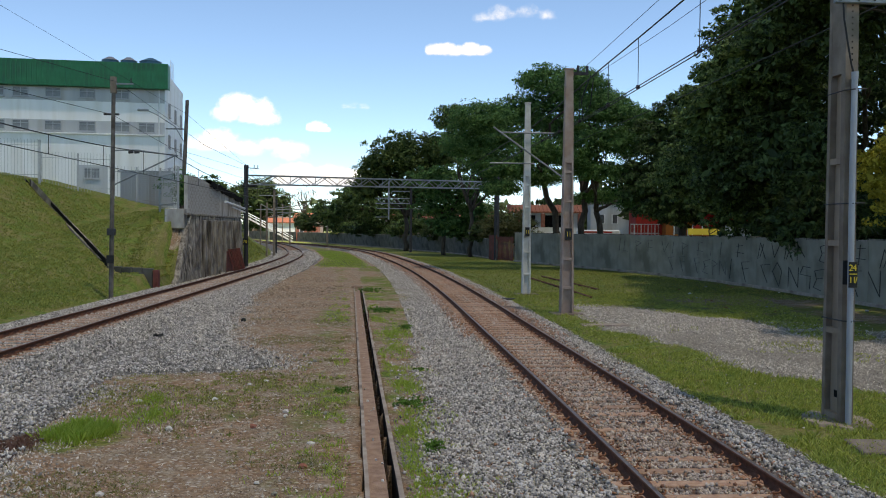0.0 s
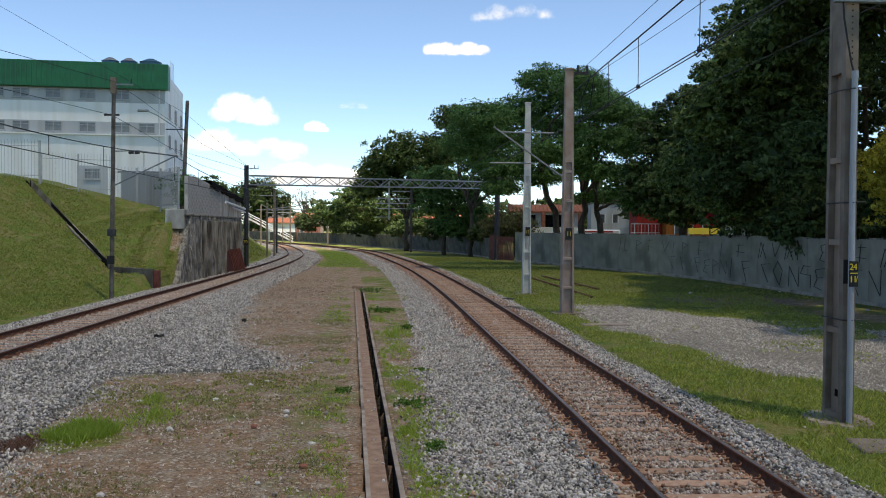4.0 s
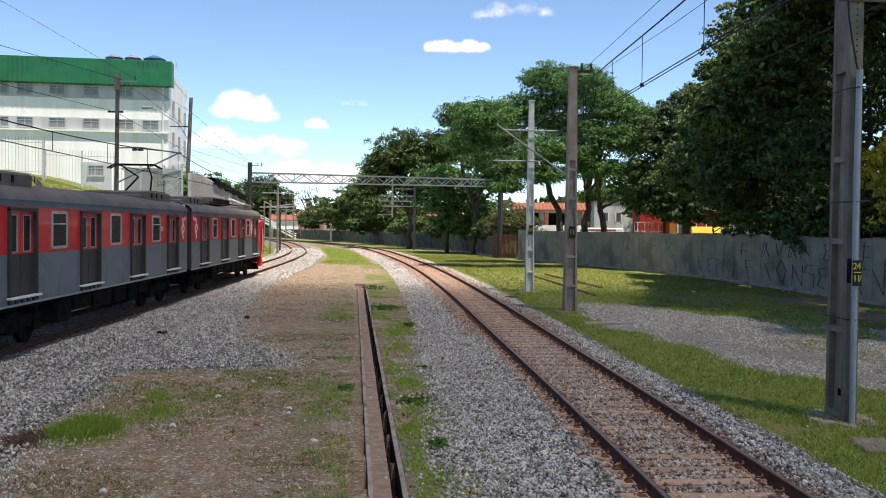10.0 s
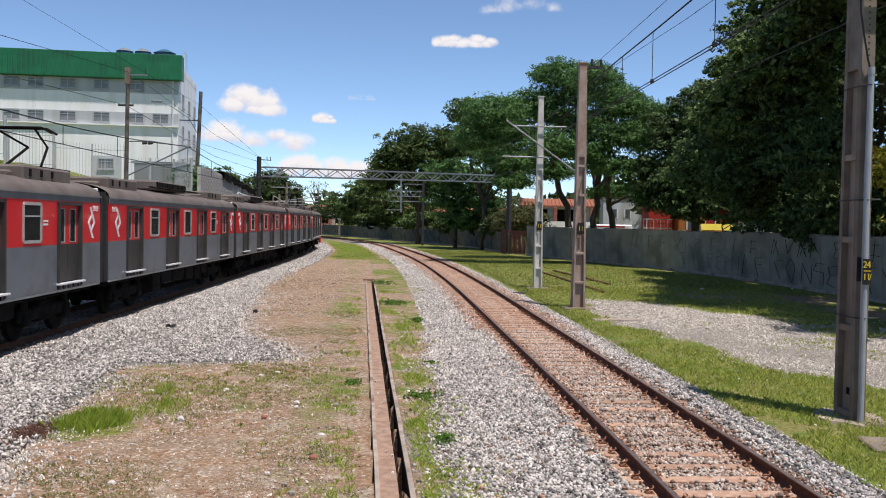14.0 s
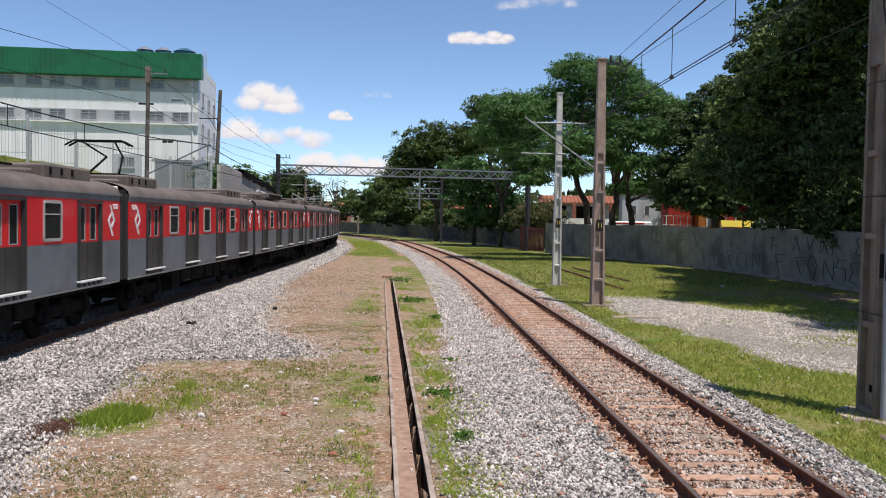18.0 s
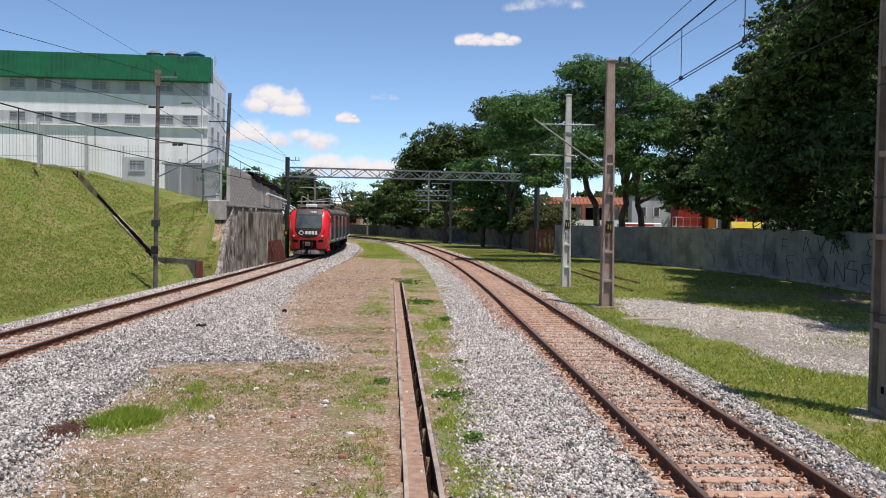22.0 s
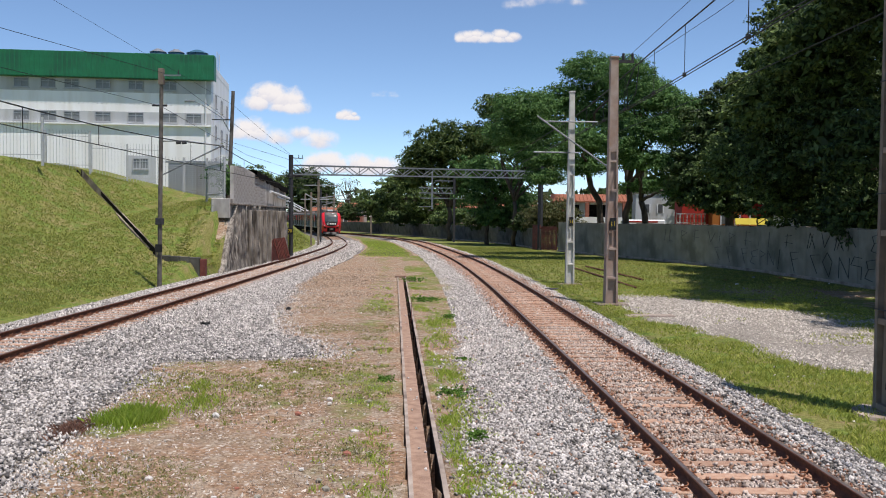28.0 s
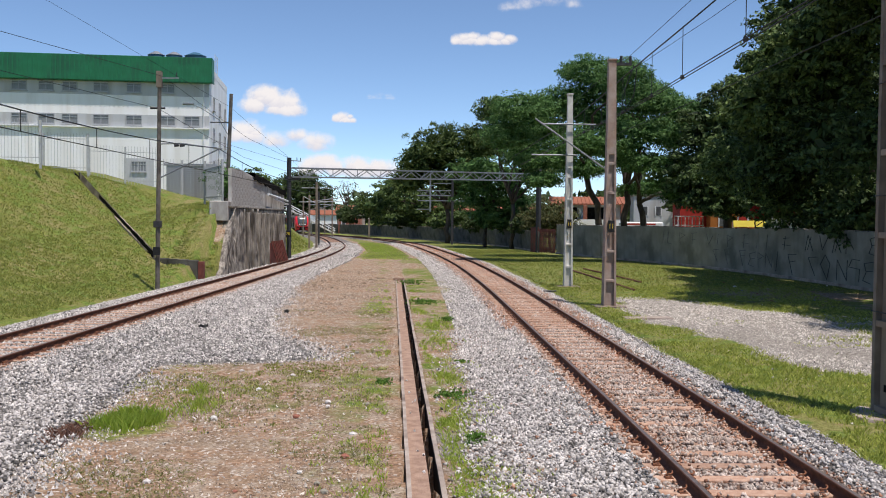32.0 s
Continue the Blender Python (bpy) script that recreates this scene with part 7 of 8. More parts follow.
# ---- small things on the ground ----
def small_things():
    rng = random.Random(21)
    s = thing("scrap_cloth", -6.9, 25.6, 0.06, 20, label="crumpled black scrap lying on the ballast", category="scrap")
    bm = bmesh.new()
    bmesh.ops.create_grid(bm, x_segments=8, y_segments=5, size=0.5)
    for v in bm.verts:
        v.co = Vector((v.co.x * 0.27, v.co.y * 0.16, 0.04 + 0.04 * math.sin(v.co.x * 9) * math.cos(v.co.y * 7) + rng.uniform(-0.015, 0.015)))
    r = bmesh.ops.extrude_face_region(bm, geom=list(bm.faces))
    for v in r["geom"]:
        if isinstance(v, bmesh.types.BMVert):
            v.co.z += 0.02
    part("cloth", bm, M_BLACK, s)
    s = thing("scrap_lump", -5.35, 30.4, 0.04, label="small black lump on the ballast", category="scrap")
    bm = bmesh.new()
    bmesh.ops.create_icosphere(bm, subdivisions=2, radius=0.09)
    for v in bm.verts:
        v.co *= rng.uniform(0.75, 1.2)
    part("lump", bm, M_BLACK, s)
    s = thing("marker_stake", -1.05, 28.2, 0, label="thin rusty stake stuck in the strip", category="stake")
    part("rod", tubed([(0, 0, -0.1), (0.02, 0, 0.62)], 0.010, 6), M_GATE, s)
    s = thing("concrete_slab", 7.15, 12.75, 0, -8, label="broken concrete slab sunk in the grass", category="slab")
    part("slab", boxed(-0.45, 0.8, -0.42, 0.42, -0.1, 0.06, 0.02), M_CONC, s)
    s = thing("concrete_slab", 6.85, 29.6, 0, 4, label="flat concrete cover beside the track", category="slab")
    part("slab", boxed(-0.8, 0.8, -0.35, 0.35, -0.1, 0.04, 0.02), M_TROUGH, s)
    s = thing("concrete_slab", 4.9, 40.5, 0.02, 0, label="thin grey cover plate at the ballast edge", category="slab")
    part("slab", boxed(-0.3, 0.3, -0.2, 0.2, -0.05, 0.04, 0.01), M_STEEL_D, s)
    for (x0, y0, x1, y1) in ((8.4, 58, 8.95, 41.5), (9.5, 60, 10.5, 47)):
        s = thing("old_rail", x0, y0, 0, label="rusty disused rail half sunk in grass", category="rail", group="old rails")
        part("rail", tubed([(0, 0, 0.05), ((x1 - x0) / 2, (y1 - y0) / 2, 0.06), (x1 - x0, y1 - y0, 0.04)], 0.06, 6), M_RUST, s)
    # litter by the wall
    for k in range(14):
        y = rng.uniform(32, 52)
        x = np.interp(y, WALL.p[:, 1], WALL.p[:, 0]) - rng.uniform(0.6, 7)
        s = thing("litter", x, y, 0.02, rng.uniform(0, 180), label="small scrap of pale litter on the grass", category="litter", group="litter")
        bm = bmesh.new()
        bmesh.ops.create_icosphere(bm, subdivisions=1, radius=rng.uniform(0.05, 0.11))
        for v in bm.verts:
            v.co = Vector((v.co.x * rng.uniform(0.7, 1.4), v.co.y * rng.uniform(0.6, 1.2), v.co.z * 0.5 + 0.03))
        part("scrap", bm, rng.choice([M_WHITE, M_WHITE, M_PVC, M_BRICK]), s)
    # larger loose stones on the dirt
    for k in range(34):
        y = 9.6 + 14 * rng.random() ** 1.5
        x = rng.uniform(-5.0, -1.0) - (y - 10) * 0.05
        s = thing("stone", x, y, 0.015, label="pale loose stone on the trodden dirt", category="stone", group="loose stones")
        bm = bmesh.new()
        bmesh.ops.create_icosphere(bm, subdivisions=1, radius=rng.uniform(0.035, 0.075))
        for v in bm.verts:
            v.co = Vector((v.co.x * rng.uniform(0.8, 1.3), v.co.y * rng.uniform(0.7, 1.1), v.co.z * rng.uniform(0.5, 0.8)))
        part("stone_body", bm, rng.choice([M_STONES, M_WALL, M_CONC_WHITE, M_BRICK]), s)


small_things()


# ---- more line equipment in the distance ----
def far_pole(x, y, h, r, label, arms, material=M_CONC, z=0):
    p = thing("catenary_pole", x, y, z, label=label, category="pole", group="line poles")
    part("shaft", boxed(-r, r, -r, r, -0.2, h, 0.02), material, p)
    for a0, a1, zz, zz2 in arms:
        part("arm", tubed([(a0, 0, zz), (a1, 0, zz2)], 0.05, 5), M_STEEL_G, p)
    return p


far_pole(-13.6, 95.5, 7.2, 0.11, "slender concrete line pole at the curve", [(-1.6, 2.2, 6.6, 6.6), (-0.2, 3.4, 5.2, 5.7), (-1.4, 0, 5.7, 4.9)], M_CONC)
far_pole(-15.2, 101, 6.0, 0.10, "line pole on the far bank", [(-1.2, 2.0, 5.2, 5.2)], M_CONC)
far_pole(-15.1, 108, 6.6, 0.10, "dark line pole past the curve", [(-1.5, 3.5, 5.4, 5.4)], M_STEEL_D)
far_pole(-20.6, 165, 7.6, 0.12, "line pole at the far curve", [(-4.5, 0.3, 6.0, 6.0), (-4.2, 0.3, 5.0, 6.0)], M_CONC)
far_pole(-23.6, 150, 7.0, 0.11, "line pole far along the bank", [(-0.5, 4.0, 6.2, 6.2)], M_CONC)
far_pole(-25.3, 190, 8.2, 0.11, "far line pole by the houses", [(-2.5, 2.5, 6.4, 6.4)], M_CONC)
far_pole(-14.0, 168, 7.0, 0.16, "slender line pole by the far wall", [], M_CONC)


def second_gantry():
    g = thing("signal_gantry", 1.2, 120.6, 0, label="dark lattice bracket with side arms over the near line", category="gantry")
    part("post", boxed(-0.16, 0.16, -0.16, 0.16, -0.2, 10.0, 0.02), M_STEEL_D, g)
    for z in (6.6, 7.3):
        part("chord", boxed(-4.8, 0, -0.06, 0.06, z - 0.06, z + 0.06), M_STEEL_G, g)
    for k in range(7):
        a = -4.6 + k * 0.65
        part("lattice_bar", tubed([(a, 0, 6.6 if k % 2 else 7.3), (a + 0.65, 0, 7.3 if k % 2 else 6.6)], 0.045, 4), M_STEEL_G, g)
    part("hanger", boxed(-3.1, -2.9, -0.08, 0.08, 4.4, 9.6), M_STEEL_G, g)
    part("side_arm", boxed(-4.6, 2.2, -0.05, 0.05, 5.85, 5.97), M_STEEL_G, g, "pale side arm")
    part("side_arm", boxed(-4.8, -2.9, -0.05, 0.05, 4.7, 4.8), M_STEEL_G, g, "pale side arm")
    part("side_arm", boxed(-2.6, 0.0, -0.05, 0.05, 8.2, 8.3), M_STEEL_G, g)


second_gantry()


# ---- houses beyond the wall ----
def house(name, x, y, rz, w, d, h, wall_m, roof_m, label, pitch=0.35, over=0.5, openings=(), flat=False):
    b = thing(name, x, y, 0, rz, label=label, category="house", group="houses beyond the wall")
    part("wall", boxed(0, w, 0, 0.25, 0, h), wall_m, b)
    part("wall", boxed(0, 0.25, 0.25, d, 0, h), wall_m, b)
    part("wall", boxed(w - 0.25, w, 0.25, d, 0, h), wall_m, b)
    part("wall", boxed(0.25, w - 0.25, d - 0.25, d, 0, h), wall_m, b)
    if flat:
        part("roof", boxed(-0.1, w + 0.1, -0.1, d + 0.1, h, h + 0.25, 0.02), roof_m, b)
    else:
        bm = bmesh.new()
        e = over
        top = h + (d / 2 + e) * pitch
        q = [(-e, -e, h - 0.05), (w + e, -e, h - 0.05), (w + e, d / 2, top), (-e, d / 2, top), (-e, d + e, h - 0.05), (w + e, d + e, h - 0.05)]
        lo = [bm.verts.new(v) for v in q]
        hi = [bm.verts.new((v[0], v[1], v[2] + 0.15)) for v in q]
        for k in ((0, 1, 2, 3), (3, 2, 5, 4)):
            bm.faces.new([hi[i] for i in k])
            bm.faces.new([lo[i] for i in reversed(k)])
        for i, j in ((0, 1), (1, 2), (2, 5), (5, 4), (4, 3), (3, 0)):
            bm.faces.new((lo[i], lo[j], hi[j], hi[i]))
        roof = part("roof", bm, roof_m, b)
        n = int((w + 2 * e) / 0.45)
        rid = part("tile_row", tubed([(0, -e, h + 0.12), (0, d / 2, top + 0.17)], 0.07, 5), roof_m, roof)
        rid.matrix_basis = pose(-e + 0.2, 0, 0)
        for k in range(1, n):
            again(rid, -e + 0.2 + k * 0.45, 0, 0, parent=roof)
    for ox, oz, ow, oh, m in openings:
        o = part("window", boxed(ox - ow / 2, ox + ow / 2, -0.03, 0.0, oz, oz + oh), m, b)
        fr = bmesh.new()
        for q in (-1, 1):
            box(fr, ox + q * ow / 2 - 0.05, ox + q * ow / 2 + 0.05, -0.07, -0.03, oz - 0.05, oz + oh + 0.05)
        part("window_frame", fr, M_STEEL_P, o)
    return b


house("tiled_house", 13.0, 103, -6, 7.5, 6, 5.2, M_PAINT_W, M_ROOFTILE, "veranda house with an orange clay-tile roof", 0.22, 0.8, [(1.6, 2.9, 1.8, 2.0, T_UNDER), (4.4, 2.9, 2.2, 2.0, T_UNDER)])
v = thing("veranda_posts", 13.0, 102.2, 0, -6, label="brick-red veranda pillars under the tiled roof", category="pillars")
for dx in (0.3, 3.0, 5.6, 7.2):
    part("pillar", boxed(dx, dx + 0.45, -0.2, 0.2, 0, 5.1, 0.02), M_BRICK, v)
part("parapet", boxed(0, 7.5, -0.25, -0.05, 0, 3.5), M_PAINT_W, v, "white parapet")
# white walls take the grey band paint, dimmed as under trees
house("white_house", 20.5, 96, -8, 7.0, 6, 6.0, M_PAINT_L, M_WALL, "pale two-storey house with small windows", openings=[(1.2, 4.0, 0.6, 0.9, M_GLASSD), (2.6, 4.0, 0.6, 0.9, M_GLASSD), (5.0, 3.6, 0.8, 1.2, M_GLASSD)], flat=True)
house("red_house", 22.3, 84, -5, 2.5, 4, 5.2, M_HOUSE_R, M_HOUSE_O, "small bright red house front", openings=[], flat=True)
house("orange_house", 24.6, 82, -5, 4.0, 4, 4.6, M_HOUSE_O, M_WALL, "orange painted house half hidden by trees", openings=[(1.2, 2.9, 0.9, 1.0, M_GLASSD), (2.9, 2.9, 0.9, 1.0, M_HOUSE_R)], flat=True)
house("long_shed", 28, 70, 0, 14, 6, 4.0, M_PAINT_W, M_ROOFTILE, "long pale shed with clay-tile roof", 0.3, 0.5)
house("far_house", -3, 160, 5, 9, 7, 5.0, M_HOUSE_P, M_ROOFTILE, "pink house with tiled roof behind trees", 0.3, 0.5, [(2, 2.5, 1.0, 1.2, M_GLASSD), (6, 2.5, 1.0, 1.2, M_GLASSD)])
house("far_house", 8, 150, 5, 9, 7, 4.4, M_BRICK, M_ROOFTILE, "brick house with tiled roof behind trees", 0.3, 0.5, [(2, 2.2, 1.0, 1.2, M_GLASSD)])
house("far_house", -27.0, 226, 0, 6.5, 7, 5.6, M_HOUSE_P, M_ROOFTILE, "pinkish house seen past the curve", 0.3, 0.4, [(2, 3.5, 1.0, 1.2, M_GLASSD), (5.5, 3.5, 1.0, 1.2, M_GLASSD)])
house("far_house", -24.5, 208, 0, 5.0, 5, 4.2, M_BRICK, M_WALL, "low brick-red building by the curve", openings=[(1.2, 2, 0.9, 1.1, M_GLASSD)], flat=True)
house("far_house", -36, 240, 0, 7, 7, 4.5, M_PAINT_W, M_ROOFTILE, "pale far house above the line", 0.3, 0.4, [(2, 2.5, 1.0, 1.2, M_GLASSD)])
house("far_house", -50, 300, 0, 12, 7, 9.0, M_HOUSE_P, M_ROOFTILE, "far house past the line's end", 0.3, 0.4)


def footbridge_stair():
    """Pale stair with railings coming down beside the far line."""
    st = thing("footbridge_stair", -35.5, 205, 0, 4, label="pale concrete footbridge stair with railings beyond the curve", category="stair")
    L, H = 10.5, 5.6
    bm = bmesh.new()
    vs = [bm.verts.new((x, y, z)) for y in (0, 1.8) for x, z in ((0, H), (L, 0.1), (L, -0.2), (0, H - 0.35))]
    for q in ((0, 1, 2, 3), (7, 6, 5, 4), (0, 4, 5, 1), (1, 5, 6, 2), (2, 6, 7, 3), (3, 7, 4, 0)):
        bm.faces.new([vs[k] for k in q])
    bmesh.ops.recalc_face_normals(bm, faces=bm.faces)
    part("flight", bm, M_CONC_WHITE, st)
    part("landing", boxed(-5.0, 0.02, 0, 1.8, H - 0.35, H, 0.02), M_CONC_WHITE, st)
    for y in (0.05, 1.75):
        for up in (0.55, 1.05):
            part("handrail", tubed([(-5.0, y, H + up), (0, y, H + up), (L, y, 0.1 + up)], 0.05, 5), M_STEEL_P, st)
        for k in range(12):
            x = -4.6 + k * 1.35
            z = H if x < 0 else H - (H - 0.1) * x / L
            part("baluster", tubed([(x, y, z - 0.05), (x, y, z + 1.05)], 0.035, 4), M_STEEL_P, st)
    for x in (-4.2, 0.3, 5.0):
        z = (H if x < 0 else H - (H - 0.1) * x / L) - 0.3
        part("column", boxed(x - 0.18, x + 0.18, 0.7, 1.1, -0.3, z, 0.02), M_CONC_WHITE, st)


footbridge_stair()


def wall_tops():
    t = thing("yellow_canopy", 20.9, 63.5, 0, 8, label="bright yellow canopy edge above the wall", category="canopy")
    bm = bmesh.new()
    q = [(-0.2, 0, 2.95), (2.5, 0, 2.95), (2.35, 0.5, 3.4), (0.0, 0.5, 3.4)]
    vs = [bm.verts.new(v) for v in q] + [bm.verts.new((v[0], v[1] + 0.08, v[2])) for v in q]
    for k in ((0, 1, 2, 3), (7, 6, 5, 4), (0, 4, 5, 1), (1, 5, 6, 2), (2, 6, 7, 3), (3, 7, 4, 0)):
        bm.faces.new([vs[i] for i in k])
    part("sheet", bm, M_HOUSE_Y, t)
    for dx in (0.0, 2.3):
        part("post", boxed(dx, dx + 0.1, 0.5, 0.6, 0, 3.4), M_STEEL_P, t)
    r = thing("pink_railing", 20.6, 79.5, 0, -5, label="pink and white railing before the red house", category="railing")
    part("rail", boxed(0, 2.6, -0.03, 0.03, 3.75, 3.82), M_STEEL_P, r)
    part("rail", boxed(0, 2.6, -0.03, 0.03, 3.35, 3.42), M_HOUSE_R, r)
    part("rail", boxed(0, 2.6, -0.03, 0.03, 2.95, 3.02), M_STEEL_P, r)
    for k in range(9):
        part("bar", boxed(k * 0.31, k * 0.31 + 0.07, -0.03, 0.03, 0, 3.8), M_STEEL_P if k % 2 else M_HOUSE_P, r)
    s = thing("parked_van", 18.2, 90.5, 0, 0, label="white van roof with red bars beyond the wall", category="van")
    part("body", boxed(0, 4.2, 0, 1.9, 0.4, 3.25, 0.12), M_STEEL_P, s)
    part("stripe", boxed(0.5, 3.4, -0.012, 0.0, 2.95, 3.1), M_HOUSE_R, s)
    for wx in (0.8, 3.3):
        bm = bmesh.new()
        bmesh.ops.create_cone(bm, cap_ends=True, segments=16, radius1=0.36, radius2=0.36, depth=0.2, matrix=Matrix.Translation((wx, 0.05, 0.36)) @ Matrix.Rotation(math.pi / 2, 4, "X"))
        part("wheel", bm, T_RUBBER, s)


wall_tops()


# ---- far woods closing the view ----
def far_woods():
    rng = np.random.RandomState(9)
    n = 1500
    a = rng.uniform(-0.9, 0.9, n)
    r = rng.uniform(260, 420, n)
    x, y = np.sin(a) * r, np.cos(a) * r
    z = rng.rand(n) ** 0.7 * np.where(np.abs(x + 55) < 14, 4.0, 10.0) + 0.5
    v, f = leaves(np.column_stack([x, y, z]), 26, 2.0, 2.2, rng)
    tagged(pieces("far_woods", v, f, L_FAR), "hazy far treetops closing the horizon", "woods", kind="stuff")
    n = 500
    x, y = rng.uniform(22, 70, n), rng.uniform(90, 150, n)
    z = rng.rand(n) * 7 + 1
    v, f = leaves(np.column_stack([x, y, z]), 26, 1.2, 1.2, rng)
    tagged(pieces("far_woods", v, f, L_FAR), "garden greenery beyond the houses", "woods", kind="stuff")


far_woods()

# ---- the train ----
CAR, BODY = 17.8, 17.05
HALF = BODY / 2
DOORS = (-6.345, -2.115, 2.115, 6.345)
WINS = (-4.23, 0.0, 4.23)
SIDE = 1.48


def side_panel(bm, x0, x1, z0, z1, y, mi=0):
    """A flat panel 5 cm thick on the side at y."""
    s = 1 if y > 0 else -1
    return box(bm, x0, x1, min(y, y - s * 0.05), max(y, y - s * 0.05), z0, z1, mi=mi)


def holed(x0, x1, z0, z1, a0, a1, b0, b1, y):
    """A side panel with a window opening cut through it."""
    bm = bmesh.new()
    s = 1 if y > 0 else -1
    rings = []
    for yy in (y, y - s * 0.05):
        o = [bm.verts.new((px, yy, pz)) for px, pz in ((x0, z0), (x1, z0), (x1, z1), (x0, z1))]
        i = [bm.verts.new((px, yy, pz)) for px, pz in ((a0, b0), (a1, b0), (a1, b1), (a0, b1))]
        for k in range(4):
            bm.faces.new((o[k], o[(k + 1) % 4], i[(k + 1) % 4], i[k]))
        rings.append((o, i))
    for r0, r1 in zip(rings[0], rings[1]):
        for k in range(4):
            bm.faces.new((r0[k], r0[(k + 1) % 4], r1[(k + 1) % 4], r1[k]))
    bmesh.ops.recalc_face_normals(bm, faces=bm.faces)
    return bm


def build_body(car):
    for s in (-1, 1):
        y = SIDE * s
        xs = [-HALF] + [q for d in DOORS for q in (d - 0.72, d + 0.72)] + [HALF]
        for k in range(0, len(xs), 2):
            a, b = xs[k], xs[k + 1]
            part("lower_panel", side_panel(bmesh.new(), a, b, 1.08, 2.16, y), T_GREY, car, "blue-grey lower side panel")
            w = [q for q in WINS if a < q < b]
            if w:
                part("upper_panel", holed(a, b, 2.16, 3.20, w[0] - 0.47, w[0] + 0.47, 2.26, 3.10, y), T_RED, car, "red upper side panel")
            else:
                part("upper_panel", side_panel(bmesh.new(), a, b, 2.16, 3.20, y), T_RED, car, "red upper side panel")
        for d in DOORS:
            part("door_sill", side_panel(bmesh.new(), d - 0.72, d + 0.72, 1.08, 1.24, y), T_GREY, car)
            part("door_header", side_panel(bmesh.new(), d - 0.72, d + 0.72, 3.12, 3.20, y), T_RED, car)
        part("cornice", boxed(-HALF, HALF, min(y, y * 0.985), max(y, y * 0.985) + 0.0, 3.20, 3.34), T_ROOFLINE, car, "dark grey cornice")
        part("gutter", boxed(-HALF, HALF, y + 0.02 * s - 0.02, y + 0.02 * s + 0.02, 3.335, 3.375), T_ROOFLINE, car)
        part("sole_bar", boxed(-HALF, HALF, y - 0.03 * s - 0.02, y - 0.03 * s + 0.02, 1.03, 1.085), T_ALU, car, "dusty sole bar")
    # roof: curved sheet
    bm = bmesh.new()
    prof = [(SIDE * math.cos(a), 3.34 + 0.46 * math.sin(a) ** 0.8 if math.sin(a) > 0 else 3.34) for a in np.linspace(0, math.pi, 15)]
    rings = [[bm.verts.new((x, y, z)) for y, z in prof] for x in (-HALF, HALF)]
    for k in range(len(prof) - 1):
        bm.faces.new((rings[0][k], rings[0][k + 1], rings[1][k + 1], rings[1][k]))
    part("roof", bm, T_ROOF, car, "sooty dark grey roof", smooth=True)
    part("floor", boxed(-HALF, HALF, -1.42, 1.42, 1.0, 1.1), T_UNDER, car)
    for s in (-1, 1):
        part("end_wall", boxed(s * HALF - 0.03, s * HALF + 0.03, -1.44, 1.44, 1.05, 3.42), T_DARK, car, "dark end wall")
    part("inner_wall", boxed(-HALF + 0.1, HALF - 0.1, -0.04, 0.04, 1.1, 3.3), T_DARK, car)


def build_doors(car):
    leaf = bracket = None
    for s in (-1, 1):
        y = (SIDE - 0.06) * s
        for d in DOORS:
            for k in (-1, 1):
                if leaf is None:
                    leaf = part("door", boxed(-0.335, 0.335, -0.02, 0.02, 1.26, 2.16), T_DARK, car, "sliding door leaf, red above grey")
                    up = bmesh.new()
                    box(up, -0.335, -0.19, -0.02, 0.02, 2.16, 3.1)
                    box(up, 0.19, 0.335, -0.02, 0.02, 2.16, 3.1)
                    box(up, -0.19, 0.19, -0.02, 0.02, 2.16, 2.22)
                    box(up, -0.19, 0.19, -0.02, 0.02, 3.0, 3.1)
                    kids = [part("upper_leaf", up, T_RED, leaf, "red upper leaf")]
                    kids.append(part("pane", boxed(-0.185, 0.185, -0.008, 0.008, 2.22, 3.0), T_GLASS, leaf, "dark glass"))
                    fr = bmesh.new()
                    for q in (-1, 1):
                        box(fr, q * 0.185 - 0.011, q * 0.185 + 0.011, -0.024, 0.024, 2.2, 3.02)
                        box(fr, -0.185, 0.185, -0.026, 0.026, 2.61 + q * 0.40 - 0.011, 2.61 + q * 0.40 + 0.011)
                    kids.append(part("pane_frame", fr, T_ALU, leaf, "light pane frame"))
                    leaf.matrix_basis = pose(d + k * 0.345, y, 0)
                else:
                    o = again(leaf, d + k * 0.345, y, 0, parent=car)
                    for c in kids:
                        cc = c.copy()
                        scene.collection.objects.link(cc)
                        cc.parent = o
            jb = bmesh.new()
            for q in (-1, 1):
                box(jb, d + q * 0.70 - 0.035, d + q * 0.70 + 0.035, (SIDE + 0.012) * s - 0.05, (SIDE + 0.012) * s + 0.05, 1.12, 3.14)
            box(jb, d - 0.735, d + 0.735, (SIDE + 0.012) * s - 0.05, (SIDE + 0.012) * s + 0.05, 3.1, 3.17)
            part("door_frame", jb, T_DARK, car, "dark door frame")
            st = boxed(d - 0.78, d + 0.78, min(SIDE * s, SIDE * s + 0.13 * s), max(SIDE * s, SIDE * s + 0.13 * s), 1.20, 1.245, 0.008)
            part("door_step", st, T_STEP, car, "bright steel door step")
            for q in range(5):
                if bracket is None:
                    bracket = part("step_bracket", boxed(-0.06, 0.06, -0.03, 0.03, 1.1, 1.2), T_DARK, car)
                    bracket.matrix_basis = pose(d - 0.66 + q * 0.31, SIDE * s + 0.02 * s, 0)
                else:
                    again(bracket, d - 0.66 + q * 0.31, SIDE * s + 0.02 * s, 0, parent=car)


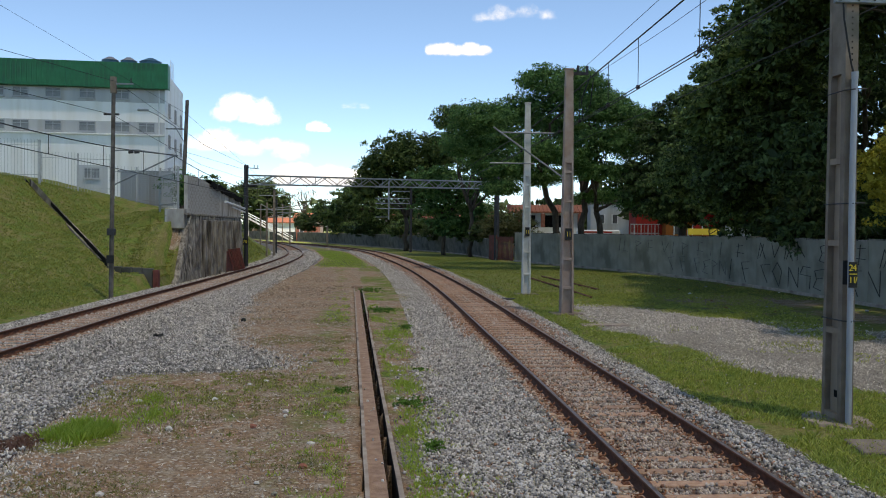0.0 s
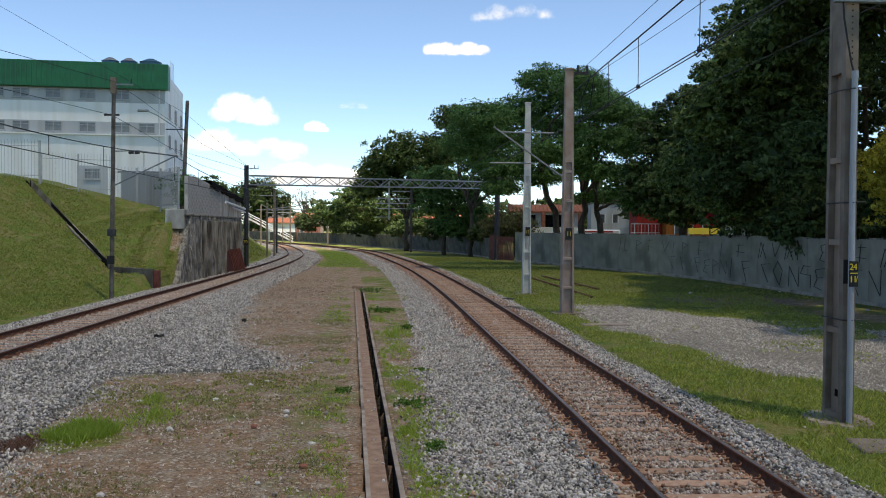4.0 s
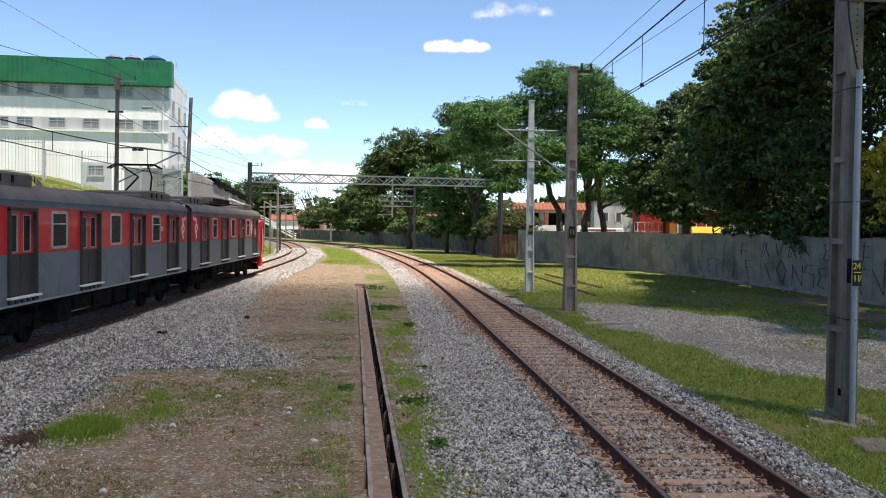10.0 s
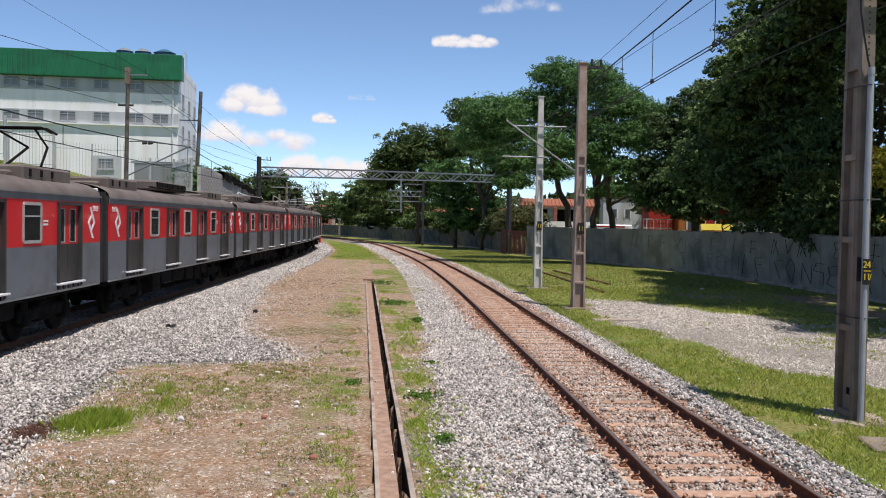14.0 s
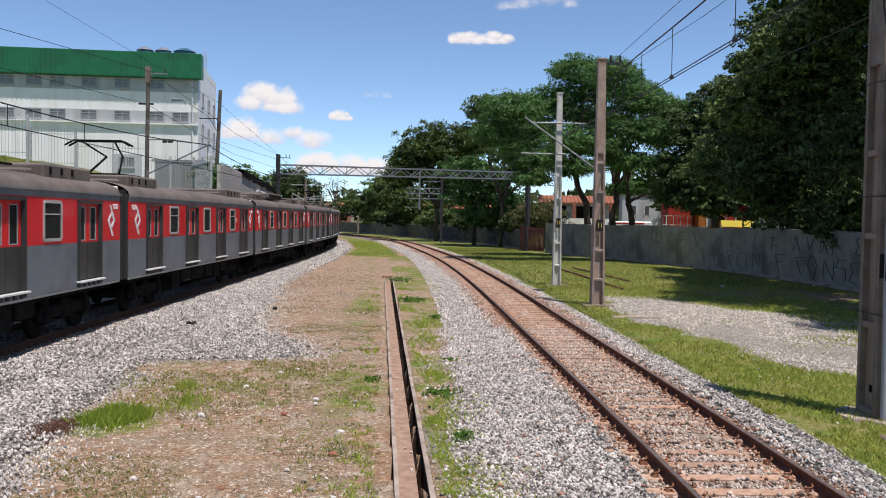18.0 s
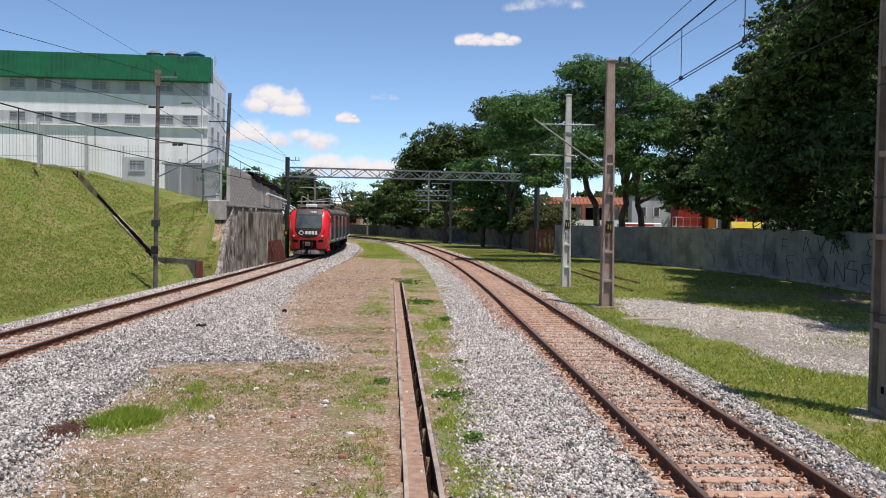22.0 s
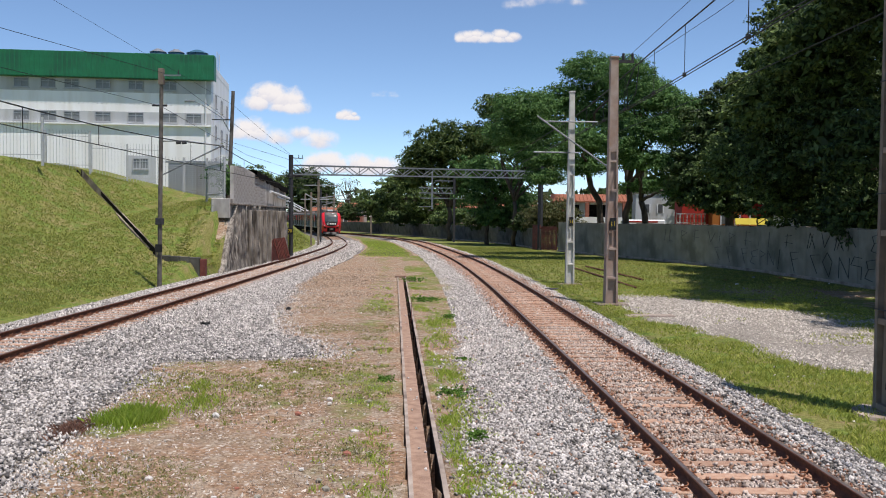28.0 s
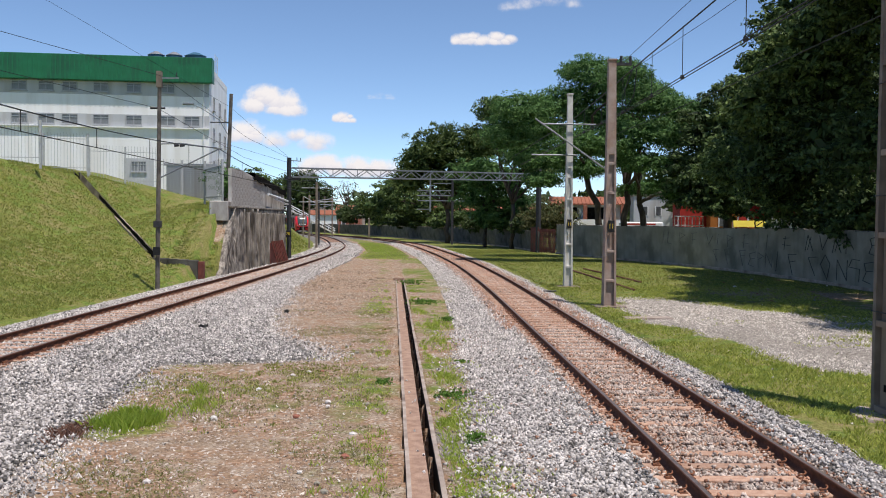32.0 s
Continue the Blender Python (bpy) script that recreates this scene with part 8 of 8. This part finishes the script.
def build_windows(car, skip=()):
    first = None
    for s in (-1, 1):
        for k, w in enumerate(WINS):
            if first is None:
                first = part("window", boxed(-0.46, 0.46, -0.01, 0.01, 2.27, 3.09), T_GLASS, car, "dark window with rounded pale frame")
                fr = bmesh.new()
                for q in (-1, 1):
                    box(fr, q * 0.46 - 0.034, q * 0.46 + 0.034, -0.03, 0.03, 2.29, 3.07)
                    for e in (-1, 1):
                        tube(fr, [(q * 0.46, 0, 2.68 + e * 0.385), (q * 0.42, 0, 2.68 + e * 0.42)], 0.034, 6)
                    box(fr, -0.43, 0.43, -0.03, 0.03, 2.68 + q * 0.42 - 0.034, 2.68 + q * 0.42 + 0.034)
                kids = [part("window_frame", fr, T_ALU, first, "pale aluminium frame")]
                mid = part("transom", boxed(-0.46, 0.46, -0.028, 0.028, 2.81, 2.84), T_ALU, first)
                first.matrix_basis = pose(w, (SIDE - 0.01) * s, 0)
                kids2 = [mid]
            else:
                o = again(first, w, (SIDE - 0.01) * s, 0, parent=car)
                for c in kids + (kids2 if k != 1 else []):
                    cc = c.copy()
                    scene.collection.objects.link(cc)
                    cc.parent = o


def emblem(car, x, s):
    """Two interlocked hooked strokes, as plain bars."""
    y = (SIDE + 0.004) * s
    f = 1 if s < 0 else -1
    for pts in ([(0.03, 0.20), (-0.20, 0.0), (0.09, -0.40)], [(-0.09, 0.40), (0.20, 0.0), (-0.03, -0.20)]):
        bm = bmesh.new()
        rows = []
        for k, (a, b) in enumerate(pts):
            w = 0.062
            rows.append([bm.verts.new((x + (a + o) * f, y + d * s, 2.68 + b)) for d in (0.0, 0.008) for o in (-w, w)])
        for r0, r1 in zip(rows, rows[1:]):
            for q in ((0, 1), (1, 3), (3, 2), (2, 0)):
                bm.faces.new((r0[q[0]], r0[q[1]], r1[q[1]], r1[q[0]]))
        for r in (rows[0], rows[-1]):
            bm.faces.new((r[0], r[1], r[3], r[2]))
        bmesh.ops.recalc_face_normals(bm, faces=bm.faces)
        part("emblem_stroke", bm, M_WHITE, car, "white hooked emblem stroke")


def build_under(car):
    for bx in (-5.9, 5.9):
        bg = part("bogie", box(box(boxed(-1.5, 1.5, -1.12, -0.98, 0.42, 0.72, 0.04), -1.5, 1.5, 0.98, 1.12, 0.42, 0.72, 0.04), -0.35, 0.35, -1.1, 1.1, 0.35, 0.85, 0.04), T_UNDER, car, "black bogie frame")
        bg.matrix_basis = pose(bx, 0, 0)
        for wx in (-1.15, 1.15):
            bm = bmesh.new()
            for s in (-1, 1):
                bmesh.ops.create_cone(bm, cap_ends=True, segments=20, radius1=0.46, radius2=0.46, depth=0.13, matrix=Matrix.Translation((wx, s * 0.83, 0.46)) @ Matrix.Rotation(math.pi / 2, 4, "X"))
            tube(bm, [(wx, -0.8, 0.46), (wx, 0.8, 0.46)], 0.08, 8)
            part("wheelset", bm, T_UNDER, bg)
            for s in (-1, 1):
                part("axle_box", boxed(wx - 0.17, wx + 0.17, s * 1.05 - 0.14, s * 1.05 + 0.14, 0.32, 0.62, 0.04), T_UNDER, bg)
                sp = bmesh.new()
                tube(sp, [(wx, s * 1.05, 0.62), (wx, s * 1.05, 0.95)], 0.11, 10)
                part("spring", sp, T_UNDER, bg)
    rng = random.Random(8)
    x = -3.9
    while x < 3.9:
        w = rng.uniform(0.7, 1.5)
        d = rng.uniform(0.38, 0.62)
        for s in (-1, 1):
            part("equipment_box", boxed(x, x + w, min(s * 0.55, s * 1.33), max(s * 0.55, s * 1.33), 1.0 - d, 1.0, 0.03), T_UNDER, car, "black underfloor box")
        x += w + rng.uniform(0.15, 0.4)
    part("brake_pipe", tubed([(-HALF, -1.2, 0.93), (HALF, -1.2, 0.93)], 0.03, 5), T_UNDER, car)


def roof_gear(car, kind):
    def slotted(x0, x1):
        f = part("roof_fairing", box(boxed(x0, x1, -1.12, 1.12, 3.62, 3.98, 0.05), x0 - 0.35, x0, -0.9, 0.9, 3.66, 3.85, 0.05), T_ROOF, car, "low roof ventilator housing")
        n = int((x1 - x0 - 0.4) / 0.62)
        for k in range(n):
            for s in (-1, 1):
                part("slot", boxed(x0 + 0.3 + k * 0.62, x0 + 0.42 + k * 0.62, s * 1.125 - 0.01, s * 1.125 + 0.01, 3.74, 3.90), T_UNDER, f)
    slotted(-7.6, -4.9)
    slotted(4.6, 7.4)
    if kind in ("gear", "cab"):
        a = part("roof_unit", boxed(-2.6, 1.6, -1.0, 1.0, 3.78, 4.12, 0.06), T_ROOF, car, "dark louvred roof unit")
        for k in range(6):
            for s in (-1, 1):
                part("louvre", boxed(-2.4 + k * 0.66, -1.9 + k * 0.66, s * 1.02 - 0.02, s * 1.02 + 0.02, 3.85, 4.06), T_UNDER, a)
        for s in (-1, 1):
            part("roof_rail", tubed([(-3.4, s * 1.05, 3.86), (3.2, s * 1.05, 3.86)], 0.03, 5), T_UNDER, car)
    if kind in ("pan", "pan_rear"):
        dx = 4.3 if kind == "pan" else -9.3
        pan = part("pantograph", boxed(2.6 + dx, 4.4 + dx, -0.6, 0.6, 3.98, 4.06), T_UNDER, car, "raised black pantograph")
        fx = 2.9 + dx
        for s in (-1, 1):
            part("lower_arm", tubed([(fx, s * 0.45, 4.08), (fx + 0.9, s * 0.25, 4.62)], 0.035, 6), T_UNDER, pan)
            part("upper_arm", tubed([(fx + 0.9, s * 0.25, 4.62), (fx - 0.55, s * 0.5, 5.0)], 0.028, 6), T_UNDER, pan)
        part("collector_head", tubed([(fx - 0.55, -0.95, 4.86), (fx - 0.55, -0.7, 5.0), (fx - 0.55, 0.7, 5.0), (fx - 0.55, 0.95, 4.86)], 0.03, 6), T_UNDER, pan)
        part("collector_head", tubed([(fx - 0.25, -0.95, 4.86), (fx - 0.25, -0.7, 5.0), (fx - 0.25, 0.7, 5.0), (fx - 0.25, 0.95, 4.86)], 0.03, 6), T_UNDER, pan)
        for px in (2.75 + dx, 4.2 + dx):
            for s in (-1, 1):
                part("insulator", tubed([(px, s * 0.5, 3.6), (px, s * 0.5, 4.0)], 0.06, 8), M_GATE, pan)


def gangway(car):
    bm = bmesh.new()
    for k in range(5):
        x = HALF + 0.03 + k * 0.15
        box(bm, x, x + 0.12, -1.38 + 0.04 * (k % 2), 1.38 - 0.04 * (k % 2), 1.05, 3.52 - 0.03 * (k % 2))
    part("bellows", bm, T_RUBBER, car, "black rubber gangway bellows")
    part("coupler", boxed(HALF, HALF + 0.7, -0.2, 0.2, 0.75, 1.0, 0.03), T_UNDER, car)
    for s in (-1, 1):
        # white block for a small lamp at the gangway top; it emits nothing
        part("bellows_clip", boxed(HALF + 0.04, HALF + 0.18, min(s * 1.22, s * 1.36), max(s * 1.22, s * 1.36), 3.5, 3.6, 0.02), M_WHITE, car, "pale lamp block at the gangway top")
        part("corner_post", boxed(HALF - 0.02, HALF + 0.1, min(s * 1.38, s * 1.49), max(s * 1.38, s * 1.49), 1.1, 3.4, 0.02), T_RUBBER, car)


def cab_nose(car, back):
    """Red moulded cab; back True: at the -x end."""
    f = -1 if back else 1
    zs = [0.62, 0.8, 0.95, 1.1, 1.25, 1.35, 1.42, 1.48, 1.55, 1.65, 1.8, 1.95, 2.1, 2.3, 2.5, 2.7, 2.9, 3.1, 3.25, 3.4, 3.52, 3.62]
    depth = np.interp(zs, [0.62, 1.15, 1.6, 2.2, 3.0, 3.62], [1.35, 1.62, 1.72, 1.58, 1.12, 0.62])
    half = np.interp(zs, [0.62, 1.0, 1.5, 2.4, 3.2, 3.45, 3.62], [1.34, 1.49, SIDE + 0.05, SIDE + 0.05, 1.49, 1.39, 1.15])
    us = np.linspace(-1, 1, 49)

    def outline(d, h, u):
        """Plan curve from one side round the front to the other."""
        a = u * math.pi / 2
        ex = 0.42
        y = h * math.copysign(abs(math.sin(a)) ** ex, a)
        x = d * abs(math.cos(a)) ** 0.62
        return x, y

    bm = bmesh.new()
    grid = []
    for z, d, h in zip(zs, depth, half):
        grid.append([bm.verts.new((f * (HALF + outline(d, h, u)[0]), outline(d, h, u)[1], z)) for u in us])
    for i in range(len(zs) - 1):
        for j in range(len(us) - 1):
            q = (grid[i][j], grid[i][j + 1], grid[i + 1][j + 1], grid[i + 1][j])
            bm.faces.new(q if f > 0 else q[::-1])
    bm.faces.new(grid[-1] if f > 0 else grid[-1][::-1])
    nose = part("cab_nose", bm, T_RED, car, "rounded red moulded cab front", smooth=True)
    # roof link
    part("cab_roof", boxed(*sorted((f * (HALF - 0.1), f * (HALF + 0.55))), -1.2, 1.2, 3.45, 3.64, 0.05), T_DARK, car)
    # windscreen, sitting just proud of the mask
    def on_face(u, z):
        d, h = np.interp(z, zs, depth), np.interp(z, zs, half)
        x, y = outline(d + 0.012, h, u)
        return Vector((f * (HALF + x), y, z))

    def on_y(y, z, lift=0.010):
        h, d = np.interp(z, zs, half), np.interp(z, zs, depth)
        a = math.asin(min(1.0, (min(abs(y), h * 0.999) / h) ** (1 / 0.42)))
        x = (d + lift) * math.cos(a) ** 0.62
        return Vector((f * (HALF + x), y, z))

    def patch(name, levels, reach, m, label, lift):
        """A smooth piece lying on the moulded front."""
        bm = bmesh.new()
        g = [[bm.verts.new(on_y(w * reach(z), z, lift)) for w in np.linspace(-1, 1, 25)] for z in levels]
        for i in range(len(levels) - 1):
            for j in range(24):
                q = (g[i][j], g[i][j + 1], g[i + 1][j + 1], g[i + 1][j])
                bm.faces.new(q if f > 0 else q[::-1])
        return part(name, bm, m, nose, label, smooth=True)

    patch("black_mask", np.linspace(1.44, 3.61, 34), lambda z: float(np.interp(z, [1.44, 1.47, 1.55, 1.7, 1.9, 2.2, 3.2, 3.4, 3.61], [0.05, 0.40, 0.64, 0.82, 0.95, 1.02, 1.02, 1.03, 0.95])), M_BLACK, "black front mask", 0.010)
    patch("windscreen", np.linspace(2.18, 3.12, 8), lambda z: 0.95 - (z - 2.18) * 0.03, T_SCREEN, "dark raked windscreen", 0.022)
    patch("coupler_recess", np.linspace(0.64, 1.28, 8), lambda z: 0.62, T_UNDER, "black coupler recess", 0.010)
    patch("destination_band", np.linspace(3.22, 3.58, 5), lambda z: 0.96 - (z - 3.22) * 0.15, T_DARK, "black number band", 0.020)
    part("wiper", tubed([on_face(-0.02, 2.1), on_face(0.12, 2.35), on_face(0.22, 2.4)], 0.018, 5), T_UNDER, nose)
    turn = pose(0, 0, 0, 90, 0, 90 if f > 0 else -90)
    c = on_y(0.3 * f, 3.4, 0.04)
    text("unit_number", "T020" if back else "T017", 0.22, M_WHITE, nose, Matrix.Translation(c) @ pose(0, 0, 0, 51, 0, 90 if f > 0 else -90), "white unit number")
    # plain white bars and a diamond
    z0 = 1.82
    sgn = f
    for k, y in enumerate((-0.12, 0.12, 0.36, 0.60)):
        yy = y * sgn
        p = on_y(yy, z0, 0.015)
        part("letter_bar", boxed(p.x - 0.02, p.x + 0.02, p.y - 0.09, p.y + 0.09, z0 - 0.14, z0 + 0.14, 0.01), M_WHITE, nose)
    bm = bmesh.new()
    cy = -0.50 * sgn
    p = on_y(cy, z0, 0.05)
    for a in range(4):
        t0, t1 = a * math.pi / 2, (a + 1) * math.pi / 2
        tube(bm, [(p.x - f * 0.03, cy + 0.19 * math.cos(t0), z0 + 0.19 * math.sin(t0)), (p.x - f * 0.03, cy + 0.19 * math.cos(t1), z0 + 0.19 * math.sin(t1))], 0.035, 4)
    part("emblem", bm, M_WHITE, nose, "white diamond emblem")
    # lamps, coupler, bumper, grilles, mirror
    for s in (-1, 1):
        for z, r, u in ((1.58, 0.13, 1.06),):
            p = on_y(s * u, z, 0.012)
            bm = bmesh.new()
            bmesh.ops.create_uvsphere(bm, u_segments=16, v_segments=8, radius=r, matrix=Matrix.Translation(p) @ Matrix.Diagonal((0.22, 1, 1, 1)))
            part("lamp_rim", bm, T_LENS, nose, "dark red lamp rim")
        for z, r, u in ((1.58, 0.085, 1.06), (1.80, 0.075, 1.14), (1.96, 0.07, 1.18)):
            p = on_y(s * u, z, 0.03 if z < 1.7 else 0.0)
            bm = bmesh.new()
            bmesh.ops.create_uvsphere(bm, u_segments=12, v_segments=8, radius=r, matrix=Matrix.Translation(p) @ Matrix.Diagonal((0.35, 1, 1, 1)))
            part("headlamp", bm, T_LAMP if z < 1.7 else T_LENS, nose, "round lamp")
        p = on_y(s * 0.92, 1.2, 0.0)
        part("grille", boxed(p.x - 0.05, p.x + 0.05, p.y - 0.2, p.y + 0.2, 1.12, 1.32, 0.02), T_UNDER, nose, "dark slotted grille")
        x0, x1 = sorted((f * (HALF + 0.25), f * (HALF + 0.72)))
        part("cab_door", boxed(x0, x1, min(s * (SIDE - 0.03), s * (SIDE + 0.06)), max(s * (SIDE - 0.03), s * (SIDE + 0.06)), 1.25, 3.1, 0.02), T_RED, nose, "red cab door")
        part("cab_window", boxed(x0 + 0.08, x1 - 0.08, min(s * (SIDE + 0.05), s * (SIDE + 0.068)), max(s * (SIDE + 0.05), s * (SIDE + 0.068)), 2.3, 2.98, 0.01), T_GLASS, nose)
        part("handrail", tubed([(f * (HALF + 0.15), s * (SIDE + 0.09), 1.4), (f * (HALF + 0.15), s * (SIDE + 0.09), 2.6)], 0.016, 5), T_STEP, nose)
        part("step_plate", boxed(*sorted((f * (HALF + 0.08), f * (HALF + 0.20))), min(s * 1.24, s * 1.49), max(s * 1.24, s * 1.49), 0.42, 1.3, 0.02), T_RED, nose, "red step side plate")
        part("step_plate", boxed(*sorted((f * (HALF + 0.62), f * (HALF + 0.72))), min(s * 1.24, s * 1.46), max(s * 1.24, s * 1.46), 0.42, 1.2, 0.02), T_RED, nose, "red step side plate")
        st = bmesh.new()
        for q in range(3):
            box(st, *sorted((f * (HALF + 0.2), f * (HALF + 0.6))), min(s * 1.30, s * 1.46), max(s * 1.30, s * 1.46), 0.55 + q * 0.24, 0.58 + q * 0.24)
        part("cab_steps", st, T_RED, nose, "red cab steps")
    bm = bmesh.new()
    g = []
    for z, d, h in ((0.20, 1.72, 1.22), (0.26, 1.74, 1.24), (0.58, 1.42, 1.18), (0.62, 1.30, 1.1)):
        g.append([bm.verts.new((f * (HALF + outline(d, h, u)[0]), outline(d, h, u)[1], z)) for u in np.linspace(-0.8, 0.8, 25)])
    for i in range(3):
        for j in range(24):
            q = (g[i][j], g[i][j + 1], g[i + 1][j + 1], g[i + 1][j])
            bm.faces.new(q if f > 0 else q[::-1])
    bm.faces.new(g[0])
    bm.faces.new(g[-1])
    part("bumper", bm, T_DARK, nose, "dark curved lower bumper", smooth=False)
    part("coupler", tubed([(f * (HALF + 1.2), 0, 1.0), (f * (HALF + 1.95), 0, 1.0)], 0.12, 8), M_CLIP, nose, "rusty coupler")
    part("coupler_head", boxed(*sorted((f * (HALF + 1.85), f * (HALF + 2.1))), -0.2, 0.2, 0.84, 1.16, 0.04), T_ROOF, nose)
    for s in (-1, 1):
        part("hose", tubed([(f * (HALF + 1.75), s * 0.32, 1.2), (f * (HALF + 1.95), s * 0.34, 0.9), (f * (HALF + 1.9), s * 0.25, 0.6)], 0.03, 6), T_RUBBER, nose)
    part("roof_light_box", boxed(*sorted((f * (HALF - 1.1), f * (HALF - 0.5))), -0.42, 0.42, 3.62, 4.02, 0.04), M_STEEL_P, nose, "pale roof box")
    for s in (-1, 1):
        bm = bmesh.new()
        y = (SIDE + 0.005) * s
        vs = [bm.verts.new((f * x, yy, z)) for yy in (y, y - 0.01 * s) for x, z in ((HALF, 1.085), (HALF, 2.16), (HALF - 1.42, 2.16))]
        for q in ((0, 1, 2), (3, 5, 4), (0, 3, 4, 1), (1, 4, 5, 2), (2, 5, 3, 0)):
            bm.faces.new([vs[k] for k in q])
        bmesh.ops.recalc_face_normals(bm, faces=bm.faces)
        part("red_sweep", bm, T_RED, car, "red slanting sweep of paint")


def build_car(kind, label, gear):
    car = thing("train_car", label=label, category="train car", group="train cars")
    build_body(car)
    build_doors(car)
    build_windows(car)
    build_under(car)
    roof_gear(car, gear)
    for s in (-1, 1):
        for e in ((-1, 1) if kind == "mid" else ((1,) if kind == "rear" else (-1,))):
            emblem(car, e * 7.85, s)
        if kind == "rear":
            emblem(car, -5.25, s)
        if kind == "front":
            emblem(car, 5.25, s)
        for bx in ({"rear": -2.9, "front": 2.9}.get(kind, 4.95),):
            bm = bmesh.new()
            for z in (2.72, 2.64):
                side_panel(bm, bx - 0.13, bx + 0.13, z - 0.022, z + 0.022, (SIDE + 0.006) * s)
            part("lettering_bars", bm, M_WHITE, car)
    return car


NUMBERS = [("F017", "9017"), ("F017", "F017"), ("F018", "9018"), ("9018", "F018"), ("9019", "9019"), ("F019", "F019"), ("F020", "F020"), ("T020", "9020")]


def number(car, body, x, s):
    text("car_number", body, 0.2, M_WHITE, car, pose(x, (SIDE + 0.006) * s, 3.04, 90, 0, 0 if s < 0 else 180), "white car number")


front_car = build_car("front", "red and grey electric train car with red cab leading", "gear")
cab_nose(front_car, False)
mid_gear = build_car("mid", "red and grey electric train car with louvred roof unit", "gear")
gangway(mid_gear)
mid_pan = build_car("mid", "red and grey electric train car with raised pantograph", "pan")
gangway(mid_pan)
mid_pan_rear = build_car("mid", "red and grey electric train car with pantograph at its rear end", "pan_rear")
gangway(mid_pan_rear)
rear_car = build_car("rear", "red and grey electric train car with red cab at the tail", "gear")
cab_nose(rear_car, True)
gangway(rear_car)
CARS = [front_car, mid_pan, mid_gear, copy_thing(mid_gear, pose(0, 0, 0)), copy_thing(mid_pan, pose(0, 0, 0)), copy_thing(mid_gear, pose(0, 0, 0)), mid_pan_rear, rear_car]
for i, c in enumerate(CARS):
    for e in (-1, 1):
        if (i == 0 and e == 1):
            number(c, "9017", 8.1, -1)
        elif i == 7 and e == -1:
            number(c, "9020", -8.1, -1)
        else:
            number(c, [["F017", ""], ["9018", "F017"], ["F018", "9018"], ["9019", "F018"], ["F019", "9019"], ["F020", "F019"], ["9020", "F020"], ["", "9020"]][i][0 if e < 0 else 1] or "9017", e * 8.15, -1)

# ---- what moves ----
def first_gap(t):
    """Place of the joint behind the leading car, along the curved line."""
    if t > 21.5:
        return 126.3 + float(np.interp(t, [21, 22, 23, 24, 25, 26, 27, 28, 29, 30, 31, 32], [50.8, 66.3, 80, 92, 103.5, 114.8, 126.3, 138, 150.5, 163.5, 177, 191]))
    u = t - 12
    return 55.10 - 0.25 * max(0, 8 - t) + 10.72 * u + 0.353 * u * u - 0.0042 * u**3


def motions():
    times = [0.5 * k for k in range(65)]
    for i, c in enumerate(CARS):
        rows = []
        for t in times:
            s = first_gap(t) + 8.9 - CAR * i
            a, b = LEFT.at(s - 5.9), LEFT.at(s + 5.9)
            m = (a + b) / 2
            rows.append((t, pose(m[0], m[1], Z_LEFT, 0, 0, math.degrees(math.atan2(b[1] - a[1], b[0] - a[0])))))
        walk(c, rows)
    for c in CLOUDS:
        p = c.location.copy()
        walk(c, [(0, pose(*p)), (32, pose(p.x - 29, p.y, p.z + 3))])
    # shadow centre of the drifting cloud, on the ground, carried up along the sun's ray
    up = sun_to * (SHADE_H / sun_to.z)
    rows = []
    for t in (0, 32):
        gx, gy = 20 - 2.5 * t, -276 - 14 * (t - 12.2)
        rows.append((t, pose(gx + up.x, gy + up.y, SHADE_H)))
    walk(shade_cloud, rows)


motions()
